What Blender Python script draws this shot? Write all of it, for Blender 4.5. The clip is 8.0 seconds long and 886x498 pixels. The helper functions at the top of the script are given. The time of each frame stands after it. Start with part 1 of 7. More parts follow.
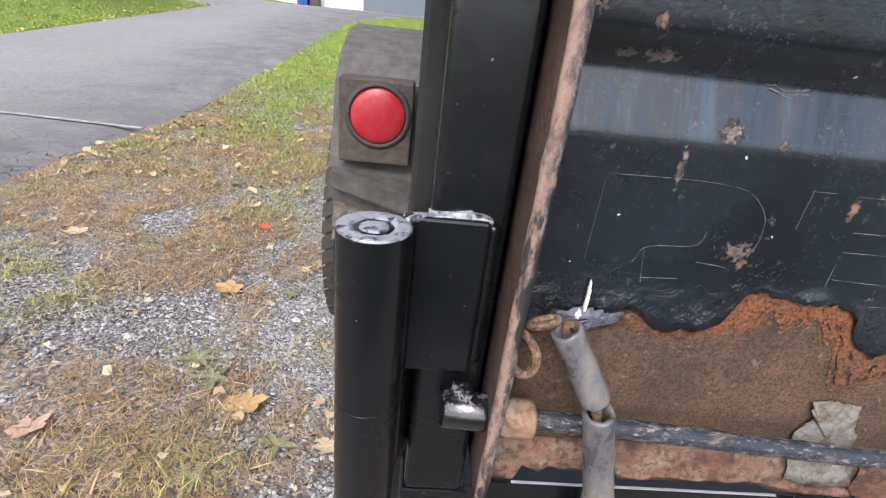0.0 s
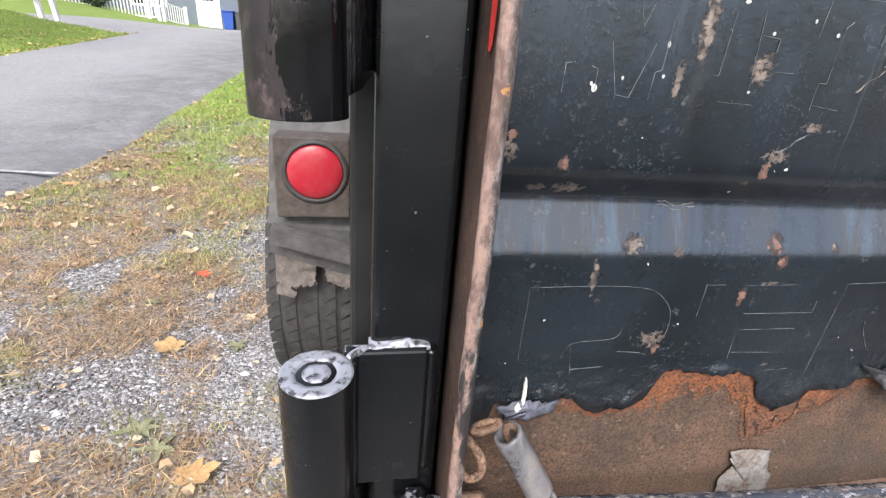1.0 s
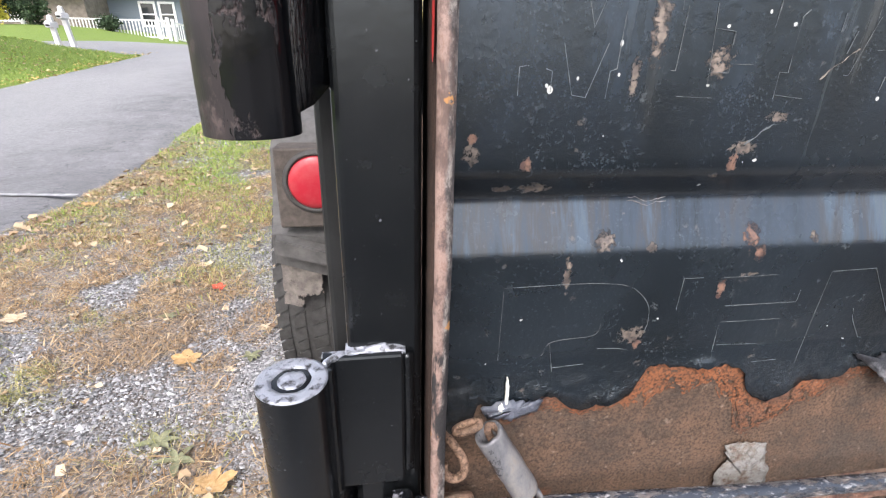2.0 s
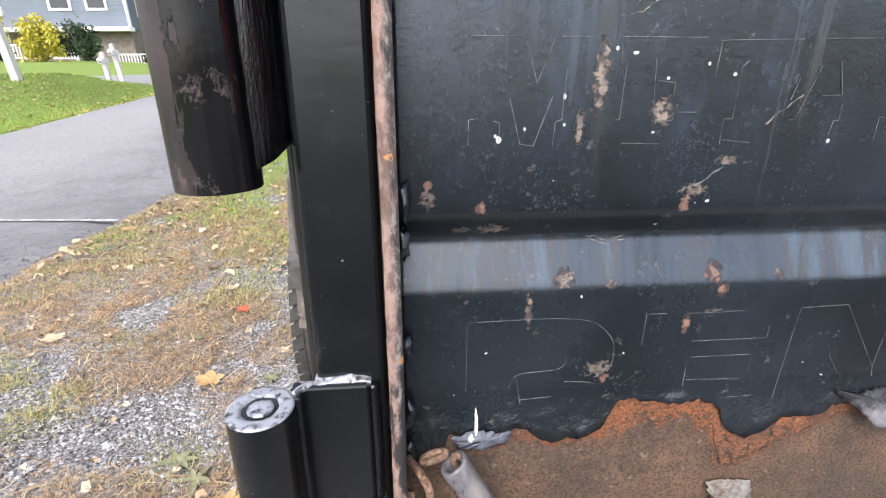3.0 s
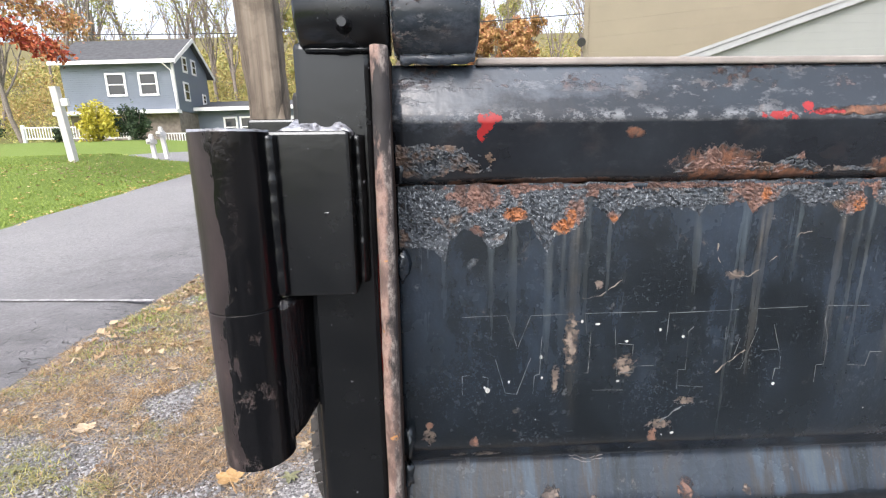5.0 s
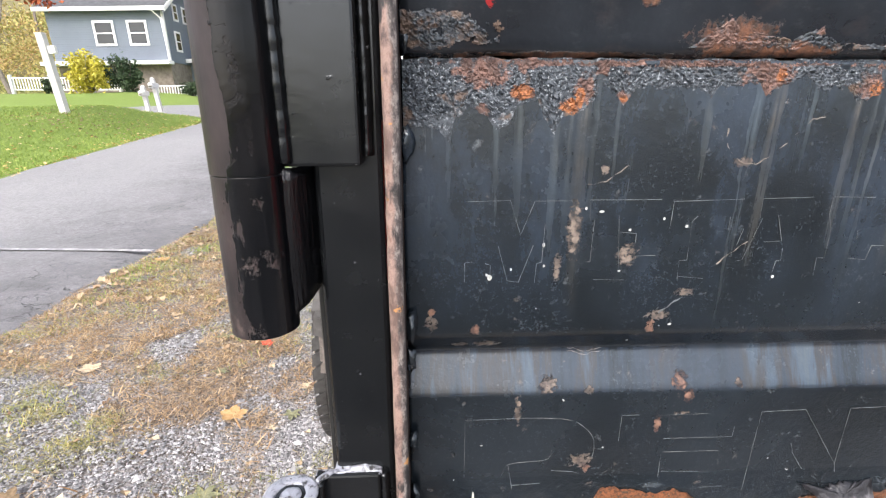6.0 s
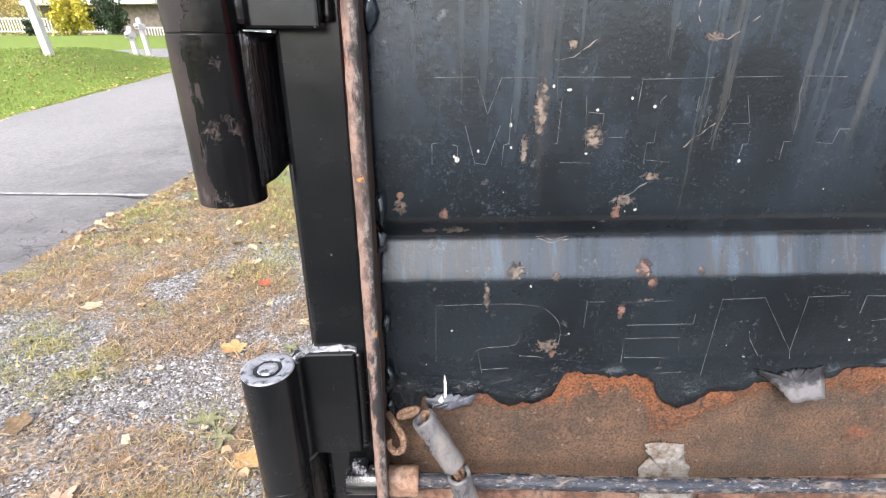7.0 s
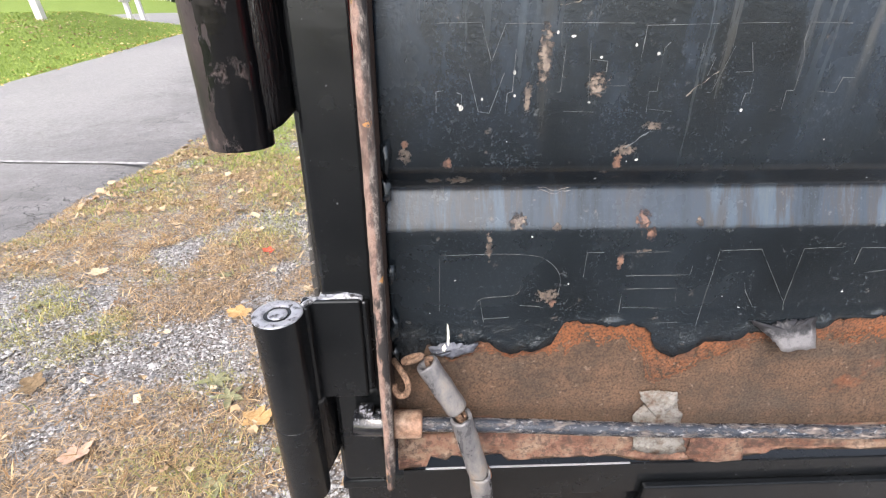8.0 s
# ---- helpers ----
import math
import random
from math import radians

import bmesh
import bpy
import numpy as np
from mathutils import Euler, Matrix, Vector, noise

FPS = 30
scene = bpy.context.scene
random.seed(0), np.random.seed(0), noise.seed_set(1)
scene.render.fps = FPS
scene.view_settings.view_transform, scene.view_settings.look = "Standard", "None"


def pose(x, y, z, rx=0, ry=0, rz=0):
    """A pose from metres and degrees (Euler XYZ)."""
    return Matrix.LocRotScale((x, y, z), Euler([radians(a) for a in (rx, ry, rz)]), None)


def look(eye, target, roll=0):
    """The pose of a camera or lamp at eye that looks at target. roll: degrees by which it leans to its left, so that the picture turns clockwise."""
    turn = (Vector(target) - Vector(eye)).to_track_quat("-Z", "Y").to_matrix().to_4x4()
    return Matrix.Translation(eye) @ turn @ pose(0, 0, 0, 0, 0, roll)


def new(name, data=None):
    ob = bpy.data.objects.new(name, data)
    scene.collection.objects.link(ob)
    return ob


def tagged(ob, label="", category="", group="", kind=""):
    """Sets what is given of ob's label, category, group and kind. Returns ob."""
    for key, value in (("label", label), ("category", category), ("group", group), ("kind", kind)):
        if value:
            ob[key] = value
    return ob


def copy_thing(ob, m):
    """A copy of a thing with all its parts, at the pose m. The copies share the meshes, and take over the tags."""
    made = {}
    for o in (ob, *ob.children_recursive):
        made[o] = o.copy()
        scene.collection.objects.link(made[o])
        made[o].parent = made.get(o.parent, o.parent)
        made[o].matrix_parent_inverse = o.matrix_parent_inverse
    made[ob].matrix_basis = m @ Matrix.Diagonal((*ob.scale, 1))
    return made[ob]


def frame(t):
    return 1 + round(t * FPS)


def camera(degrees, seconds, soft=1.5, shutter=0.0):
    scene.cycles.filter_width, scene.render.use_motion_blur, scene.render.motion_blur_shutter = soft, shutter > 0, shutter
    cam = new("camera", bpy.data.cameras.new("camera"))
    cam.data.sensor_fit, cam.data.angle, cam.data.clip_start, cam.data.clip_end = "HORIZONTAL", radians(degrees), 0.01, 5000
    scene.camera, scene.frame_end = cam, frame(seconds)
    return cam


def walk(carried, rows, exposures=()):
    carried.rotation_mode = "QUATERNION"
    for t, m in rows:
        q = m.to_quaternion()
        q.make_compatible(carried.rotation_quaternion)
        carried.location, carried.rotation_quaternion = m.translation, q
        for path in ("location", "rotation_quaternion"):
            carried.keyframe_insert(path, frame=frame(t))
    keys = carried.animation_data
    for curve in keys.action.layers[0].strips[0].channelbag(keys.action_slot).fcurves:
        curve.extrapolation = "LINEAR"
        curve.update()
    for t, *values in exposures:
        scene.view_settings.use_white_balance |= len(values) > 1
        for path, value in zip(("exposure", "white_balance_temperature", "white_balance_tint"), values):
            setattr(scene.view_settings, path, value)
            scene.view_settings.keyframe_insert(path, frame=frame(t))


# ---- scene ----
cam = camera(88.1, 8.0, 1.2)
PATH = [
    (0, (0.107, 0.108, 0.796), (0.223, 1.907, -0.07), 5.5),
    (0.5, (0.109, 0.117, 0.834), (0.369, 1.921, 0.012), 5.1),
    (1, (0.111, 0.118, 0.856), (0.443, 1.925, 0.066), 3.6),
    (1.5, (0.117, 0.115, 0.863), (0.439, 1.928, 0.081), 1.7),
    (2.8, (0.165, 0.098, 0.853), (0.34, 1.949, 0.116), -0.9),
    (3, (0.169, 0.094, 0.874), (0.323, 1.965, 0.183), -1.0),
    (3.5, (0.172, 0.088, 0.937), (0.29, 2.003, 0.372), -1.3),
    (4, (0.182, 0.072, 0.982), (0.27, 2.019, 0.534), -1.5),
    (4.2, (0.185, 0.065, 0.995), (0.263, 2.021, 0.583), -1.5),
    (5.3, (0.184, 0.072, 0.992), (0.249, 2.023, 0.558), -1.9),
    (5.5, (0.181, 0.07, 0.983), (0.246, 2.014, 0.516), -1.6),
    (6, (0.18, 0.062, 0.948), (0.247, 1.973, 0.362), -1.1),
    (6.5, (0.189, 0.05, 0.917), (0.256, 1.921, 0.215), -1.0),
    (7, (0.199, 0.042, 0.907), (0.261, 1.881, 0.123), -1.0),
    (7.5, (0.2, 0.035, 0.906), (0.254, 1.845, 0.059), -1.1),
    (8, (0.197, 0.029, 0.896), (0.248, 1.816, -0.001), -1.0),
]
# the phone's own exposure and white balance drift along the way
LIGHT = [
    (0.0, 1.22, 6460, 13),
    (0.5, 1.38, 6560, 13),
    (1.5, 1.55, 6410, 13),
    (3.0, 1.58, 6400, 13),
    (3.5, 1.71, 6350, 13),
    (4.0, 1.69, 6350, 13),
    (4.2, 1.66, 6350, 13),
    (5.3, 1.36, 6600, 13),
    (5.5, 1.35, 6600, 13),
    (6.0, 1.59, 6600, 13),
    (6.5, 1.74, 6550, 13),
    (7.0, 1.70, 6650, 13),
    (8.0, 1.66, 6750, 13),
]
walk(cam, [(t, look(eye, target, roll)) for t, eye, target, roll in PATH], LIGHT)

# ---- world and light ----
world = bpy.data.worlds.new("world")
scene.world = world
world.use_nodes = True
wn, wl = world.node_tree.nodes, world.node_tree.links
sky = wn.new("ShaderNodeTexSky")
sky.sky_type, sky.sun_disc = "NISHITA", False
sky.sun_elevation, sky.sun_rotation = radians(48), radians(200)
sky.air_density, sky.dust_density, sky.ozone_density = 1.0, 4.0, 1.0
pale = wn.new("ShaderNodeHueSaturation")
pale.inputs["Saturation"].default_value = 0.5
wl.new(sky.outputs[0], pale.inputs["Color"])
wl.new(pale.outputs[0], wn["Background"].inputs[0])
wn["Background"].inputs[1].default_value = 0.15
sun = new("sun", bpy.data.lights.new("sun", "SUN"))
sun.data.energy, sun.data.angle, sun.data.color = 0.6, radians(25), (1.0, 0.98, 0.96)
sun.matrix_world = look((-3, -9, 11), (0, 0, 0))


# ---- materials ----
class Mat:
    """A node material with short ways to add noise, mixes and bump."""

    def __init__(self, name, color=(0.5, 0.5, 0.5), rough=0.6, metal=0.0, coat=0.0, spec=0.5):
        self.m = bpy.data.materials.new(name)
        self.m.use_nodes = True
        self.n, self.l = self.m.node_tree.nodes, self.m.node_tree.links
        self.b = self.n["Principled BSDF"]
        self.b.inputs["Base Color"].default_value = (*color, 1)
        self.b.inputs["Roughness"].default_value = rough
        self.b.inputs["Metallic"].default_value = metal
        self.b.inputs["Coat Weight"].default_value = coat
        self.b.inputs["Specular IOR Level"].default_value = spec
        self.co = self.n.new("ShaderNodeTexCoord").outputs["Object"]
        self.top = None

    def put(self, socket, value):
        if hasattr(value, "is_linked"):
            self.l.new(value, socket)
        elif isinstance(value, tuple):
            socket.default_value = (*value, 1)
        else:
            socket.default_value = value

    def stretch(self, s, turn=(0, 0, 0)):
        mp = self.n.new("ShaderNodeMapping")
        mp.inputs["Scale"].default_value, mp.inputs["Rotation"].default_value = s, turn
        self.l.new(self.co, mp.inputs[0])
        return mp.outputs[0]

    def noise(self, scale, detail=4, rough=0.6, s=None, w=0.0, distort=0.0):
        t = self.n.new("ShaderNodeTexNoise")
        t.noise_dimensions = "4D"
        t.inputs["W"].default_value = w
        t.inputs["Scale"].default_value, t.inputs["Detail"].default_value = scale, detail
        t.inputs["Roughness"].default_value, t.inputs["Distortion"].default_value = rough, distort
        self.l.new(self.stretch(s) if s else self.co, t.inputs["Vector"])
        return t.outputs["Fac"]

    def voronoi(self, scale, feature="F1", s=None, out="Distance"):
        t = self.n.new("ShaderNodeTexVoronoi")
        t.feature = feature
        t.inputs["Scale"].default_value = scale
        self.l.new(self.stretch(s) if s else self.co, t.inputs["Vector"])
        return t.outputs[out]

    def span(self, value, a, b, lo=0.0, hi=1.0):
        r = self.n.new("ShaderNodeMapRange")
        self.put(r.inputs["Value"], value)
        for k, v in (("From Min", a), ("From Max", b), ("To Min", lo), ("To Max", hi)):
            r.inputs[k].default_value = v
        return r.outputs[0]

    def math(self, op, a, b=0.0):
        x = self.n.new("ShaderNodeMath")
        x.operation = op
        self.put(x.inputs[0], a), self.put(x.inputs[1], b)
        return x.outputs[0]

    def axis(self, k):
        x = self.n.new("ShaderNodeSeparateXYZ")
        self.l.new(self.co, x.inputs[0])
        return x.outputs[k]

    def mix(self, fac, a, b):
        x = self.n.new("ShaderNodeMix")
        x.data_type = "RGBA"
        self.put(x.inputs[0], fac), self.put(x.inputs[6], a), self.put(x.inputs[7], b)
        return x.outputs[2]

    def spots(self, places, warp, soft=0.12):
        """How far a point lies inside any of some ragged spots: (x, z, width, height)."""
        x, z, best = self.axis(0), self.axis(2), None
        for x0, z0, w, h in places:
            dx = self.math("DIVIDE", self.math("SUBTRACT", x, x0), w / 2)
            dz = self.math("DIVIDE", self.math("SUBTRACT", z, z0), h / 2)
            d = self.math("ADD", self.math("MULTIPLY", dx, dx), self.math("MULTIPLY", dz, dz))
            best = d if best is None else self.math("MINIMUM", best, d)
        return self.span(self.math("ADD", best, warp), 1.0 + soft, 1.0 - soft)

    def random(self):
        return self.n.new("ShaderNodeObjectInfo").outputs["Random"]

    def island(self):
        return self.n.new("ShaderNodeNewGeometry").outputs["Random Per Island"]

    def ramp(self, fac, *stops):
        x = self.n.new("ShaderNodeValToRGB")
        e = x.color_ramp.elements
        while len(e) < len(stops):
            e.new(0.5)
        for el, (p, c) in zip(e, stops):
            el.position, el.color = p, (*c, 1)
        self.put(x.inputs[0], fac)
        return x.outputs[0]

    def color(self, v):
        self.put(self.b.inputs["Base Color"], v)
        return self

    def rough(self, v):
        self.put(self.b.inputs["Roughness"], v)
        return self

    def bump(self, height, dist=0.001, strength=1.0):
        x = self.n.new("ShaderNodeBump")
        x.inputs["Distance"].default_value, x.inputs["Strength"].default_value = dist, strength
        self.l.new(height, x.inputs["Height"])
        if self.top:
            self.l.new(self.top, x.inputs["Normal"])
        self.top = x.outputs[0]
        self.l.new(self.top, self.b.inputs["Normal"])
        return self


def fresh_black():
    m = Mat("fresh_black_paint", rough=0.2, spec=0.5)
    m.b.inputs["Specular Tint"].default_value = (0.88, 0.95, 1.0, 1)
    specks = m.span(m.noise(420, 2, 0.5), 0.72, 0.75)
    dull = m.noise(22, 5, 0.65)
    m.color(m.mix(specks, m.mix(m.span(dull, 0.3, 0.75), (0.0034, 0.004, 0.0048), (0.0075, 0.0082, 0.0092)), (0.10, 0.105, 0.115)))
    m.rough(m.span(dull, 0.3, 0.8, 0.16, 0.36))
    return m.bump(m.noise(160, 3, 0.5), 0.00012).bump(m.noise(26, 2), 0.00025).bump(m.span(m.noise(210, 2, 0.5, w=7), 0.72, 0.77), 0.0004)


def worn_black():
    """Brushed black paint: a glossy coat over the middle, dull brown primer bare on one flank."""
    m = Mat("worn_black_paint", rough=0.3, spec=0.3)
    x, z = m.axis(0), m.axis(2)
    edge = m.math("ADD", m.span(m.noise(60, 6, 0.7, s=(1, 1, 0.22), w=3), 0.3, 0.7, -0.009, 0.009), m.span(m.noise(260, 4, 0.7, s=(1, 1, 0.3), w=5), 0.3, 0.7, -0.002, 0.002))
    bare = m.span(m.math("ADD", x, edge), 0.0795, 0.0785)
    # darker and paler upright bands in the black coat
    bands = m.span(m.noise(90, 4, 0.6, s=(1, 1, 0.03), w=13), 0.44, 0.58)
    black = m.mix(bands, (0.0026, 0.003, 0.0038), (0.0075, 0.0078, 0.009))
    brown = m.mix(m.span(m.noise(38, 5, 0.65, s=(1, 1, 0.4), w=17), 0.38, 0.62), (0.014, 0.012, 0.013), (0.040, 0.031, 0.032))
    col = m.mix(bare, black, brown)
    low = m.span(z, 0.925, 0.905, 0.12, 1.0)
    flake = m.math("MULTIPLY", m.span(m.noise(85, 6, 0.72, s=(1, 1, 0.6), w=8), 0.55, 0.60), m.math("MULTIPLY", low, m.span(m.math("ADD", x, edge), 0.094, 0.088)))
    m.color(m.mix(flake, col, m.mix(m.span(m.noise(240, 3, 0.6, w=9), 0.4, 0.6), (0.030, 0.022, 0.022), (0.075, 0.057, 0.054))))
    m.rough(m.math("ADD", m.span(bare, 0, 1, 0.12, 0.40), m.span(flake, 0, 1, 0, 0.2)))
    return m.bump(m.noise(60, 3), 0.0002).bump(m.math("MAXIMUM", bare, flake), -0.0005).bump(m.noise(120, 4, 0.6, s=(1, 1, 0.12), w=2), 0.0004)


def gate_paint():
    """Old black enamel on the gate: chalky runs, chips, rust pinholes."""
    m = Mat("old_black_enamel", rough=0.3, spec=0.72)
    m.b.inputs["Specular Tint"].default_value = (0.86, 0.94, 1.0, 1)
    z, x = m.axis(2), m.axis(0)
    cloud = m.noise(9, 6, 0.65)
    base = m.mix(m.span(cloud, 0.35, 0.65), (0.0050, 0.0070, 0.0088), (0.0104, 0.0150, 0.0200))
    haze = m.math("MULTIPLY", m.span(m.noise(15, 7, 0.75, s=(1, 1, 0.5), w=61), 0.46, 0.68), m.span(z, 0.79, 0.90, 0.08, 1.0))
    base = m.mix(m.math("MULTIPLY", haze, 0.62), base, (0.040, 0.060, 0.092))
    film = m.noise(85, 5, 0.62, s=(1, 1, 0.05), w=2, distort=0.2)
    fine = m.noise(430, 5, 0.68, s=(1, 1, 0.03), w=5)
    high = m.math("POWER", m.span(z, 0.80, 0.955, 0.0, 1.0), 2.0)
    broken = m.span(m.noise(42, 6, 0.7, s=(1, 1, 0.45), w=71), 0.36, 0.58, 0.2, 1.0)
    faint = m.math("MULTIPLY", m.math("MULTIPLY", m.span(film, 0.58, 0.74), high), m.math("MULTIPLY", broken, m.span(fine, 0.38, 0.62, 0.0, 0.45)))
    # the long runs below the rusted spots: pale chalky ones, then tan ones
    wavy = m.math("ADD", x, m.span(m.noise(14, 3, 0.5, s=(1, 1, 0.4), w=21), 0.3, 0.7, -0.002, 0.002))
    wavy = m.math("ADD", wavy, m.span(m.noise(160, 3, 0.6, s=(1, 1, 0.3), w=23), 0.3, 0.7, -0.0009, 0.0009))
    masks = []
    for runs_here in (PALE_RUNS, TAN_RUNS):
        total = faint if runs_here is PALE_RUNS else 0.0
        for x0, wide, foot in runs_here:
            off = m.math("ABSOLUTE", m.math("SUBTRACT", wavy, x0))
            band = m.math("MULTIPLY", m.span(off, wide, wide * 0.25), m.span(z, foot - 0.03, 0.950, 0.0, 1.0))
            total = m.math("MAXIMUM", total, m.math("MULTIPLY", m.math("MULTIPLY", band, broken), m.span(fine, 0.36, 0.62, 0.05, 1.0)))
        masks.append(total)
    runs = m.math("MAXIMUM", masks[0], masks[1])
    col = m.mix(m.math("MULTIPLY", masks[0], 0.42), base, m.mix(m.span(m.noise(20, 3, w=9), 0.42, 0.58), (0.115, 0.155, 0.175), (0.16, 0.175, 0.16)))
    col = m.mix(m.math("MULTIPLY", masks[1], 0.50), col, m.mix(m.span(m.noise(36, 4, w=10), 0.40, 0.60), (0.15, 0.125, 0.095), (0.185, 0.18, 0.155)))
    # blue and brown streaks plus painted sky sheen on the groove's up-facing slope
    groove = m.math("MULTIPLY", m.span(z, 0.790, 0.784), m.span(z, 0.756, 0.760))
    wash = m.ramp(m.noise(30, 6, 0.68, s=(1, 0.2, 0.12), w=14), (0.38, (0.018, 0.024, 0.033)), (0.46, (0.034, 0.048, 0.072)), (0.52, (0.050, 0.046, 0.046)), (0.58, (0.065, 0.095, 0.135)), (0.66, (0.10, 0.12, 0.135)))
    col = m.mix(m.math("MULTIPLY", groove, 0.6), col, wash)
    dust = m.span(m.noise(300, 4, 0.7), 0.57, 0.68)
    col = m.mix(m.math("MULTIPLY", dust, m.span(m.noise(18, 4, w=17), 0.45, 0.62, 0.0, 0.32)), col, (0.13, 0.15, 0.17))
    mote = m.math("MULTIPLY", m.span(m.noise(620, 2, 0.5, w=51), 0.62, 0.70), m.span(m.noise(26, 4, 0.6, w=53), 0.42, 0.62))
    col = m.mix(m.math("MULTIPLY", mote, 0.22), col, (0.16, 0.19, 0.21))
    warp = m.span(m.noise(260, 6, 0.8, w=31), 0.34, 0.66, -1.2, 1.9)
    smear = m.span(m.noise(75, 6, 0.72, w=4), 0.615, 0.69)
    col = m.mix(m.math("MULTIPLY", smear, 0.5), col, m.mix(m.span(m.noise(30, 2, w=7), 0.45, 0.55), (0.17, 0.19, 0.20), (0.18, 0.15, 0.125)))
    tan = m.spots(TAN_SPOTS, warp, 0.25)
    col = m.mix(m.math("MULTIPLY", tan, 0.85), col, m.mix(m.span(m.noise(160, 3, 0.6, w=23), 0.4, 0.62), (0.075, 0.056, 0.046), (0.25, 0.195, 0.155)))
    red = m.spots(RUST_SPOTS, warp, 0.2)
    col = m.mix(m.math("MULTIPLY", red, 0.9), col, m.mix(m.span(m.noise(140, 3, 0.6, w=27), 0.42, 0.6), (0.085, 0.044, 0.034), (0.25, 0.135, 0.09)))
    dab = m.spots(WHITE_SPOTS, m.span(m.noise(300, 3, w=33), 0.3, 0.7, -0.5, 0.6))
    pin = m.math("MAXIMUM", dab, m.span(m.noise(150, 2, 0.5, w=11), 0.755, 0.765))
    m.color(m.mix(pin, col, (0.48, 0.48, 0.46)))
    bare = m.math("MAXIMUM", runs, m.math("MAXIMUM", tan, red))
    m.rough(m.math("MULTIPLY", m.math("ADD", m.span(cloud, 0.3, 0.7, 0.19, 0.33), m.math("MULTIPLY", bare, 0.35)), m.span(z, 0.69, 0.66, 1.0, 0.6)))
    return m.bump(m.noise(30, 3), 0.0004).bump(m.math("MULTIPLY", m.span(z, 0.685, 0.650), m.noise(60, 5, 0.6, distort=2.0)), 0.004).bump(m.math("MAXIMUM", tan, red), -0.0006).bump(m.noise(300, 3), 0.0002)


# places on the gate sheet where the paint is gone: (x, z, width, height) in metres
PALE_RUNS = ((0.188, 0.0016, 0.915), (0.2161, 0.0024, 0.905), (0.229, 0.0028, 0.905), (0.2503, 0.0026, 0.885), (0.259, 0.0018, 0.90), (0.2735, 0.0018, 0.912), (0.2878, 0.0014, 0.935), (0.3399, 0.0024, 0.92), (0.3695, 0.0026, 0.865),
             (0.402, 0.0014, 0.94), (0.438, 0.0020, 0.88), (0.4455, 0.0016, 0.85), (0.366, 0.0012, 0.82), (0.50, 0.003, 0.86), (0.55, 0.003, 0.85))
TAN_RUNS = ((0.2665, 0.0048, 0.84), (0.381, 0.0040, 0.865), (0.429, 0.0032, 0.89), (0.47, 0.004, 0.87), (0.53, 0.004, 0.87))
TAN_SPOTS = ((0.258, 0.763, 0.011, 0.012), (0.301, 0.8595, 0.013, 0.014), (0.343, 0.8335, 0.012, 0.006), (0.176, 0.814, 0.008, 0.011), (0.213, 0.7945, 0.017, 0.006), (0.1965, 0.794, 0.010, 0.004),
             (0.2655, 0.876, 0.009, 0.036), (0.2565, 0.852, 0.005, 0.020), (0.237, 0.745, 0.005, 0.022), (0.356, 0.739, 0.012, 0.003), (0.395, 0.762, 0.008, 0.006), (0.287, 0.759, 0.006, 0.006),
             (0.327, 0.817, 0.016, 0.007), (0.281, 0.914, 0.006, 0.006), (0.366, 0.918, 0.012, 0.006), (0.286, 0.699, 0.016, 0.012))
RUST_SPOTS = ((0.205, 0.809, 0.0065, 0.0075), (0.352, 0.7635, 0.010, 0.013), (0.359, 0.753, 0.007, 0.011), (0.323, 0.809, 0.0065, 0.010), (0.340, 0.730, 0.005, 0.016), (0.291, 0.692, 0.007, 0.008), (0.177, 0.822, 0.006, 0.005))
WHITE_SPOTS = ((0.2135, 0.8455, 0.0028, 0.0036), (0.2115, 0.8475, 0.0015, 0.002), (0.247, 0.867, 0.0017, 0.003), (0.272, 0.890, 0.0015, 0.002), (0.301, 0.876, 0.002, 0.002), (0.322, 0.883, 0.0015, 0.002),
               (0.248, 0.853, 0.0015, 0.002), (0.227, 0.851, 0.0015, 0.002), (0.400, 0.8435, 0.002, 0.002), (0.337, 0.878, 0.002, 0.002), (0.282, 0.888, 0.003, 0.0015))


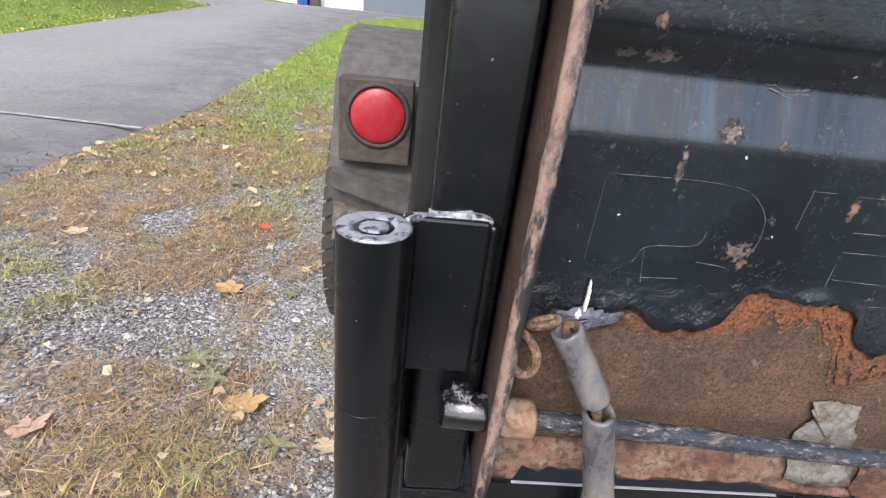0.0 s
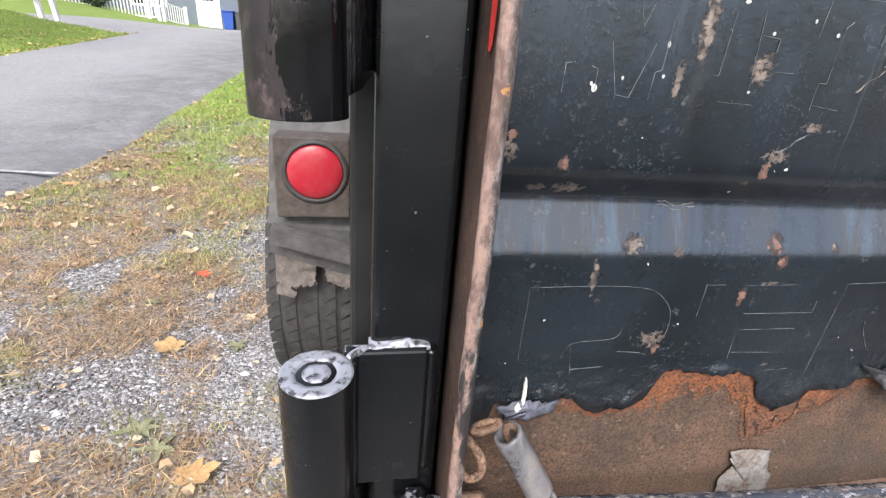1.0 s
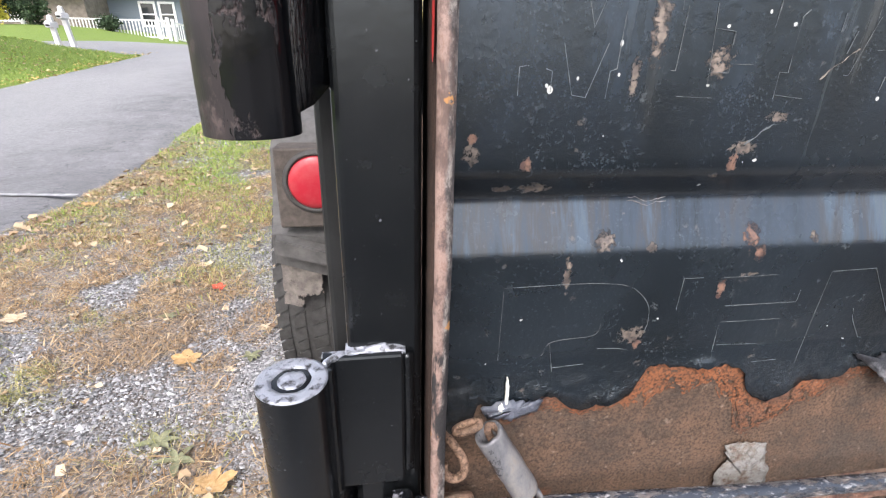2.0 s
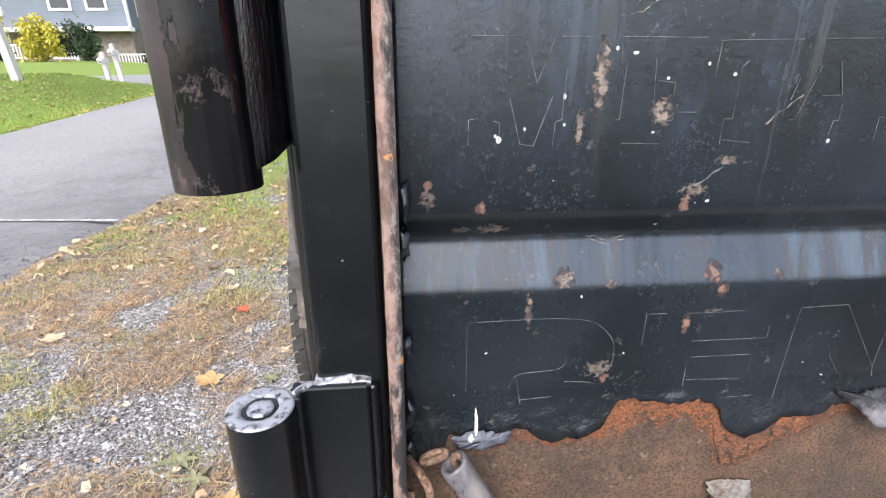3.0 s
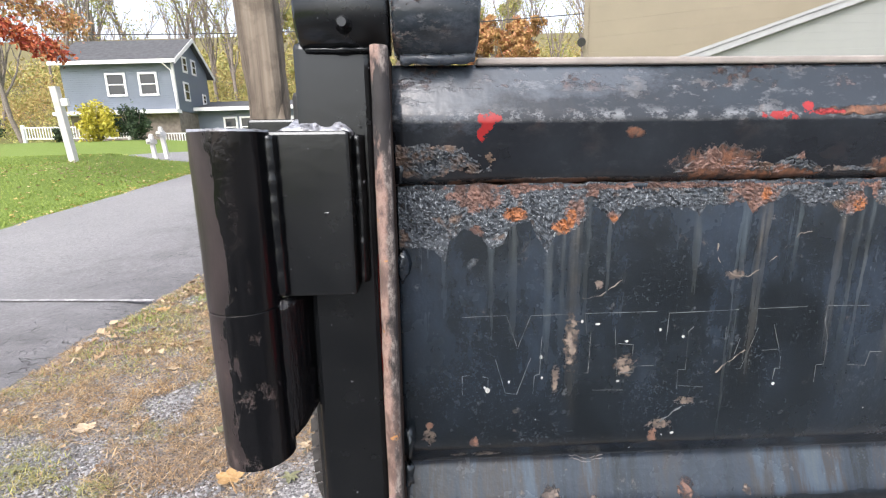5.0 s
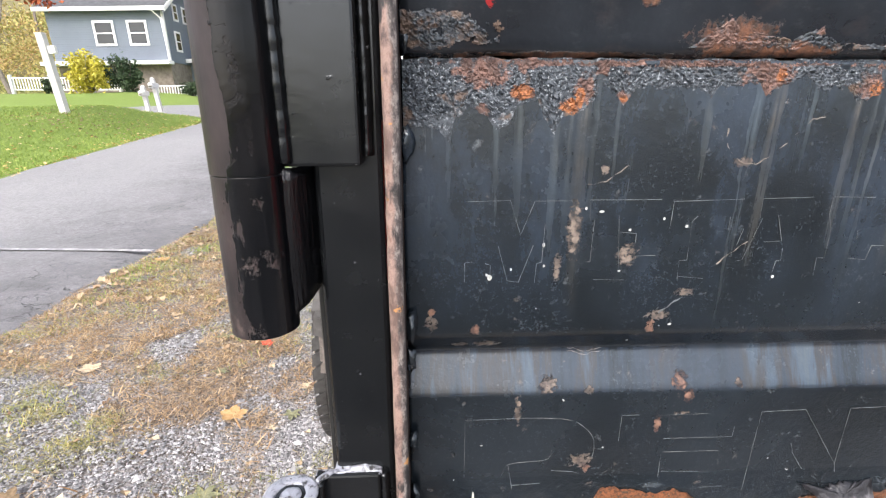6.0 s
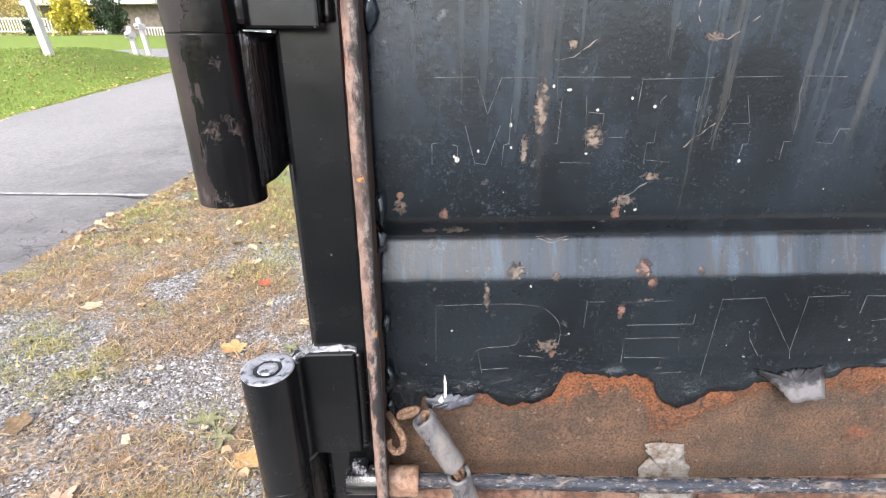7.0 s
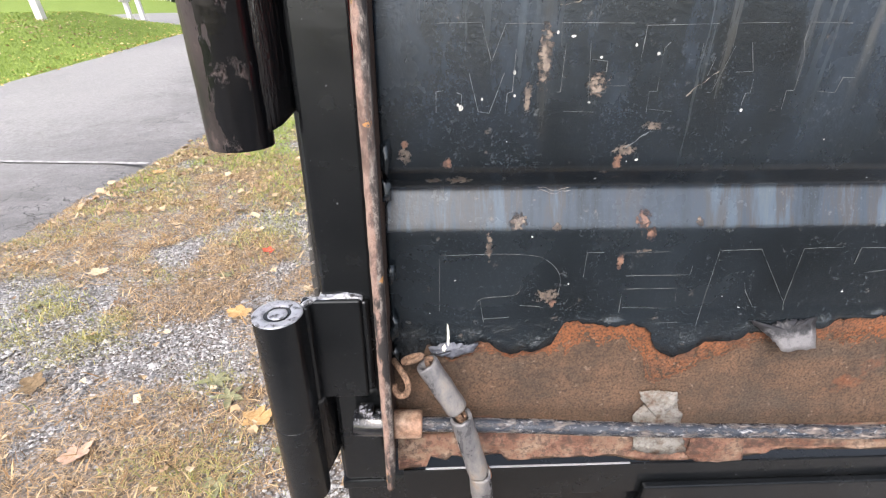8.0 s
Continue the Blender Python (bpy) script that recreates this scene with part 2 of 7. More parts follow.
def rail_paint():
    m = Mat("scuffed_rail_paint", rough=0.3)
    z = m.axis(2)
    scuff = m.span(m.noise(60, 6, 0.68, s=(0.6, 1, 1), w=1), 0.54, 0.70)
    scuff = m.math("MULTIPLY", scuff, m.span(z, 1.004, 1.018, 0.12, 1.0))
    base = m.mix(m.span(m.noise(12, 5), 0.35, 0.65), (0.009, 0.011, 0.0145), (0.022, 0.027, 0.034))
    tint = m.ramp(m.noise(30, 3, w=3), (0.44, (0.15, 0.16, 0.17)), (0.52, (0.18, 0.15, 0.13)), (0.6, (0.26, 0.12, 0.075)))
    # upper bevel mixed paler, the sky's reflection put into the base colour
    base = m.mix(m.math("MULTIPLY", m.span(z, 1.007, 1.016), m.span(m.noise(20, 5, 0.65, w=8), 0.3, 0.7, 0.1, 0.8)), base, (0.030, 0.042, 0.054))
    scrape = m.math("MULTIPLY", m.span(m.noise(190, 5, 0.7, s=(0.5, 1, 1), w=44), 0.56, 0.66), m.span(z, 1.006, 1.022, 0.05, 0.75))
    col = m.mix(m.math("MULTIPLY", scuff, 0.6), base, tint)
    col = m.mix(m.math("MULTIPLY", scrape, m.span(m.noise(24, 4, w=46), 0.40, 0.60, 0.15, 1.0)), col, (0.24, 0.25, 0.265))
    fold = m.span(m.math("ABSOLUTE", m.math("SUBTRACT", z, 1.0125)), 0.0045, 0.0)
    fold = m.math("MULTIPLY", fold, m.span(m.noise(130, 6, 0.78, s=(0.7, 1, 1), w=47), 0.50, 0.58))
    col = m.mix(m.math("MULTIPLY", fold, 0.75), col, (0.21, 0.225, 0.24))
    warp = m.span(m.noise(200, 5, 0.75, w=31), 0.32, 0.68, -1.0, 1.1)
    rusty = m.spots(((0.345, 0.984, 0.045, 0.020), (0.375, 0.980, 0.060, 0.009), (0.46, 0.983, 0.05, 0.014), (0.25, 0.9765, 0.12, 0.004), (0.292, 1.003, 0.010, 0.006), (0.60, 0.985, 0.06, 0.02), (0.425, 1.0135, 0.06, 0.005)), warp, 0.3)
    milky = m.spots(((0.183, 1.030, 0.075, 0.045), (0.25, 1.033, 0.12, 0.02)), m.span(m.noise(70, 6, 0.75, s=(0.7, 1, 1), w=57), 0.3, 0.7, -0.9, 1.1), 0.6)
    col = m.mix(m.math("MULTIPLY", milky, 0.45), col, (0.125, 0.15, 0.185))
    rusty = m.math("MAXIMUM", rusty, m.math("MULTIPLY", m.span(m.noise(48, 7, 0.8, s=(0.5, 1, 1), w=38), 0.535, 0.60), m.span(z, 1.024, 1.033, 0.0, 0.85)))
    col = m.mix(rusty, col, m.mix(m.span(m.noise(150, 4, 0.65, w=27), 0.42, 0.6), (0.050, 0.030, 0.024), (0.19, 0.082, 0.045)))
    red = m.spots(((0.2115, 1.010, 0.011, 0.009), (0.2085, 1.003, 0.005, 0.010), (0.3705, 1.0110, 0.022, 0.005), (0.3875, 1.0160, 0.006, 0.007), (0.398, 1.0125, 0.024, 0.003)), m.span(m.noise(190, 6, 0.75, w=41), 0.3, 0.7, -1.2, 1.5), 0.1)
    m.color(m.mix(red, col, m.mix(m.noise(200, 3), (0.19, 0.013, 0.015), (0.34, 0.028, 0.028))))
    m.rough(m.math("ADD", m.span(scuff, 0, 1, 0.22, 0.5), m.math("MULTIPLY", rusty, 0.4)))
    return m.bump(scuff, 0.0004).bump(m.noise(40, 4), 0.0008).bump(m.math("MULTIPLY", rusty, m.noise(260, 4, 0.7)), 0.002)


def rust(name, bright, dark, w=0.0, orange=0.5):
    m = Mat(name, rough=0.9, spec=0.2)
    big = m.noise(20, 7, 0.75, w=w)
    grain = m.noise(480, 5, 0.72, w=w)
    c = m.mix(m.span(big, 0.36, 0.64), dark, bright)
    c = m.mix(m.span(m.noise(26, 6, 0.7, s=(0.35, 1, 1), w=w + 9), 0.50, 0.64, 0.0, 0.55), c, (0.075, 0.066, 0.058))
    c = m.mix(m.span(grain, 0.44, 0.60, 0.0, 0.8), c, (0.040, 0.028, 0.022))
    c = m.mix(m.span(m.noise(150, 3, 0.6, w=w + 3), 0.62, 0.70, 0.0, 0.35), c, (0.33, 0.26, 0.20))
    m.color(m.mix(m.span(m.noise(22, 5, 0.6, w=w + 5), 0.6, 0.7, 0.0, orange), c, (0.36, 0.105, 0.035)))
    return m.bump(grain, 0.0012).bump(m.noise(70, 5, 0.7), 0.0025)


def flange_paint():
    """Sheared plate edge: pink primer along one arris, flecked grey along the other, rust, orange and old black."""
    m = Mat("chipped_primer_edge", rough=0.7)
    a = m.noise(95, 7, 0.75, s=(1, 1, 0.7))
    b = m.noise(60, 6, 0.68, s=(1, 1, 0.5), w=4)
    pink = m.ramp(a, (0.38, (0.065, 0.046, 0.042)), (0.46, (0.17, 0.112, 0.096)), (0.54, (0.29, 0.20, 0.168)), (0.64, (0.20, 0.118, 0.095)))
    grey = m.ramp(m.noise(210, 6, 0.75, s=(1, 1, 0.6), w=6), (0.40, (0.035, 0.030, 0.030)), (0.50, (0.095, 0.080, 0.075)), (0.58, (0.27, 0.24, 0.22)), (0.68, (0.12, 0.085, 0.07)))
    side = m.math("ADD", m.axis(0), m.span(b, 0.3, 0.7, -0.0022, 0.0022))
    c = m.mix(m.span(side, 0.1565, 0.1580), pink, grey)
    c = m.mix(m.span(m.noise(42, 5, 0.7, s=(1, 1, 0.4), w=19), 0.52, 0.60, 0.0, 0.85), c, (0.095, 0.062, 0.052))
    c = m.mix(m.span(m.noise(55, 4, 0.6, w=9), 0.64, 0.66, 0.0, 0.9), c, (0.46, 0.22, 0.07))
    m.color(m.mix(m.span(m.noise(70, 5, 0.6, s=(1, 1, 0.3), w=12), 0.56, 0.60), c, (0.022, 0.020, 0.021)))
    m.rough(m.span(a, 0.3, 0.7, 0.5, 0.85))
    return m.bump(a, 0.0012).bump(b, 0.0008)


def soil():
    m = Mat("gravel_soil", rough=0.95, spec=0.2)
    patch = m.noise(1.1, 5, 0.65)
    cell = m.voronoi(120, out="Color")
    sep = m.n.new("ShaderNodeSeparateColor")
    m.l.new(cell, sep.inputs[0])
    stone = m.ramp(sep.outputs[0], (0.0, (0.13, 0.13, 0.135)), (0.5, (0.22, 0.22, 0.225)), (1.0, (0.34, 0.34, 0.345)))
    earth = m.mix(m.span(m.noise(60, 4), 0.4, 0.6), (0.10, 0.066, 0.042), (0.23, 0.16, 0.10))
    near = m.mix(m.span(patch, 0.46, 0.60, 0.05, 0.6), stone, earth)
    near = m.mix(m.span(m.noise(13, 6, 0.78, w=7), 0.50, 0.60, 0.0, 0.65), near, (0.085, 0.062, 0.042))
    y, x = m.axis(1), m.axis(0)
    lawn = m.mix(m.noise(3, 6, 0.7), (0.10, 0.16, 0.035), (0.19, 0.265, 0.06))
    lawn = m.mix(m.span(m.noise(40, 3), 0.4, 0.7, 0, 0.5), lawn, (0.25, 0.31, 0.09))
    far = m.span(m.math("ADD", y, m.span(patch, 0, 1, -1.5, 1.5)), 4.2, 5.4)
    left = m.span(x, -5.0, -5.3)
    hill = m.mix(m.noise(0.6, 6, 0.7, w=3), (0.12, 0.10, 0.055), (0.22, 0.20, 0.09))
    lawn = m.mix(m.span(m.math("ADD", y, m.span(patch, 0, 1, -4, 4)), 42, 48), lawn, hill)
    m.color(m.mix(m.math("MAXIMUM", far, left), near, lawn))
    return m.bump(m.voronoi(95), 0.006).bump(m.noise(9, 5), 0.03)


def asphalt():
    m = Mat("worn_asphalt", rough=0.85, spec=0.3)
    g = m.noise(220, 3, 0.7)
    big = m.noise(0.7, 5, 0.6)
    c = m.mix(m.span(big, 0.35, 0.65), (0.34, 0.34, 0.35), (0.43, 0.43, 0.44))
    c = m.mix(m.span(g, 0.35, 0.7), (0.17, 0.17, 0.175), c)
    c = m.mix(m.span(m.noise(7, 7, 0.8, s=(1, 0.6, 1), w=16), 0.50, 0.66, 0.0, 0.45), c, (0.19, 0.19, 0.195))
    c = m.mix(m.span(m.noise(30, 7, 0.85, w=6), 0.44, 0.58, 0.0, 0.7), c, (0.16, 0.16, 0.165))
    c = m.mix(m.span(m.voronoi(60), 0.28, 0.10, 0.0, 0.35), c, (0.44, 0.43, 0.42))
    warp = m.n.new("ShaderNodeVectorMath")
    warp.operation = "ADD"
    tn = m.n.new("ShaderNodeTexNoise")
    tn.inputs["Scale"].default_value = 5.0
    m.l.new(m.co, tn.inputs["Vector"])
    m.l.new(m.co, warp.inputs[0]), m.l.new(tn.outputs["Color"], warp.inputs[1])
    v = m.n.new("ShaderNodeTexVoronoi")
    v.feature = "DISTANCE_TO_EDGE"
    v.inputs["Scale"].default_value = 4.2
    m.l.new(warp.outputs[0], v.inputs["Vector"])
    near_edge = m.span(m.math("ADD", m.axis(0), m.span(big, 0.3, 0.7, -0.7, 0.7)), -3.6, -2.2)
    crack = m.math("MULTIPLY", m.math("MULTIPLY", m.span(v.outputs["Distance"], 0.035, 0.0, 0.0, 0.75), m.span(m.noise(5, 4, 0.7, w=12), 0.40, 0.60)), near_edge)
    c = m.mix(m.math("MULTIPLY", near_edge, m.span(m.noise(3, 5, 0.7, w=3), 0.35, 0.65, 0.2, 0.75)), c, (0.10, 0.10, 0.105))
    m.color(m.mix(crack, c, (0.04, 0.04, 0.04)))
    return m.bump(g, 0.004).bump(m.math("MULTIPLY", crack, -1.0), 0.01)


def island_mix(name, a, b, c, rough=0.8, spec=0.3):
    m = Mat(name, rough=rough, spec=spec)
    m.color(m.ramp(m.island(), (0.0, a), (0.5, b), (1.0, c)))
    return m


def hillside_mix(name, stops, spread=0.35, scale=0.16):
    """Leaves whose hue drifts from thicket to thicket and a little from leaf to leaf."""
    m = Mat(name, rough=0.8, spec=0.2)
    drift = m.math("ADD", m.span(m.noise(scale, 4, 0.6), 0.3, 0.7, 0.0, 1.0 - spread), m.math("MULTIPLY", m.island(), spread))
    m.color(m.ramp(drift, *stops))
    return m


def plain(name, color, rough=0.6, metal=0.0, amount=0.25, scale=30, bump=0.0005, spec=0.5):
    """A near-plain surface with soft variation and a little relief."""
    m = Mat(name, color, rough, metal, spec=spec)
    t = m.noise(scale, 5, 0.6)
    dark = tuple(v * (1 - amount) for v in color)
    lite = tuple(min(1, v * (1 + amount)) for v in color)
    m.color(m.mix(m.span(t, 0.3, 0.7), dark, lite))
    return m.bump(m.noise(scale * 4, 3), bump)


def siding(name, color, lap=0.13):
    m = Mat(name, color, 0.6)
    z = m.axis(2)
    saw = m.math("FRACT", m.math("DIVIDE", z, lap))
    c = m.mix(m.span(m.noise(0.8, 4), 0.3, 0.7), tuple(v * 0.88 for v in color), color)
    m.color(c)
    return m.bump(saw, 0.02)


BLACK, WORN, ENAMEL, RAIL = fresh_black(), worn_black(), gate_paint(), rail_paint()
RUST = rust("brown_rust", (0.176, 0.108, 0.071), (0.070, 0.054, 0.044), 0.0, 0.35)
RUST_ORANGE = rust("orange_rust", (0.29, 0.11, 0.048), (0.15, 0.068, 0.038), 3.0, 0.7)


def pale_rust():
    m = Mat("pale_rust_scale", rough=0.7, spec=0.4)
    big, fine = m.noise(24, 7, 0.72, s=(0.6, 1, 1), w=6), m.noise(150, 5, 0.7, w=7)
    big = m.math("ADD", m.math("MULTIPLY", big, 0.7), m.math("MULTIPLY", m.noise(75, 6, 0.75, w=16), 0.3))
    c = m.ramp(big, (0.43, (0.07, 0.034, 0.026)), (0.48, (0.19, 0.10, 0.07)), (0.53, (0.21, 0.14, 0.10)), (0.60, (0.29, 0.215, 0.165)), (0.67, (0.16, 0.07, 0.04)))
    c = m.mix(m.span(m.noise(34, 6, 0.75, s=(0.5, 1, 1), w=26), 0.50, 0.60, 0.0, 0.75), c, (0.12, 0.055, 0.036))
    m.color(m.mix(m.span(fine, 0.49, 0.58, 0.0, 0.8), c, (0.055, 0.034, 0.028)))
    m.rough(m.span(big, 0.4, 0.6, 0.9, 0.6))
    return m.bump(fine, 0.0022).bump(big, 0.004)


RUST_PALE = pale_rust()


def grey_scale():
    m = Mat("grey_scale_metal", rough=0.8, spec=0.3)
    a, b = m.noise(55, 7, 0.75), m.noise(210, 4, 0.7, w=3)
    c = m.ramp(a, (0.38, (0.11, 0.065, 0.045)), (0.46, (0.19, 0.17, 0.15)), (0.55, (0.25, 0.245, 0.235)), (0.66, (0.17, 0.14, 0.115)))
    m.color(m.mix(m.span(b, 0.5, 0.64, 0.0, 0.7), c, (0.085, 0.072, 0.062)))
    return m.bump(b, 0.002).bump(a, 0.003)


SCALE_GREY = grey_scale()
EDGE = flange_paint()
PLATE = rust("dark_rusted_plate", (0.11, 0.066, 0.05), (0.035, 0.026, 0.024), 2.0, 0.15)
RED_PAINT = plain("old_red_paint", (0.52, 0.035, 0.03), 0.5, amount=0.25, scale=90)
SCRATCH = plain("bare_scratch", (0.115, 0.125, 0.13), 0.6, amount=0.3, scale=120)
WHITE_DAB = plain("white_paint_dab", (0.8, 0.79, 0.72), 0.4, amount=0.08)
PRIMER = plain("grey_primer", (0.16, 0.15, 0.145), 0.7, amount=0.35, scale=60)
SOIL, ASPHALT = soil(), asphalt()

RUBBER = plain("tyre_rubber", (0.042, 0.041, 0.040), 0.8, amount=0.4, scale=50, bump=0.001)
MUDDY = plain("dusty_grey_steel", (0.085, 0.082, 0.080), 0.75, amount=0.4, scale=35, bump=0.001)
GREY_FLAP = plain("crumbling_grey_undercoat", (0.15, 0.132, 0.118), 0.95, amount=0.4, scale=60, bump=0.004)
PAD = plain("dark_reflection_pad", (0.045, 0.046, 0.048), 0.9, amount=0.35, scale=40, bump=0.004)
RING = plain("dusty_rubber_ring", (0.045, 0.042, 0.04), 0.7, amount=0.3, scale=90)


def hose_rubber():
    m = Mat("scuffed_grey_hose", rough=0.45)
    worn, fine = m.noise(34, 6, 0.72, s=(1, 1, 0.5), w=2), m.noise(180, 4, 0.65, w=4)
    c = m.ramp(worn, (0.38, (0.065, 0.066, 0.073)), (0.47, (0.125, 0.125, 0.133)), (0.55, (0.19, 0.18, 0.172)), (0.64, (0.21, 0.155, 0.118)))
    m.color(m.mix(m.span(fine, 0.56, 0.68, 0.0, 0.45), c, (0.075, 0.068, 0.066)))
    m.rough(m.span(worn, 0.4, 0.6, 0.26, 0.5))
    return m.bump(fine, 0.0004)


HOSE = hose_rubber()
CHAIN_MAT = rust("rusty_chain_steel", (0.30, 0.19, 0.13), (0.17, 0.10, 0.07), 4.0, 0.5)
LIP = plain("bare_pale_lip", (0.27, 0.245, 0.225), 0.45, amount=0.3, scale=40)
LENS = Mat("red_lens", (0.34, 0.012, 0.032), 0.35)
LENS.color(LENS.mix(LENS.span(LENS.noise(28, 5, 0.7, w=4), 0.42, 0.66, 0.0, 0.5), (0.36, 0.012, 0.026), (0.40, 0.085, 0.085)))
LENS.bump(LENS.noise(40, 2), 0.0006)
WHITE_TRIM = plain("white_trim", (0.78, 0.78, 0.78), 0.5, amount=0.05, scale=3)


def wood_grain():
    m = Mat("weathered_wood", rough=0.9, spec=0.2)
    ring = m.noise(60, 5, 0.65, s=(1, 1, 0.04), distort=0.6)
    c = m.ramp(ring, (0.34, (0.045, 0.038, 0.032)), (0.46, (0.15, 0.125, 0.10)), (0.60, (0.255, 0.22, 0.175)))
    m.color(m.mix(m.span(m.noise(26, 5, 0.7, w=3), 0.45, 0.62, 0.0, 0.6), c, (0.085, 0.07, 0.055)))
    return m.bump(ring, 0.002)


WOOD = wood_grain()


DULL = plain("dusty_black_paint", (0.013, 0.0135, 0.014), 0.5, amount=0.35, scale=40)
BOX_BROWN = plain("rusty_brown_lamp_box", (0.068, 0.056, 0.048), 0.8, amount=0.45, scale=60, bump=0.001)


# ---- mesh helpers ----
def link(name, bm, mat, parent=None, smooth=False):
    me = bpy.data.meshes.new(name)
    bm.normal_update()
    bm.to_mesh(me)
    bm.free()
    if smooth:
        me.polygons.foreach_set("use_smooth", [True] * len(me.polygons))
    me.materials.append(mat.m)
    ob = new(name, me)
    ob.parent = parent
    return ob


def part(name, bm, mat, parent, label="", smooth=False):
    return tagged(link(name, bm, mat, parent, smooth), label)


def raw(name, verts, faces, mat, parent=None, smooth=False):
    """A mesh straight from arrays."""
    me = bpy.data.meshes.new(name)
    me.from_pydata([tuple(v) for v in verts], [], [tuple(f) for f in faces])
    me.update()
    if smooth:
        me.polygons.foreach_set("use_smooth", [True] * len(me.polygons))
    me.materials.append(mat.m)
    ob = new(name, me)
    ob.parent = parent
    return ob


def box(x0, x1, y0, y1, z0, z1, bevel=0.0, bm=None, seg=2):
    bm = bm or bmesh.new()
    r = bmesh.ops.create_cube(bm, size=1.0, matrix=Matrix.LocRotScale(((x0 + x1) / 2, (y0 + y1) / 2, (z0 + z1) / 2), None, (x1 - x0, y1 - y0, z1 - z0)))
    if bevel:
        edges = list({e for v in r["verts"] for e in v.link_edges})
        bmesh.ops.bevel(bm, geom=edges, offset=bevel, segments=seg, affect="EDGES", profile=0.5)
    return bm


def lathe(p0, p1, profile, seg=28, bm=None, wobble=0.0):
    """A turned body about the line p0 to p1; profile: (share of the length, radius)."""
    bm = bm or bmesh.new()
    p0, p1 = Vector(p0), Vector(p1)
    d = p1 - p0
    turn = d.to_track_quat("Z", "Y").to_matrix()
    rings = []
    for s, r in profile:
        ring = []
        for k in range(seg):
            a = 2 * math.pi * k / seg
            rr = r * (1 + wobble * noise.noise(Vector((math.cos(a) * 3, math.sin(a) * 3, s * 9 + p0.x * 7))))
            ring.append(bm.verts.new(p0 + d * s + turn @ Vector((rr * math.cos(a), rr * math.sin(a), 0))))
        rings.append(ring)
    for a, b in zip(rings, rings[1:]):
        for k in range(seg):
            bm.faces.new((a[k], a[(k + 1) % seg], b[(k + 1) % seg], b[k]))
    bm.faces.new(list(reversed(rings[0]))), bm.faces.new(rings[-1])
    return bm


def sweep(points, radius, seg=10, bm=None, closed=False):
    """A round bar along points; radius a number or one per point."""
    bm = bm or bmesh.new()
    pts = [Vector(p) for p in points]
    rad = radius if isinstance(radius, (list, tuple)) else [radius] * len(pts)
    rings, n = [], len(pts)
    side = None
    for i, p in enumerate(pts):
        q0, q1 = (pts[(i - 1) % n], pts[(i + 1) % n]) if closed else (pts[max(i - 1, 0)], pts[min(i + 1, n - 1)])
        d = (q1 - q0).normalized()
        if side is None:
            side = d.orthogonal().normalized()
        side = (side - d * side.dot(d)).normalized()
        up = d.cross(side)
        rings.append([bm.verts.new(p + (side * math.cos(2 * math.pi * k / seg) + up * math.sin(2 * math.pi * k / seg)) * rad[i]) for k in range(seg)])
    pairs = list(zip(rings, rings[1:])) + ([(rings[-1], rings[0])] if closed else [])
    for a, b in pairs:
        for k in range(seg):
            bm.faces.new((a[k], a[(k + 1) % seg], b[(k + 1) % seg], b[k]))
    if not closed:
        bm.faces.new(list(reversed(rings[0]))), bm.faces.new(rings[-1])
    return bm


def blob(center, size, rough=0.25, seed=0, bm=None, sub=2):
    """A lumpy weld or clod."""
    bm = bm or bmesh.new()
    r = bmesh.ops.create_icosphere(bm, subdivisions=sub, radius=1.0)
    for v in r["verts"]:
        k = 1 + rough * noise.noise(v.co * 1.7 + Vector((seed * 3.1, seed * 1.7, 0)))
        v.co = Vector((v.co.x * size[0], v.co.y * size[1], v.co.z * size[2])) * k + Vector(center)
    return bm


def chip(cx, cz, w, h, y, seed, n=22, rough=0.5, thick=0.0008):
    """A flake with an irregular outline lying on an upright sheet that faces -y."""
    rnd = random.Random(seed)
    bm = bmesh.new()
    front, back = [], []
    for k in range(n):
        a = 2 * math.pi * k / n
        f = 1 + rough * noise.noise(Vector((math.cos(a) * 1.6 + seed, math.sin(a) * 1.6, seed * 2.3))) * 1.6 + rnd.uniform(-0.2, 0.2)
        x, z = cx + w / 2 * f * math.cos(a), cz + h / 2 * f * math.sin(a)
        front.append(bm.verts.new((x, y - thick, z)))
        back.append(bm.verts.new((x + (cx - x) * -0.05, y + 0.001, z + (cz - z) * -0.05)))
    mid = bm.verts.new((cx, y - thick * 1.3, cz))
    for k in range(n):
        j = (k + 1) % n
        bm.faces.new((front[j], front[k], mid))
        bm.faces.new((front[k], front[j], back[j], back[k]))
    return bm


def thing(name, label, category, at=None, group=""):
    ob = new(name)
    ob.empty_display_size = 0.05
    if at is not None:
        ob.matrix_world = at
    return tagged(ob, label, category, group)


def curve_at(points, x):
    """Straight interpolation through (x, value) pairs."""
    return float(np.interp(x, [p[0] for p in points], [p[1] for p in points]))


# ---- ground ----
def smooth(t):
    t = min(1.0, max(0.0, t))
    return t * t * (3 - 2 * t)


def height(x, y):
    """The lot is level; the lane climbs away from it, lawns stand a little higher, a wooded hill closes the view."""
    h = 0.09 * max(0.0, min(y, 15.0) - 4.0) if y < 15 else 0.99 + 0.018 * (y - 15)
    h += 0.40 * smooth((-5.45 - x) / 2.2) * smooth((13.2 - y) / 1.5) * smooth(y + 2)
    h += 0.10 * smooth((y - 10.9) / 1.6) * smooth((-5.5 - x) / 1.1) * smooth((13.7 - y) / 0.7)
    if y > 15:
        h += 0.95 * smooth((y - 15.5) / 13) * smooth((-8 - x) / 8)
    if y > 44:
        h += 0.32 * (min(y, 130) - 44)
    return h


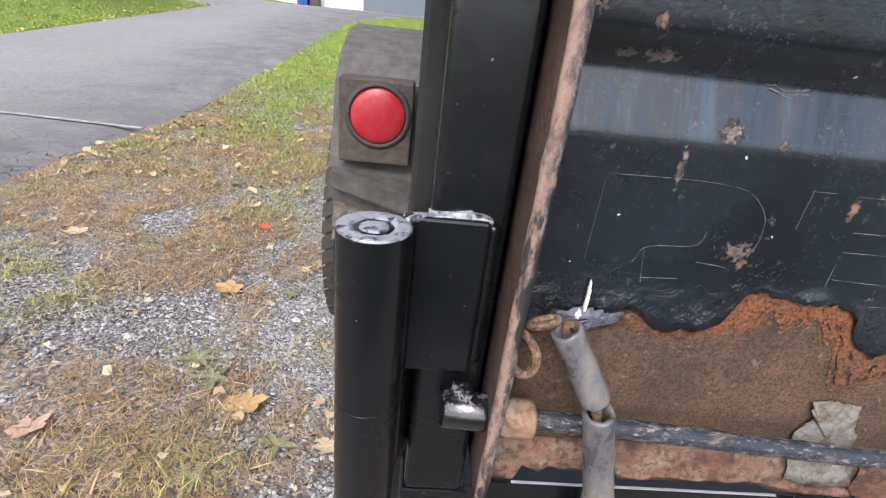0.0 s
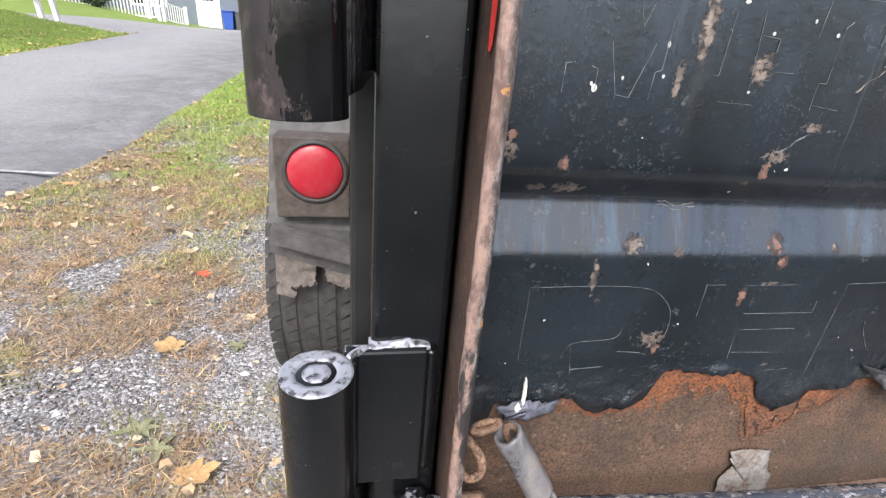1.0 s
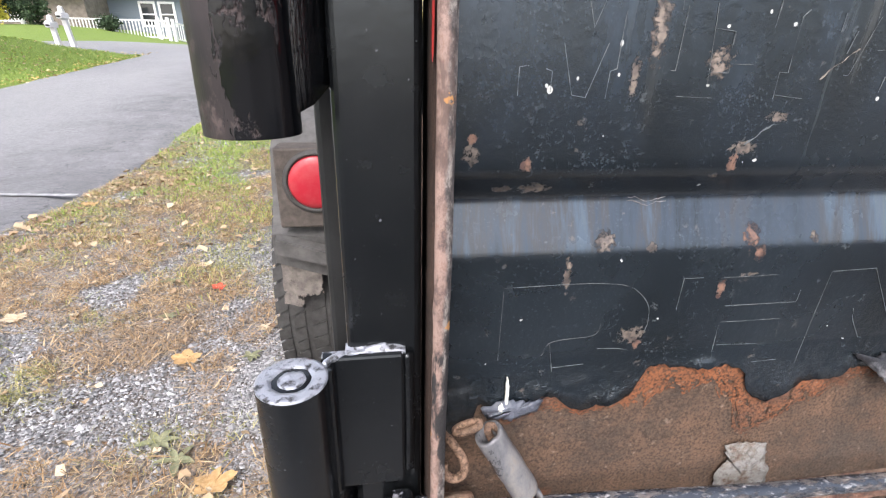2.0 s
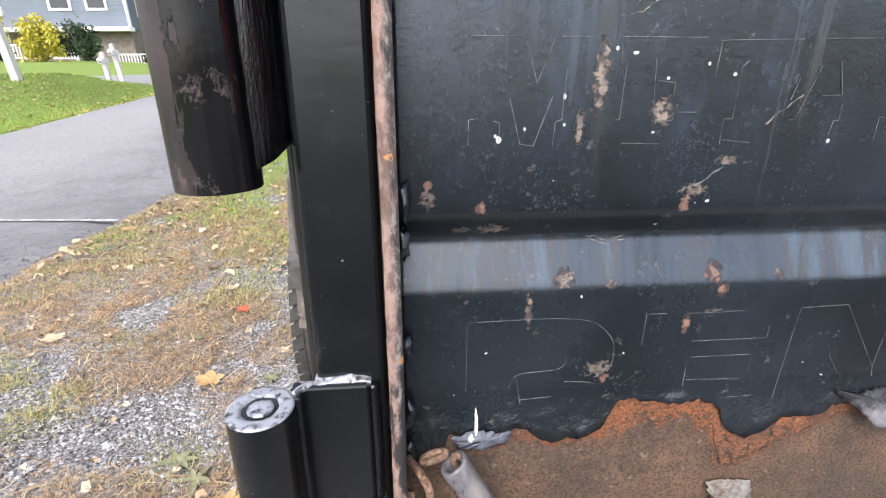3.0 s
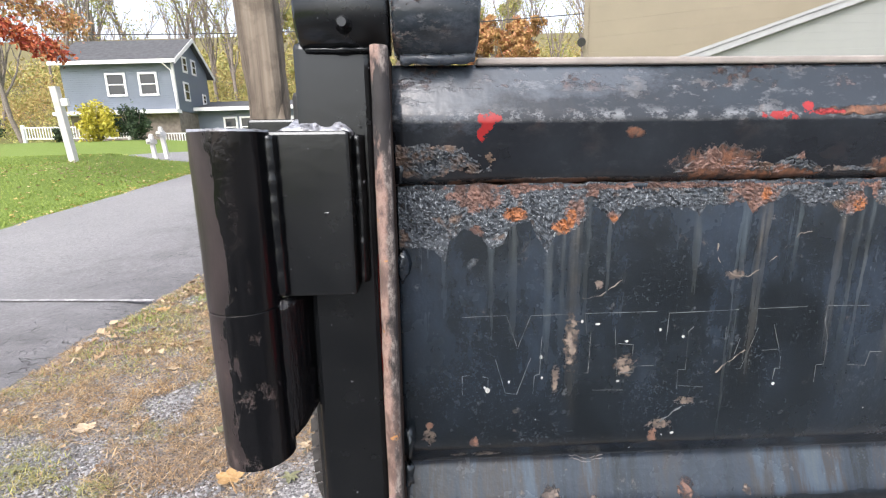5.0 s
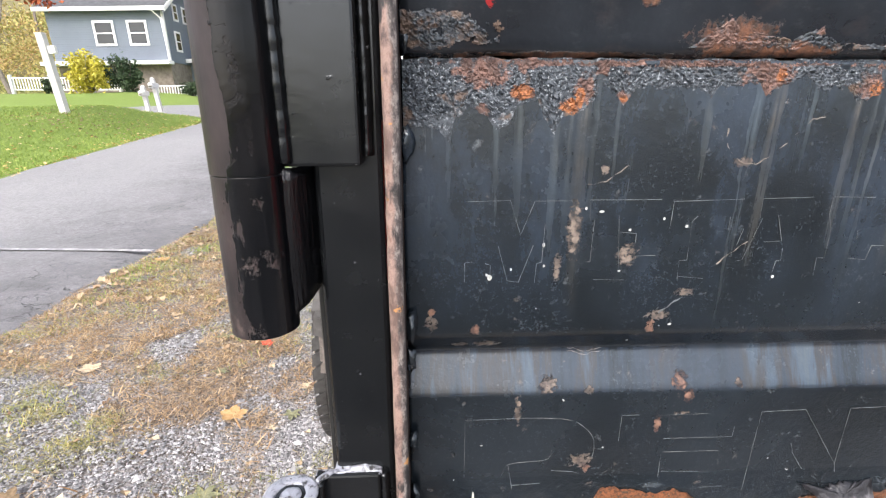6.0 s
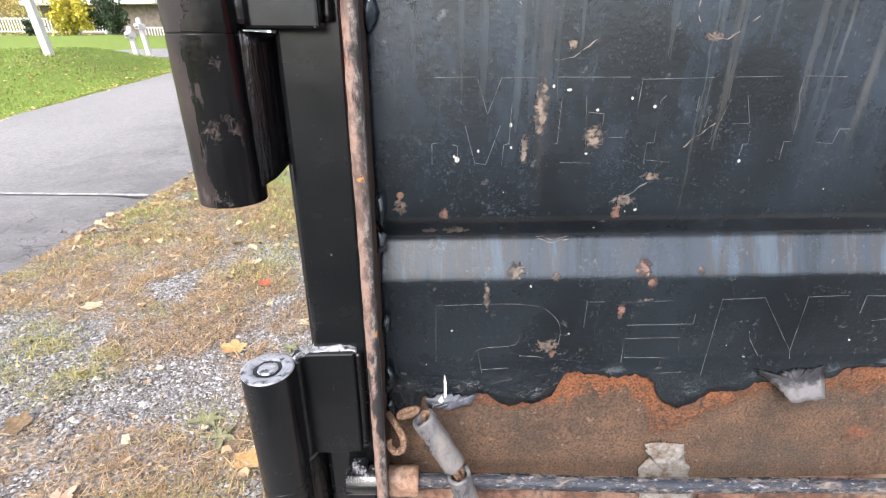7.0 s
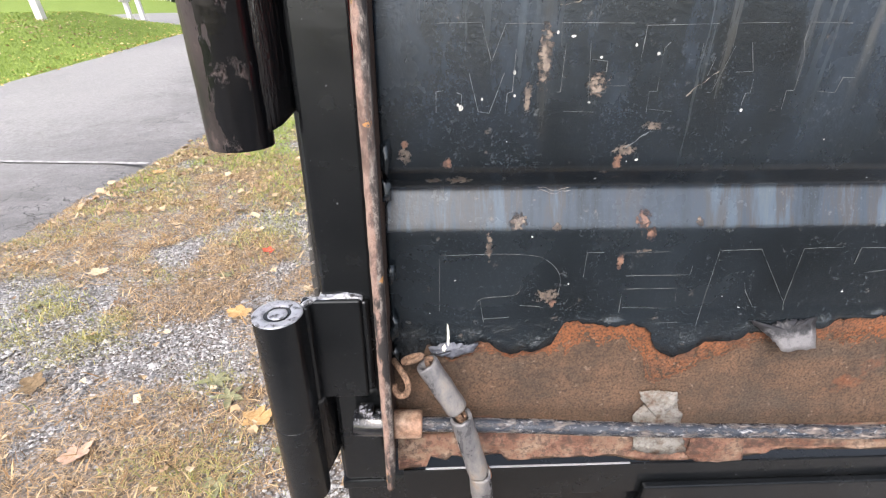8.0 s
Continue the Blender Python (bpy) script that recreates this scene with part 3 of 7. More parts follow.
def make_ground():
    xs = sorted(set([round(v, 3) for v in np.arange(-9, 4, 0.25)] + [-400, -200, -120, -80, -60, -50, -42, -36, -30, -26, -22, -19, -16, -14, -12, -10.5, 6, 9, 14, 22, 34, 60, 120, 250, 400]))
    ys = sorted(set([round(v, 3) for v in np.arange(-3, 18, 0.25)] + [-400, -150, -60, -25, -10, -6, 20, 22, 25, 28, 31, 34, 38, 44, 50, 60, 75, 95, 130, 200, 400]))
    verts = [(x, y, height(x, y) + (0.012 * noise.noise(Vector((x * 1.3, y * 1.3, 0))) if -3 < y < 16 else 0)) for y in ys for x in xs]
    w = len(xs)
    faces = [(j * w + i, j * w + i + 1, (j + 1) * w + i + 1, (j + 1) * w + i) for j in range(len(ys) - 1) for i in range(w - 1)]
    tagged(raw("ground", verts, faces, SOIL, smooth=True), "gravel and dry grass lot with green lawns beyond", "ground", kind="structure")


def road_right(y):
    return -1.78 + 0.06 * noise.noise(Vector((y * 2.1, 3, 0))) + 0.03 * noise.noise(Vector((y * 9, 5, 0))) + 1.6 * smooth((y - 11.5) / 5)


def road_left(y):
    base = -5.3 + 0.05 * noise.noise(Vector((y * 1.7, 9, 0)))
    if y < 4:
        base += (4 - y) * 0.1
    return base - 9 * smooth((y - 12.9) / 1.3)


def make_road():
    """The lane up to the house: a thin asphalt sheet with a broken edge."""
    ys = list(np.arange(-6, 15.6, 0.06)) + list(np.arange(15.6, 34, 0.8))
    n, verts, faces = 18, [], []
    for y in ys:
        a, b = road_left(y), road_right(y)
        if y > 14.6:
            a = max(a, -14.3 + 0.42 * (y - 14.6) * 0.9)
            b = 1.5
        for k in range(n):
            x = a + (b - a) * k / (n - 1)
            drop = 0.03 if k in (0, n - 1) else 0.0
            verts.append((x, y, height(x, y) + 0.03 - drop + (0 if y > 15 else 0.004 * noise.noise(Vector((x, y, 4))))))
    for j in range(len(ys) - 1):
        for i in range(n - 1):
            faces.append((j * n + i, j * n + i + 1, (j + 1) * n + i + 1, (j + 1) * n + i))
    tagged(raw("road", verts, faces, ASPHALT, smooth=True), "worn grey asphalt lane with a crumbling edge", "road", kind="structure")
    line = Mat("worn_road_paint", (0.7, 0.7, 0.68), 0.7)
    line.color(line.mix(line.span(line.noise(14, 6, 0.75), 0.40, 0.52), (0.46, 0.46, 0.455), (0.25, 0.25, 0.255)))
    verts, faces = [], []
    for k in range(40):
        x = -1.74 - 3.4 * k / 39
        y = 3.20 - 0.135 * (x + 1.74)
        for s in (-1, 1):
            w = 0.022 + 0.008 * noise.noise(Vector((x * 14, s, 0)))
            verts.append((x, y + s * w, height(x, y) + 0.039))
    faces = [(2 * k, 2 * k + 1, 2 * k + 3, 2 * k + 2) for k in range(39)]
    tagged(raw("road_marking", verts, faces, line), "faded white painted line across the asphalt", "road marking", kind="structure")


def make_pad():
    """An unseen dark pad behind the camera, added to darken reflections in the paint."""
    xs, ys, verts = np.arange(-1.6, 7.01, 0.2), np.arange(-4.2, -0.24, 0.2), []
    for y in ys:
        for x in xs:
            rim = x < -1.5 or x > 6.9 or y > -0.5 or y < -4.1
            verts.append((x, y + (0.12 * noise.noise(Vector((x * 1.7, 2, 0))) if y > -0.5 else 0), -0.02 if rim else 0.022 + 0.004 * noise.noise(Vector((x, y, 6)))))
    w = len(xs)
    faces = [(j * w + i, j * w + i + 1, (j + 1) * w + i + 1, (j + 1) * w + i) for j in range(len(ys) - 1) for i in range(w - 1)]
    tagged(raw("pavement", verts, faces, PAD, smooth=True), "unseen dark pad added to darken reflections", "pavement", kind="structure")


make_ground()
make_road()
make_pad()

# ---- the trailer's tail ----
PIVOT = (0.15, 0.337, 0.55)
LEAN_POSE = Matrix.Translation(PIVOT) @ pose(0, 0, 0, 0, 1.05, 0) @ Matrix.Translation([-v for v in PIVOT])
trailer = thing("dump_trailer", "black painted steel dump trailer parked on gravel", "trailer", LEAN_POSE)
gate = thing("tailgate", "black steel trailer tailgate with peeling paint and rust", "tailgate", LEAN_POSE)

# profile of the gate sheet: (z, y), top to bottom; a pressed groove runs across the middle
PROFILE = [(1.040, 0.3370), (1.037, 0.3345), (1.013, 0.3245), (1.009, 0.3238), (0.980, 0.3312), (0.976, 0.3345), (0.972, 0.3360), (0.807, 0.3360), (0.804, 0.3368),
           (0.790, 0.3478), (0.787, 0.3490), (0.784, 0.3482), (0.760, 0.3382), (0.757, 0.3375), (0.700, 0.3385), (0.552, 0.3395), (0.546, 0.3385), (0.536, 0.3330), (0.490, 0.3300)]
PANEL_X0, PANEL_X1 = 0.160, 1.56


def face_y(z):
    return curve_at(sorted(PROFILE), z)


TEAR = [(0.157, 0.629), (0.184, 0.635), (0.189, 0.653), (0.203, 0.647), (0.21, 0.645), (0.22, 0.648), (0.231, 0.658), (0.243, 0.653), (0.261, 0.64), (0.273, 0.645), (0.296, 0.649), (0.297, 0.657), (0.304, 0.672), (0.313, 0.675), (0.323, 0.671), (0.352, 0.671), (0.377, 0.664),
        (0.381, 0.65), (0.389, 0.64), (0.4, 0.635), (0.41, 0.638), (0.418, 0.645), (0.434, 0.651), (0.449, 0.65), (0.462, 0.658), (0.505, 0.662), (0.533, 0.668), (0.578, 0.676), (0.75, 0.66), (1.6, 0.65)]
HEM = [(0.15, 0.504), (0.173, 0.507), (0.187, 0.51), (0.19, 0.526), (0.198, 0.52), (0.206, 0.517), (0.212, 0.524), (0.22, 0.52), (0.239, 0.52), (0.25, 0.524), (0.256, 0.529), (0.261, 0.519), (0.266, 0.514), (0.321, 0.516), (0.371, 0.516), (0.383, 0.512), (0.406, 0.508), (0.457, 0.509),
       (0.476, 0.502), (0.482, 0.51), (0.518, 0.514), (0.523, 0.519), (0.575, 0.518), (0.65, 0.516), (1.6, 0.516)]


def ragged(x, seed, amp):
    return amp * (noise.noise(Vector((x * 70, seed, 0))) + 0.6 * noise.noise(Vector((x * 190, seed, 4))) + 0.4 * noise.noise(Vector((x * 480, seed, 8))))


def sheet(name, zs, offset, bottom, mat, curl=0.0, jag=0.0, label="", seed=0.0, relief=0.0, back=0.0015, holes=0.0):
    """A thin sheet that follows the gate's profile down to a ragged hem."""
    xs = list(np.arange(PANEL_X0, 0.76, 0.0022)) + list(np.linspace(0.77, PANEL_X1, 60))
    verts, n = [], len(xs)
    rows = [(z, None) for z in zs] + [(None, k / 5) for k in range(1, 6)]
    z_last = zs[-1]
    for z, s in rows:
        for x in xs:
            zz = z if s is None else z_last + (curve_at(bottom, x) + ragged(x, seed, jag) - z_last) * s
            lift = 0.0 if s is None else curl * s ** 4 * max(0.0, 0.4 + noise.noise(Vector((x * 45, seed + 2, 0))) * 1.8)
            bulge = relief * noise.noise(Vector((x * 9, zz * 9, seed)))
            verts.append((x, face_y(zz) - offset - lift + bulge, zz))
    faces = [(j * n + i, (j + 1) * n + i, (j + 1) * n + i + 1, j * n + i + 1) for j in range(len(rows) - 1) for i in range(n - 1)
             if not holes or j < len(rows) - 6 or noise.noise(Vector((xs[i] * 38, 4.0, seed))) + 0.5 * noise.noise(Vector((xs[i] * 110, j * 0.6, seed))) < 0.75 - holes * (j - len(rows) + 7) / 6]
    ob = raw(name, verts, faces, mat, gate, smooth=True)
    so = ob.modifiers.new("thickness", "SOLIDIFY")
    so.thickness, so.offset = back, -1.0
    return tagged(ob, label)


def dense(z0, z1, step):
    marks = [z for z, _ in PROFILE if z1 < z < z0]
    return sorted(set(marks + [round(z, 4) for z in np.arange(z0, z1, -step)] + [z1]), reverse=True)


sheet("steel_sheet", dense(0.972, 0.545, 0.012), 0.0, HEM, RUST, 0.0, 0.0010, "pitted brown rusted steel sheet", 6.0, 0.0012, 0.003, 0.45)
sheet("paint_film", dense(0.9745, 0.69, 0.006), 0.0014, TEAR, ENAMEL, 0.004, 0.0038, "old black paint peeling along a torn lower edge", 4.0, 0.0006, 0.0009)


def top_rail():
    zs = [z for z, _ in PROFILE if z >= 0.976]
    zs = sorted(set(zs + list(np.linspace(1.036, 1.014, 6)) + list(np.linspace(1.008, 0.98, 6))), reverse=True)
    xs = list(np.arange(PANEL_X0, 0.76, 0.006)) + list(np.linspace(0.77, PANEL_X1, 30))
    n = len(xs)
    verts = []
    for z in zs:
        for x in xs:
            verts.append((x, face_y(z) - 0.0015 + 0.0012 * noise.noise(Vector((x * 6, z * 8, 2))), z + (0.0012 * noise.noise(Vector((x * 30, 0, 6))) if z == zs[-1] else 0)))
    faces = [(j * n + i, (j + 1) * n + i, (j + 1) * n + i + 1, j * n + i + 1) for j in range(len(zs) - 1) for i in range(n - 1)]
    ob = raw("top_rail", verts, faces, RAIL, gate, smooth=True)
    so = ob.modifiers.new("thickness", "SOLIDIFY")
    so.thickness, so.offset = 0.004, -1.0
    tagged(ob, "folded black top rail, scuffed to grey and red")
    part("rail_lip", box(0.206, PANEL_X1, 0.333, 0.345, 1.0395, 1.0435, 0.0012), LIP, gate, "bare pale steel lip")


top_rail()
part("rail_backing", box(0.161, PANEL_X1, 0.3505, 0.3535, 0.95, 1.038), RUST, gate)


def flange():
    """The upright side plate with a wavy, hammered front edge."""
    zs = np.linspace(0.532, 1.041, 90)
    bm = bmesh.new()
    rows = []
    for z in zs:
        w = 0.0006 * noise.noise(Vector((z * 11, 1, 0))) + 0.0004 * noise.noise(Vector((z * 90, 3, 0)))
        f = 0.2925 + 0.001 * noise.noise(Vector((z * 20, 7, 0))) + 0.0007 * noise.noise(Vector((z * 120, 9, 0)))
        xa, xb = 0.1535 + w, 0.1600 + w * 0.6
        if z < 0.56:
            xb -= (0.56 - z) * 0.05
        rows.append([bm.verts.new(p) for p in ((xa, 0.352, z), (xa, f + 0.002, z), (xa + 0.0015, f, z), (xb - 0.0015, f + 0.0006, z), (xb, f + 0.003, z), (xb, 0.352, z))])
    for a, b in zip(rows, rows[1:]):
        for k in range(6):
            bm.faces.new((a[k], a[(k + 1) % 6], b[(k + 1) % 6], b[k]))
    bm.faces.new(list(reversed(rows[0]))), bm.faces.new(rows[-1])
    bmesh.ops.recalc_face_normals(bm, faces=bm.faces)
    ob = part("side_plate", bm, PLATE, gate, "brown rusted side plate standing off the gate", True)
    strip = bmesh.new()
    rows = []
    for z in np.linspace(0.5315, 1.0415, 130):
        w = 0.0006 * noise.noise(Vector((z * 11, 1, 0))) + 0.0004 * noise.noise(Vector((z * 90, 3, 0)))
        f = 0.2905 + 0.001 * noise.noise(Vector((z * 20, 7, 0))) + 0.0012 * noise.noise(Vector((z * 140, 9, 0)))
        d = 0.304 + 0.004 * noise.noise(Vector((z * 40, 5, 2)))
        xa, xb = 0.1531 + w, 0.1606 + w * 0.6
        if z < 0.56:
            xb -= (0.56 - z) * 0.05
        rows.append([strip.verts.new(p) for p in ((xa, f + 0.0050 + (d - 0.304), z), (xa - 0.0002, f + 0.0022, z), (xa + 0.0018, f, z), (xb - 0.0018, f + 0.0008, z), (xb + 0.0002, f + 0.003, z), (xb, d, z))])
    for a, b in zip(rows, rows[1:]):
        for k in range(6):
            strip.faces.new((a[k], a[(k + 1) % 6], b[(k + 1) % 6], b[k]))
    strip.faces.new(list(reversed(rows[0]))), strip.faces.new(rows[-1])
    bmesh.ops.recalc_face_normals(strip, faces=strip.faces)
    part("plate_edge", strip, EDGE, ob, "chipped pink and orange primer along the edge", True)
    return ob


side_plate = flange()

# weld beads where the sheet meets the side plate
for k, (z, s) in enumerate(((0.985, 1.0), (0.93, 1.4), (0.812, 1.6), (0.79, 1.2), (0.725, 1.3), (0.675, 1.5), (0.648, 1.2))):
    part("weld_bead", blob((0.1625, 0.331, z), (0.003 * s, 0.004, 0.007 * s), 0.9, k), ENAMEL, side_plate, smooth=True)

# rod, bushing and pin along the gate's foot
rod_pts = [(0.150 + 1.40 * k / 40, 0.3135 + 0.001 * math.sin(k * 0.7), 0.5880 - 0.028 * (k / 40 * 3.2 if k < 12 else 0.96 + (k - 12) * 0.002) + 0.0006 * noise.noise(Vector((k * 0.9, 0, 0)))) for k in range(41)]


def rod_paint():
    m = Mat("chipped_black_rod", rough=0.3)
    wear = m.math("MULTIPLY", m.span(m.noise(170, 7, 0.78, s=(0.3, 1, 1)), 0.50, 0.60), m.span(m.axis(0), 0.20, 0.45, 0.55, 1.0))
    c = m.mix(wear, (0.028, 0.034, 0.046), (0.24, 0.205, 0.19))
    m.color(m.mix(m.span(m.noise(330, 4, 0.7, s=(0.4, 1, 1), w=4), 0.56, 0.66), c, (0.36, 0.36, 0.38)))
    m.rough(m.span(wear, 0, 1, 0.25, 0.7))
    return m.bump(wear, 0.0008)


ROD = rod_paint()
BEIGE_RUST = Mat("beige_rusted_steel", rough=0.6)
BEIGE_RUST.color(BEIGE_RUST.mix(BEIGE_RUST.span(BEIGE_RUST.noise(150, 5, 0.7), 0.42, 0.62), BEIGE_RUST.mix(BEIGE_RUST.span(BEIGE_RUST.noise(50, 5, 0.7, w=4), 0.42, 0.58), (0.35, 0.255, 0.195), (0.29, 0.17, 0.115)), (0.13, 0.075, 0.05)))
BEIGE_RUST.bump(BEIGE_RUST.noise(240, 3), 0.0006)
# pale flecks near the pin's top are glints put into the colour
GLOSS_PIN = Mat("black_pin_glints", (0.012, 0.013, 0.015), 0.15, coat=1.0)
GLOSS_PIN.color(GLOSS_PIN.mix(GLOSS_PIN.math("MULTIPLY", GLOSS_PIN.span(GLOSS_PIN.noise(190, 6, 0.75, s=(1, 1, 0.5)), 0.53, 0.58), GLOSS_PIN.span(GLOSS_PIN.axis(2), 0.600, 0.606)), (0.006, 0.007, 0.009), (0.20, 0.20, 0.23)))
GLOSS_PIN.bump(GLOSS_PIN.noise(180, 4, 0.65), 0.0009)
part("latch_rod", sweep(rod_pts, 0.0062, 14), ROD, gate, "bent round rod with chipped black paint", True)
part("bushing", lathe((0.159, 0.3135, 0.5875), (0.184, 0.3135, 0.5865), ((0, 0.0112), (0.05, 0.0120), (0.9, 0.0118), (1, 0.0108)), 28, wobble=0.05), BEIGE_RUST, gate, "pale rusty steel bushing", True)
part("pin_stub", lathe((0.1265, 0.3095, 0.5955), (0.1545, 0.3105, 0.5925), ((0, 0.009), (0.04, 0.0112), (0.9, 0.0112), (1, 0.0116)), 28, wobble=0.06), GLOSS_PIN, gate, "glossy black painted pin end", True)
part("pin_nut", box(0.1315, 0.1445, 0.3065, 0.318, 0.603, 0.6095, 0.0025), GLOSS_PIN, gate)

# corner post of the gate, its two hinges and the tube ends on top
part("post", box(0.110, 0.1505, 0.3225, 0.3535, 0.505, 1.050, 0.004, seg=3), BLACK, gate, "square black corner post, freshly painted")
part("foot_plate", box(0.107, 0.1530, 0.3215, 0.356, 0.494, 0.5045, 0.002), BLACK, gate)


def pipe(z0, z1, joint, mat, axis=(0.0855, 0.307), r=0.0172, upper=None):
    out = []
    for a, b, m in ((z0, joint - 0.0003, mat), (joint + 0.0003, z1, upper or mat)):
        n = 12
        prof = [(0, r - 0.0002), (0.002, r), (0.005, r)] + [(0.012 + 0.976 * k / n, r) for k in range(1, n)] + [(0.995, r), (0.998, r), (1, r - 0.0002)]
        out.append((lathe((axis[0], axis[1], a), (axis[0], axis[1], b), prof, 40, wobble=0.012), m))
    return out


def weld_cap(cx, cy, z, r, mat, parent, seed):
    """Brushed-over weld across a pipe's end: a ring, a groove and a plug, all uneven."""
    bm = bmesh.new()
    rings = []
    for share, drop in ((0.10, 0.0), (0.25, 0.0), (0.38, -0.0002), (0.42, -0.0022), (0.50, -0.0026), (0.55, -0.0004), (0.66, 0.0003), (0.80, 0.0004), (0.92, 0.0003), (0.992, 0.0002)):
        ring = []
        for i in range(48):
            a = 2 * math.pi * i / 48
            w = 1 + (0.09 * noise.noise(Vector((math.cos(a) * 1.6, math.sin(a) * 1.6, seed))) if 0.3 < share < 0.6 else 0)
            x, y = cx + r * share * w * math.cos(a), cy + r * share * w * math.sin(a)
            ring.append(bm.verts.new((x, y, z + 0.0008 + drop + 0.0006 * noise.noise(Vector((x * 380, y * 380, seed))))))
        rings.append(ring)
    for a, b in zip(rings, rings[1:]):
        for i in range(48):
            bm.faces.new((a[i], b[i], b[(i + 1) % 48], a[(i + 1) % 48]))
    low = [bm.verts.new((v.co.x, v.co.y, z - 0.001)) for v in rings[-1]]
    for i in range(48):
        bm.faces.new((rings[-1][i], low[i], low[(i + 1) % 48], rings[-1][(i + 1) % 48]))
    bm.faces.new(rings[0])
    bmesh.ops.recalc_face_normals(bm, faces=bm.faces)
    part("weld_cap", bm, mat, parent, "brushed paint over the welded pipe end, sky glare in its colour", smooth=True)


# pale base colour stands for the sky's glint on the crossbeam's edge
GLARE = Mat("painted_edge_glint", (0.34, 0.34, 0.37), 0.3, coat=1.0, spec=1.0)
GLARE.b.inputs["Coat IOR"].default_value = 2.6
GLARE.bump(GLARE.noise(150, 4, 0.6), 0.0006)
DRIP = Mat("run_black_paint", (0.004, 0.0045, 0.0055), 0.16, spec=0.6)
DRIP.bump(DRIP.noise(130, 5, 0.65, s=(1, 1, 0.10), w=3), 0.003).bump(DRIP.noise(340, 3, 0.6, s=(1, 1, 0.3)), 0.0005)
# pale patches put the sky's glare into the black paint's base colour
TOPCOAT = Mat("brushed_paint_with_glare", (0.07, 0.075, 0.09), 0.35, spec=0.8)
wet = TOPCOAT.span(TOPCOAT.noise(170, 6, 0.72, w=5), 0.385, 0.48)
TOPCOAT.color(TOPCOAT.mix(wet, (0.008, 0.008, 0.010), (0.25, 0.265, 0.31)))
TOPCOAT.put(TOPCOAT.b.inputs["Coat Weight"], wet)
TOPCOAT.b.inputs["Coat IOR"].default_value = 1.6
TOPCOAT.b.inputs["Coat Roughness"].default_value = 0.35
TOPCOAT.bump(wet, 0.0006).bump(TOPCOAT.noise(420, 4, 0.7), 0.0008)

for bm, m in pipe(0.526, 0.7105, 0.611, BLACK, (0.0843, 0.3010), 0.0176):
    lower_barrel = part("hinge_barrel", bm, m, gate, "black painted hinge pipe", True)
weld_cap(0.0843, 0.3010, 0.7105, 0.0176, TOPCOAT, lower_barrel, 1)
part("hinge_pin", lathe((0.0843, 0.3010, 0.590), (0.0843, 0.3010, 0.632), ((0, 0.0168), (1, 0.0168)), 32), BLACK, lower_barrel, smooth=True)
for bm, m in pipe(0.8295, 1.0045, 0.9168, WORN, (0.0815, 0.3050), 0.0184):
    upper_barrel = part("hinge_barrel", bm, m, gate, "hinge pipe in patchy worn black paint", True)
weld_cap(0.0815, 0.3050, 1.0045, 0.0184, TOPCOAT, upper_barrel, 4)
part("hinge_pin", lathe((0.0815, 0.3050, 0.896), (0.0815, 0.3050, 0.938), ((0, 0.0176), (1, 0.0176)), 32), BLACK, upper_barrel, smooth=True)


def leaf(x0, x1, z0, z1, y0, mat, parent, thick=0.007):
    return part("hinge_leaf", box(x0, x1, y0, y0 + thick, z0, z1, 0.0018), mat, parent, "flat black hinge leaf welded to the post")


low_leaf = leaf(0.0962, 0.1405, 0.617, 0.7115, 0.3155, BLACK, gate)
up_leaf = leaf(0.0960, 0.1395, 0.9195, 1.0050, 0.3065, BLACK, gate, 0.0155)


def weld_run(pts, r, mat, parent, seed, squash=1.0, lump=1.0):
    """A lumpy bead of weld along points."""
    out = []
    for i in range(len(pts) - 1):
        a, b = Vector(pts[i]), Vector(pts[i + 1])
        n = max(2, int((b - a).length / 0.0022))
        out += [a + (b - a) * k / n for k in range(n)]
    out.append(Vector(pts[-1]))
    rad = [r * (1 + lump * 0.5 * noise.noise(Vector((k * 0.45, seed, 0))) + lump * 0.14 * noise.noise(Vector((k * 1.1, seed, 5)))) for k in range(len(out))]
    out = [p + Vector((0, 0.0006 * noise.noise(Vector((k * 0.5, seed + 4, 0))), 0.0009 * noise.noise(Vector((k * 0.4, seed + 8, 0))))) for k, p in enumerate(out)]
    bm = sweep(out, rad, 10)
    base = sum(p.z for p in out) / len(out)
    for v in bm.verts:
        v.co.z = base + (v.co.z - base) * squash
    return part("weld_bead", bm, mat, parent, smooth=True)


weld_run([(0.1425, 0.321, 0.623), (0.143, 0.321, 0.66), (0.1425, 0.321, 0.708)], 0.0036, BLACK, low_leaf, 1, lump=0.3)


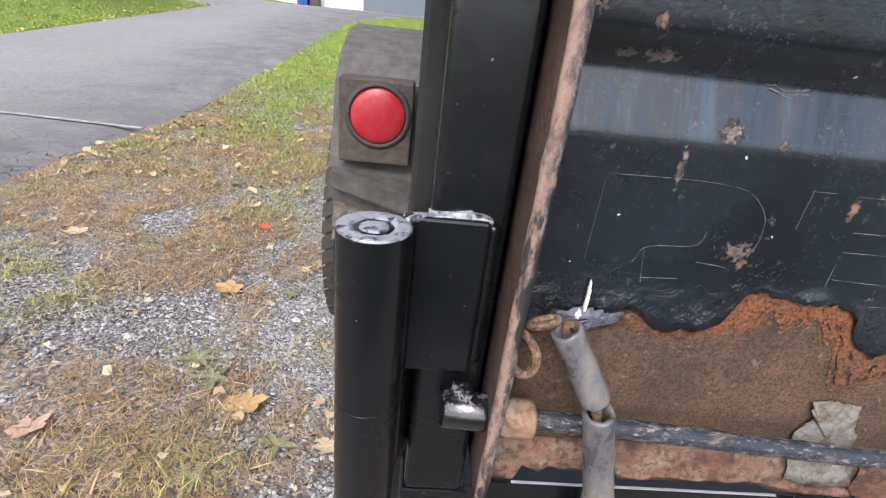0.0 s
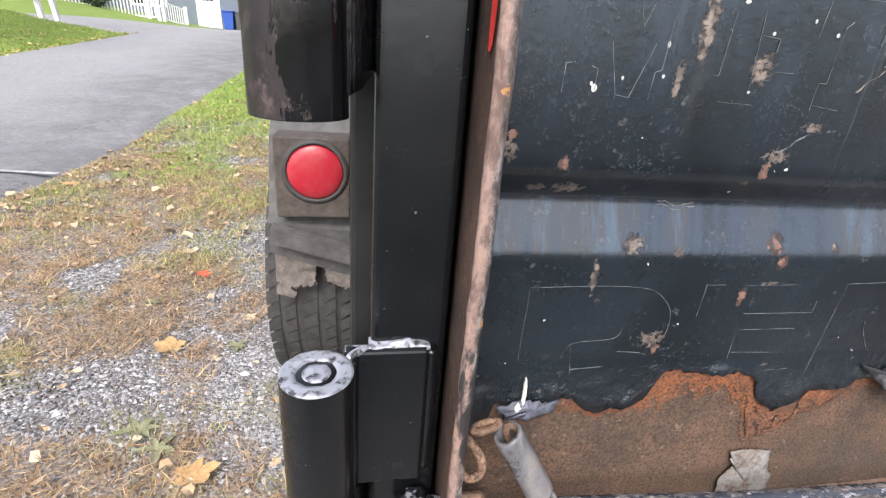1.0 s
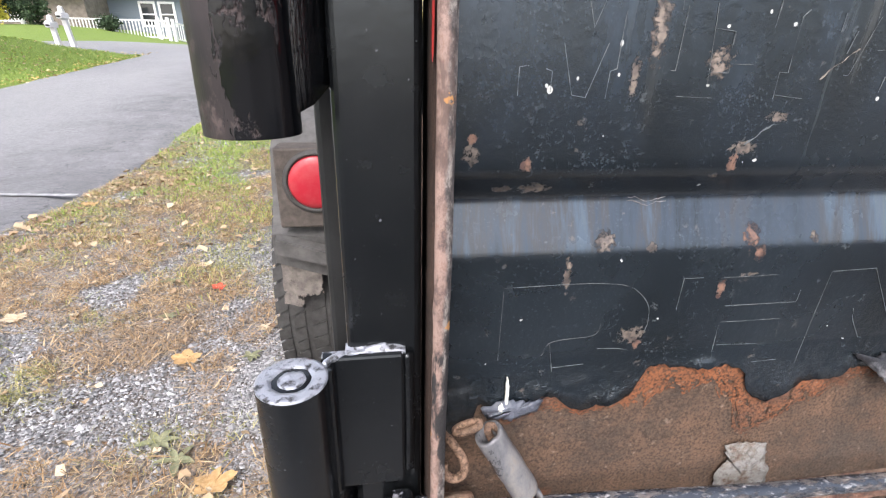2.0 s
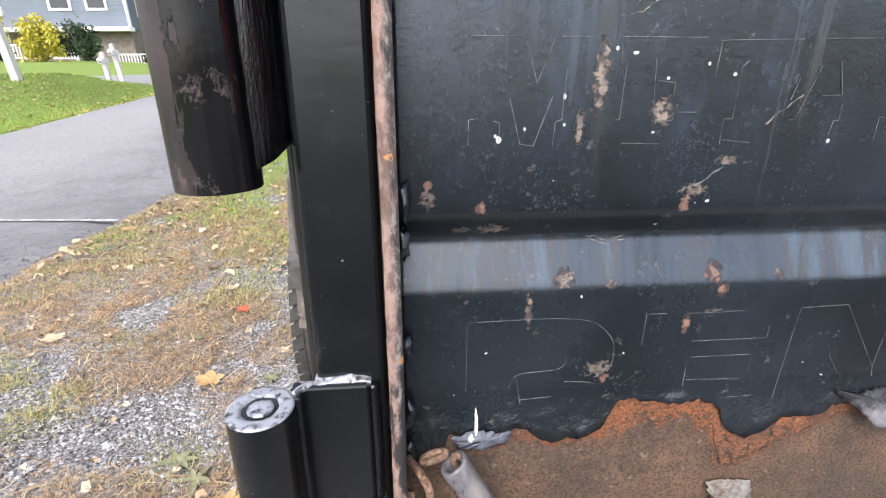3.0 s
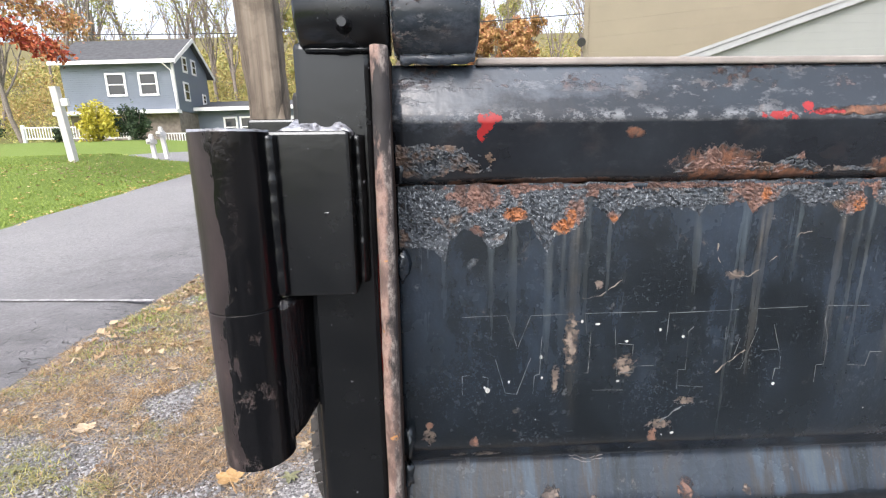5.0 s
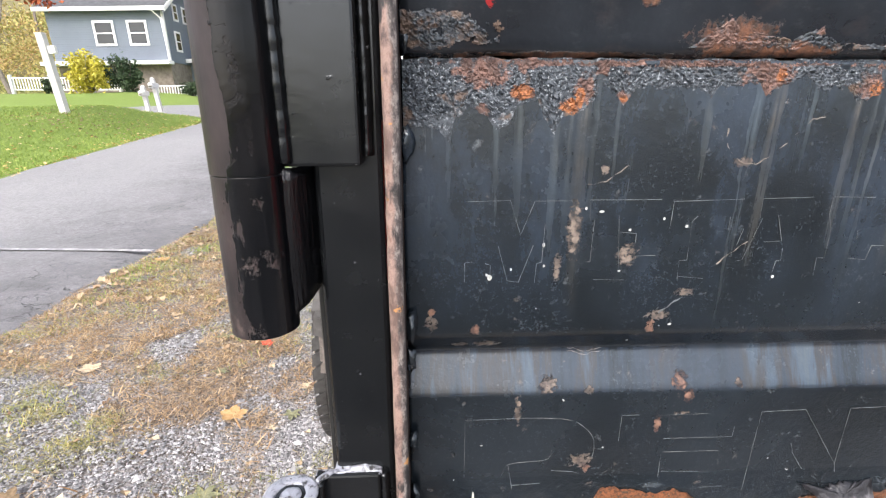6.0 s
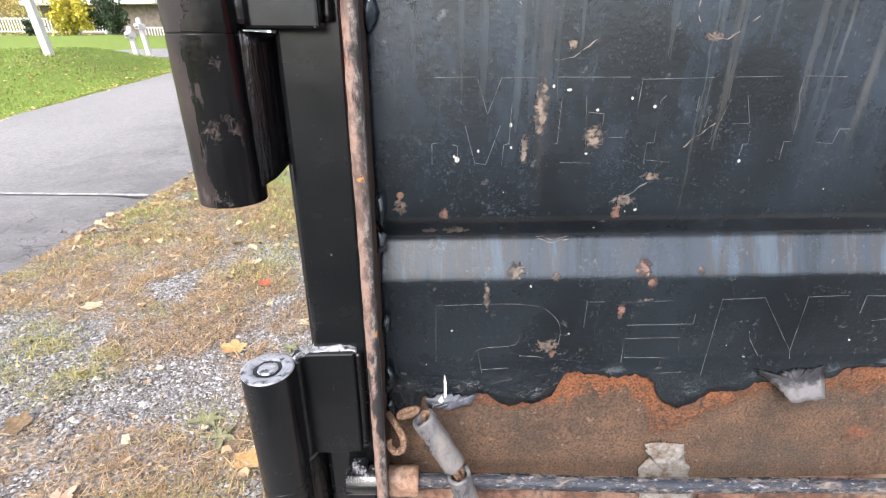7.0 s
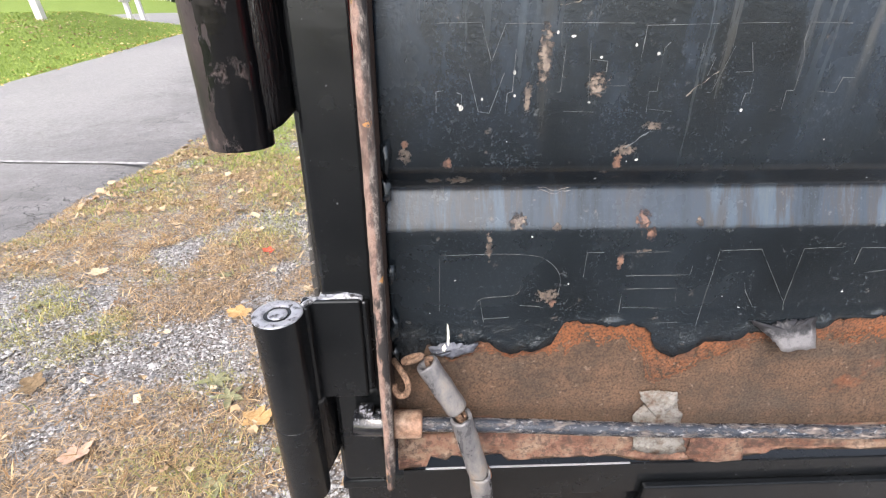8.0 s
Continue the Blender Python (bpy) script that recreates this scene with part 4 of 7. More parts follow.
def weld_patch(x0, x1, y0, y1, z, tall, parent, seed):
    """A crusty pool of weld and paint along a leaf's top, pale with painted glare."""
    bm = bmesh.new()
    nx, ny, rows = 60, 18, []
    for j in range(ny + 1):
        row = []
        for i in range(nx + 1):
            u, v = i / nx, j / ny
            x, y = x0 + (x1 - x0) * u, y0 + (y1 - y0) * v
            edge = min(1.0, 6 * min(u, 1 - u, v + 0.05, 1 - v))
            h = tall * (0.35 + 0.65 * v) * edge * max(0.0, 0.55 + 0.9 * noise.noise(Vector((x * 120, y * 170, seed))) + 0.16 * noise.noise(Vector((x * 420, y * 420, seed))))
            row.append(bm.verts.new((x, y, z + 0.0004 + h)))
        rows.append(row)
    for a, b in zip(rows, rows[1:]):
        for i in range(nx):
            bm.faces.new((a[i], a[i + 1], b[i + 1], b[i]))
    rim = rows[0] + [r[-1] for r in rows[1:]] + list(reversed(rows[-1][:-1])) + [r[0] for r in reversed(rows[1:-1])]
    low = [bm.verts.new((v.co.x, v.co.y, z - 0.002)) for v in rim]
    n = len(rim)
    for i in range(n):
        bm.faces.new((rim[i], low[i], low[(i + 1) % n], rim[(i + 1) % n]))
    bmesh.ops.recalc_face_normals(bm, faces=bm.faces)
    part("weld_patch", bm, TOPCOAT, parent, "crusty weld under black paint, sky glare in its colour", True)


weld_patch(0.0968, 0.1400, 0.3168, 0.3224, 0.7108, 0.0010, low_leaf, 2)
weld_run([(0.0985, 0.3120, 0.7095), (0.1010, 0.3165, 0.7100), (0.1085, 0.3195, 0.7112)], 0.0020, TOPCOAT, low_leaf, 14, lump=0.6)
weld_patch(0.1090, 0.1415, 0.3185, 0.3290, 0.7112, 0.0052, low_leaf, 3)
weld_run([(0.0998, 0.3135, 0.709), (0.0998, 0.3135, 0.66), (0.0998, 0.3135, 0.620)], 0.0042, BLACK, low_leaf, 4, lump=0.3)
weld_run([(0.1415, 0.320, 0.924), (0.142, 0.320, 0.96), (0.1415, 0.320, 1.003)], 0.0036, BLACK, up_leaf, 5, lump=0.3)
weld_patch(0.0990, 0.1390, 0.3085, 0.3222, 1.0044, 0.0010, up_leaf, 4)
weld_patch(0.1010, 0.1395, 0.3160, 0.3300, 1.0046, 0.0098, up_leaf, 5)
weld_run([(0.1005, 0.3045, 1.003), (0.1005, 0.3045, 0.96), (0.1005, 0.3050, 0.922)], 0.0036, BLACK, up_leaf, 8, lump=0.3)


def web(z0, z1, notch, parent, x0, y0):
    """The second leaf of a hinge, running back past the post, with a flame-cut foot."""
    bm = bmesh.new()
    prof = [(x0, y0), (x0 + 0.006, y0 + 0.012), (0.1085, 0.334), (0.1085, 0.372)]
    n = len(prof)
    rows = []
    for k in range(13):
        row = []
        for i, (x, y) in enumerate(prof):
            foot = z0 + notch * (i / (n - 1)) ** 1.4 + 0.002 * noise.noise(Vector((i * 2.1, z0 * 9, 0)))
            row.append(bm.verts.new((x, y, foot + (z1 - foot) * k / 12)))
        rows.append(row)
    for a, b in zip(rows, rows[1:]):
        for i in range(n - 1):
            bm.faces.new((a[i], a[i + 1], b[i + 1], b[i]))
    ob = part("hinge_leaf", bm, DRIP, parent, "dark inner hinge leaf with runs of wet paint", True)
    so = ob.modifiers.new("thickness", "SOLIDIFY")
    so.thickness, so.offset = 0.006, 0.0
    return ob


web(0.8365, 0.9185, 0.018, trailer, 0.0960, 0.3010)
web(0.533, 0.616, 0.024, trailer, 0.0965, 0.3120)

# tube ends on top of post and gate
part("top_tube", lathe((0.1145, 0.330, 1.0645), (0.1605, 0.330, 1.0640), ((0, 0.018), (0.05, 0.0208), (0.95, 0.0208), (1, 0.0195)), 36, wobble=0.02), BLACK, gate, "black tube end with a welded bolt", True)
part("bolt_head", lathe((0.139, 0.313, 1.0545), (0.139, 0.305, 1.0545), ((0, 0.0040), (0.6, 0.0036), (1, 0.0022)), 14, wobble=0.1), BLACK, gate)
part("top_tube", lathe((0.1622, 0.330, 1.0640), (0.2055, 0.330, 1.0635), ((0, 0.0195), (0.05, 0.0208), (0.95, 0.0208), (1, 0.0188)), 36, wobble=0.02), RAIL, gate, "scuffed tube end with red and rust", True)
weld_run([(0.118, 0.3225, 1.0455), (0.135, 0.321, 1.0445), (0.150, 0.322, 1.0455)], 0.0034, BLACK, gate, 11, 0.5)
part("tube_saddle", box(0.1625, 0.2052, 0.3260, 0.345, 1.0440, 1.0500, 0.001), RAIL, gate)
weld_run([(0.165, 0.3270, 1.0420), (0.185, 0.3250, 1.0410), (0.204, 0.3270, 1.0425)], 0.0030, RAIL, gate, 12)

# body behind the gate: frame, floor beam, side walls
part("body_frame", box(0.0985, 0.150, 0.358, 0.400, 0.44, 1.03, 0.003), DULL, trailer, "black body corner frame")
part("body_frame", box(1.555, 1.61, 0.358, 0.400, 0.44, 1.03, 0.003), BLACK, trailer, "black body corner frame")
part("rear_beam", box(0.1075, 1.60, 0.332, 0.40, 0.400, 0.4975, 0.004), BLACK, trailer, "black painted rear crossbeam")
part("beam_lip", box(0.1650, 1.555, 0.3265, 0.3290, 0.470, 0.5105, 0.0008), BLACK, trailer, "black lip on the crossbeam")
# thin pale strip added to draw the glint along the beam's top
part("beam_edge_glint", box(0.186, 0.385, 0.3268, 0.3288, 0.5107, 0.5117, 0.0003), GLARE, trailer, "pale strip painted as sky glint along the crossbeam")
part("beam_channel", box(0.40, 1.60, 0.318, 0.326, 0.405, 0.4865, 0.002), BLACK, trailer, "black channel along the crossbeam")
part("side_wall", box(0.112, 0.118, 0.401, 3.4, 0.44, 1.02), BLACK, trailer)
part("side_wall", box(1.59, 1.596, 0.401, 3.4, 0.44, 1.02), BLACK, trailer)
part("front_wall", box(0.119, 1.589, 3.394, 3.4, 0.44, 1.02), BLACK, trailer)
part("bed_floor", box(0.119, 1.589, 0.401, 3.393, 0.47, 0.482), RUST, trailer)


# ---- wear on the gate ----
TAN = plain("tan_scuff", (0.19, 0.16, 0.135), 0.85, amount=0.4, scale=120, bump=0.001)


def crust_paint(name, fleck, pale, brown):
    m = Mat(name, rough=0.4)
    lump = m.noise(420, 3, 0.6)
    c = m.mix(m.span(lump, 0.44, 0.60), (0.018, 0.024, 0.032), (0.080, 0.096, 0.112))
    c = m.mix(m.span(m.noise(560, 3, 0.6, w=61), 0.565, 0.63, 0.0, fleck), c, pale)
    c = m.mix(m.span(m.noise(60, 4, 0.65, w=3), brown, brown + 0.08), c, (0.11, 0.075, 0.056))
    warp = m.span(m.noise(150, 5, 0.75, w=31), 0.32, 0.68, -1.3, 1.4)
    rusty = m.spots(((0.207, 0.969, 0.028, 0.018), (0.2293, 0.9725, 0.016, 0.008), (0.2645, 0.9592, 0.010, 0.017), (0.2743, 0.9693, 0.007, 0.011), (0.2876, 0.9546, 0.008, 0.008), (0.3714, 0.9651, 0.025, 0.017), (0.4355, 0.9603, 0.018, 0.015), (0.4413, 0.9704, 0.013, 0.015),
                     (0.53, 0.962, 0.025, 0.014), (0.62, 0.965, 0.04, 0.012), (0.336, 0.984, 0.030, 0.013), (0.339, 0.9905, 0.013, 0.011), (0.354, 0.984, 0.018, 0.011), (0.380, 0.981, 0.012, 0.006), (0.391, 0.991, 0.008, 0.007), (0.31, 0.9732, 0.22, 0.0035), (0.206, 0.946, 0.008, 0.010)), warp, 0.3)
    hot = m.mix(m.span(m.noise(190, 4, 0.65, w=12), 0.4, 0.62), (0.070, 0.042, 0.036), (0.195, 0.112, 0.090))
    c = m.mix(rusty, c, hot)
    bright = m.spots(((0.2285, 0.9575, 0.014, 0.008), (0.2577, 0.950, 0.013, 0.008), (0.262, 0.956, 0.006, 0.008), (0.2876, 0.954, 0.005, 0.004), (0.378, 0.967, 0.006, 0.008), (0.437, 0.959, 0.008, 0.010)), m.span(m.noise(260, 4, 0.7, w=35), 0.32, 0.68, -0.8, 0.9), 0.2)
    m.color(m.mix(bright, c, m.mix(m.span(m.noise(300, 3, 0.6, w=15), 0.42, 0.56), (0.12, 0.05, 0.027), (0.32, 0.12, 0.045))))
    m.rough(m.span(lump, 0.4, 0.65, 0.5, 0.7))
    return m.bump(m.noise(420, 3, 0.6), 0.0015)


CRUST = crust_paint("blistered_paint", 0.75, (0.30, 0.335, 0.365), 0.56)
CRUST_BROWN = crust_paint("rusty_blistered_paint", 0.5, (0.15, 0.15, 0.14), 0.50)
CRUST_FOOT = [(0.161, 0.939), (0.172, 0.939), (0.188, 0.931), (0.19, 0.943), (0.199, 0.95), (0.209, 0.943), (0.215, 0.937), (0.222, 0.94), (0.226, 0.95), (0.238, 0.954), (0.242, 0.944), (0.249, 0.932), (0.253, 0.943), (0.259, 0.945), (0.27, 0.951), (0.274, 0.958),
              (0.28, 0.957), (0.288, 0.950), (0.294, 0.960), (0.334, 0.957), (0.339, 0.953), (0.343, 0.96), (0.366, 0.96), (0.372, 0.954), (0.377, 0.957), (0.385, 0.948), (0.39, 0.953), (0.407, 0.959), (0.421, 0.957), (0.428, 0.949), (0.449, 0.956), (0.52, 0.956), (0.6, 0.95), (0.8, 0.955)]


def crust(name, x0, x1, top, foot, seed, parent, label, fade=0, mat=CRUST):
    """A band of blistered, flaking paint standing proud of the sheet."""
    xs, n = np.arange(x0, x1, 0.0010), 40
    w = len(xs)
    verts = []
    for k in range(n + 1):
        for x in xs:
            t = curve_at(top, x) + ragged(x, seed + 7, 0.0015)
            f = curve_at(foot, x) + ragged(x, seed, 0.003)
            z = t + (f - t) * k / n
            edge = min(1.0, 5 * min(k / n, 1 - k / n, (x - x0) * 60 + 0.2))
            lump = abs(noise.noise(Vector((x * 380, z * 380, seed)))) * 1.3 + 0.6 * noise.noise(Vector((x * 900, z * 900, seed)))
            gap = 0.9 if noise.noise(Vector((x * 60, z * 60, seed + 3))) > -0.28 else 0.15
            verts.append((x, face_y(z) - 0.0012 - edge * gap * (0.0004 + 0.0019 * max(0.0, lump)), z))
    def holds(i, j):
        x, _, z = verts[j * w + i]
        e = min(1.0, 4.0 * min(1.0, (j + 1) / n if fade else 1.0, 1 - j / n))
        return noise.noise(Vector((x * 130, z * 130, seed + 11))) + 0.6 * noise.noise(Vector((x * 380, z * 380, seed))) > -0.15 - 0.75 * e + fade * max(0.0, (x - x0 - 0.012) * 26)
    faces = [(j * w + i, (j + 1) * w + i, (j + 1) * w + i + 1, j * w + i + 1) for j in range(n) for i in range(w - 1) if holds(i, j)]
    return tagged(raw(name, verts, faces, mat, parent), label)


crust("blistered_band", 0.161, 0.80, [(0, 0.9755), (1, 0.9755)], CRUST_FOOT, 2.0, gate, "grey blistered paint crust under the top rail")
crust("blistered_band", 0.161, 0.222, [(0.15, 1.000), (0.18, 0.998), (0.20, 0.997), (0.222, 0.993)], [(0, 0.9795), (1, 0.9795)], 5.0, gate, "grey blistered paint crust on the top rail", 1, CRUST_BROWN)
crust("blistered_band", 0.318, 0.44, [(0.318, 0.981), (0.339, 0.996), (0.347, 0.990), (0.36, 0.989), (0.376, 0.985), (0.391, 0.994), (0.402, 0.984), (0.44, 0.982)], [(0, 0.9795), (1, 0.9795)], 9.0, gate, "grey blistered paint crust on the top rail", 0.3, CRUST_BROWN)


def flake(name, x, z, w, h, mat, seed, label="", lift=0.0016, rough=0.55):
    return part(name, chip(x, z, w, h, face_y(z) - lift, seed, 44, rough), mat, gate, label)


flake("white_dab", 0.2065, 0.664, 0.0022, 0.018, WHITE_DAB, 31, "dab of white paint", 0.004, 0.5)
flake("white_dab", 0.2035, 0.650, 0.0035, 0.006, WHITE_DAB, 32, "", 0.005, 0.5)

# scratched outlines of old block lettering: METAL over REN
LETTERS = {}
LETTERS["M"] = (((0.00, 0.99), (0.42, 1.00), (0.53, 0.59), (0.65, 0.99), (1.00, 0.99)), ((0.76, 0.73), (0.75, 0.26), (0.70, 0.24), (0.69, 0.00)), ((0.00, 0.02), (0.00, 0.26), (0.05, 0.27)), ((0.32, 0.46), (0.42, 0.03), (0.53, 0.01), (0.66, 0.47)), ((0.20, 0.25), (0.25, 0.23), (0.25, 0.05)))
LETTERS["E"] = (((0.03, 0.75), (0.00, 1.00), (0.98, 1.00)), ((0.02, 0.24), (0.08, 0.24), (0.09, 0.79)), ((0.50, 0.09), (0.42, 0.82)), ((0.47, 0.61), (0.69, 0.59), (0.69, 0.44)), ((0.50, 0.23), (0.72, 0.23), (0.72, 0.31), (1.00, 0.31)), ((0.15, 0.01), (0.59, 0.00)))
LETTERS["T"] = (((0.00, 0.64), (0.01, 0.98), (1.00, 1.00)), ((0.22, 0.00), (0.21, 0.25), (0.32, 0.25), (0.31, 0.74), (0.38, 0.80)), ((0.24, 0.04), (0.60, 0.01)), ((0.85, 0.62), (0.85, 0.79)))
LETTERS["A"] = (((0.05, 0.17), (0.12, 0.17), (0.31, 0.73)), ((0.27, 0.72), (0.26, 0.99), (1.00, 1.00)), ((0.54, 0.77), (0.67, 0.43), (0.41, 0.42)), ((0.71, 0.33), (0.72, 0.16), (0.65, 0.16), (0.63, 0.00)), ((0.00, 0.38), (0.06, 0.60)))
LETTERS["L"] = (((0.01, 0.00), (0.00, 0.23), (0.12, 0.23), (0.11, 0.60), (0.03, 0.79), (0.03, 1.00), (0.66, 0.99)), ((0.49, 0.22), (0.77, 0.20), (0.81, 0.38), (1.00, 0.38)), ((0.55, 0.47), (0.53, 0.58)))
LETTERS["R"] = (((0.00, 0.19), (0.00, 0.97)), ((0.00, 0.99), (0.42, 1.00), (0.64, 0.99), (0.81, 0.95), (0.91, 0.85), (0.98, 0.71), (1.00, 0.54), (0.99, 0.41)), ((0.29, 0.20), (0.35, 0.36), (0.60, 0.40), (0.66, 0.45), (0.67, 0.55)), ((0.38, 0.00), (0.34, 0.33)), ((0.38, 0.05), (0.60, 0.07)), ((0.68, 0.25), (0.83, 0.23), (0.90, 0.20)))
LETTERS["e"] = (((0.00, 0.67), (0.00, 0.99), (0.15, 0.99)), ((0.31, 0.98), (0.53, 0.98), (0.99, 1.00)), ((0.39, 0.68), (0.99, 0.68), (0.99, 0.81)), ((0.40, 0.50), (0.90, 0.50), (0.92, 0.30)), ((0.40, 0.11), (0.39, 0.47)), ((0.42, 0.24), (0.86, 0.22)), ((0.78, 0.00), (1.00, 0.01)))
LETTERS["N"] = (((0.00, 0.00), (0.01, 0.98), (0.34, 0.99), (0.37, 0.94), (0.69, 0.41), (0.71, 0.32)), ((0.69, 0.41), (0.68, 0.99), (1.00, 1.00)), ((0.30, 0.64), (0.33, 0.54), (0.44, 0.36)))
LETTERS["I"] = (((0.01, 0.34), (0.00, 1.00), (1.0, 0.97)), ((0.42, 0.00), (1.00, 0.10)))


def bend(points, n=8):
    """A smooth line through a few points."""
    pts = [Vector(p) for p in points]
    ext = [pts[0] * 2 - pts[1]] + pts + [pts[-1] * 2 - pts[-2]]
    out = []
    for a, b, c, d in zip(ext, ext[1:], ext[2:], ext[3:]):
        for k in range(n):
            t = k / n
            out.append(0.5 * ((2 * b) + (c - a) * t + (2 * a - 5 * b + 4 * c - d) * t * t + (3 * b - a - 3 * c + d) * t ** 3))
    return out + [pts[-1]]


def letter(key, x, z, w, h):
    bm = bmesh.new()
    for stroke in LETTERS[key]:
        pts = []
        for (u0, v0), (u1, v1) in zip(stroke, stroke[1:]):
            for k in range(6):
                u, v = u0 + (u1 - u0) * k / 6, v0 + (v1 - v0) * k / 6
                pts.append((x + u * w, z + v * h))
        pts.append((x + stroke[-1][0] * w, z + stroke[-1][1] * h))
        if key == "R":
            pts = [(p.x, p.z) for p in bend([(x + u * w, 0.0, z + v * h) for u, v in stroke], 8)]
        p3 = [(px, face_y(pz) - 0.0016, pz) for px, pz in pts]
        sweep(p3, [max(0.00005, 0.00014 + 0.00024 * noise.noise(Vector((px * 160, pz * 160, 3)))) for px, _, pz in p3], 5, bm)
    part("letter_outline", bm, SCRATCH, gate, "thin scratched outline of a block letter")


for key, x, z, w, h in (("M", 0.1974, 0.8417, 0.0653, 0.0537), ("E", 0.2737, 0.8428, 0.0457, 0.0525), ("T", 0.3261, 0.8425, 0.0446, 0.0526), ("A", 0.3713, 0.8466, 0.0434, 0.0493), ("L", 0.4264, 0.8441, 0.0429, 0.052),
                        ("R", 0.1995, 0.6746, 0.0956, 0.0631), ("e", 0.3126, 0.6702, 0.0862, 0.0684), ("N", 0.4151, 0.6539, 0.0995, 0.0858), ("I", 0.5286, 0.7162, 0.0294, 0.0228)):
    letter(key, x, z, w, h)


def scratch(points, r, mat, label=""):
    pts = bend([(x, face_y(z) - 0.0014, z) for x, z in points], 26)
    pts = [p + Vector((0.0011 * noise.noise(p * 150), 0, 0.0013 * noise.noise(p * 170 + Vector((5, 0, 0))) + 0.0005 * noise.noise(p * 600))) for p in pts]
    part("scratch", sweep(pts, [r * max(0.15, 0.7 + 1.5 * noise.noise(p * 210)) for p in pts], 6), mat, gate, label, True)


scratch([(0.352, 0.938), (0.3555, 0.926), (0.366, 0.917), (0.378, 0.919), (0.391, 0.930), (0.402, 0.941), (0.414, 0.946)], 0.0004, TAN, "long curved scratch showing tan primer")
scratch([(0.271, 0.905), (0.283, 0.907), (0.295, 0.916)], 0.0004, TAN)
scratch([(0.361, 0.853), (0.366, 0.858), (0.378, 0.868)], 0.0003, TAN)
scratch([(0.327, 0.819), (0.334, 0.825), (0.343, 0.831)], 0.0004, SCRATCH)
for dz in (0.0, 0.002):
    scratch([(0.272, 0.7855 + dz), (0.284, 0.7825 + dz), (0.296, 0.7850 + dz)], 0.0003, PRIMER)

# orange fringe of fresh rust under the torn paint
def fringe():
    xs = np.arange(0.20, 0.80, 0.0016)
    reach = [(0.20, 0.004), (0.23, 0.012), (0.25, 0.004), (0.29, 0.004), (0.305, 0.020), (0.33, 0.014), (0.36, 0.012), (0.372, 0.022), (0.39, 0.022), (0.41, 0.022), (0.45, 0.010), (0.49, 0.008), (0.53, 0.012), (0.57, 0.022), (0.62, 0.016), (0.8, 0.02)]
    n, w, verts = 16, len(xs), []
    for k in range(n + 1):
        for x in xs:
            t = curve_at(TEAR, x) + 0.004
            f = t - 0.006 - 1.5 * curve_at(reach, x) * (1 + 0.5 * noise.noise(Vector((x * 60, 1, 0)))) - ragged(x, 9, 0.003)
            z = t + (f - t) * k / n
            verts.append((x, face_y(z) - 0.0002 - 0.0007 * math.sin(math.pi * (k + 0.3) / (n + 0.6)), z))
    faces = [(j * w + i, (j + 1) * w + i, (j + 1) * w + i + 1, j * w + i + 1) for j in range(n) for i in range(w - 1)
             if noise.noise(Vector((xs[i] * 150, j * 0.55, 3))) + 0.6 * noise.noise(Vector((xs[i] * 420, j * 1.2, 5))) > -0.62 + 1.0 * (j / n) ** 2]
    tagged(raw("rust_fringe", verts, faces, RUST_ORANGE, gate, True), "bright orange rust below the peeling paint")


fringe()


def torn_sheet(name, outline, y, mat, label, seed, bow=0.0, parent=None):
    """A torn flake of thin metal or paint: outline in (x, z), bowed outwards."""
    bm = bmesh.new()
    rim = []
    m = len(outline)
    for i in range(m):
        (x0, z0), (x1, z1) = outline[i], outline[(i + 1) % m]
        for k in range(7):
            t = k / 7
            rim.append((x0 + (x1 - x0) * t + 0.0022 * noise.noise(Vector((i * 3.3 + t * 5, seed, 0))) + 0.0009 * noise.noise(Vector((i * 9.1 + t * 17, seed, 2))), z0 + (z1 - z0) * t + 0.0022 * noise.noise(Vector((i * 3.3 + t * 5, seed, 7))) + 0.0009 * noise.noise(Vector((i * 9.1 + t * 17, seed, 9)))))
    cx, cz = sum(p[0] for p in rim) / len(rim), sum(p[1] for p in rim) / len(rim)
    rings = []
    for s in (1.0, 0.75, 0.5, 0.25):
        ring = []
        for x, z in rim:
            xx, zz = cx + (x - cx) * s, cz + (z - cz) * s
            ring.append(bm.verts.new((xx, y(xx, zz) - bow * (1 - s * s) + 0.0008 * noise.noise(Vector((xx * 120, zz * 120, seed))), zz)))
        rings.append(ring)
    mid = bm.verts.new((cx, y(cx, cz) - bow, cz))
    k = len(rim)
    for a, b in zip(rings, rings[1:]):
        for i in range(k):
            bm.faces.new((a[i], a[(i + 1) % k], b[(i + 1) % k], b[i]))
    for i in range(k):
        bm.faces.new((rings[-1][i], rings[-1][(i + 1) % k], mid))
    bmesh.ops.recalc_face_normals(bm, faces=bm.faces)
    ob = part(name, bm, mat, parent or gate, label, True)
    so = ob.modifiers.new("thickness", "SOLIDIFY")
    so.thickness, so.offset = 0.0008, 0.0
    return ob


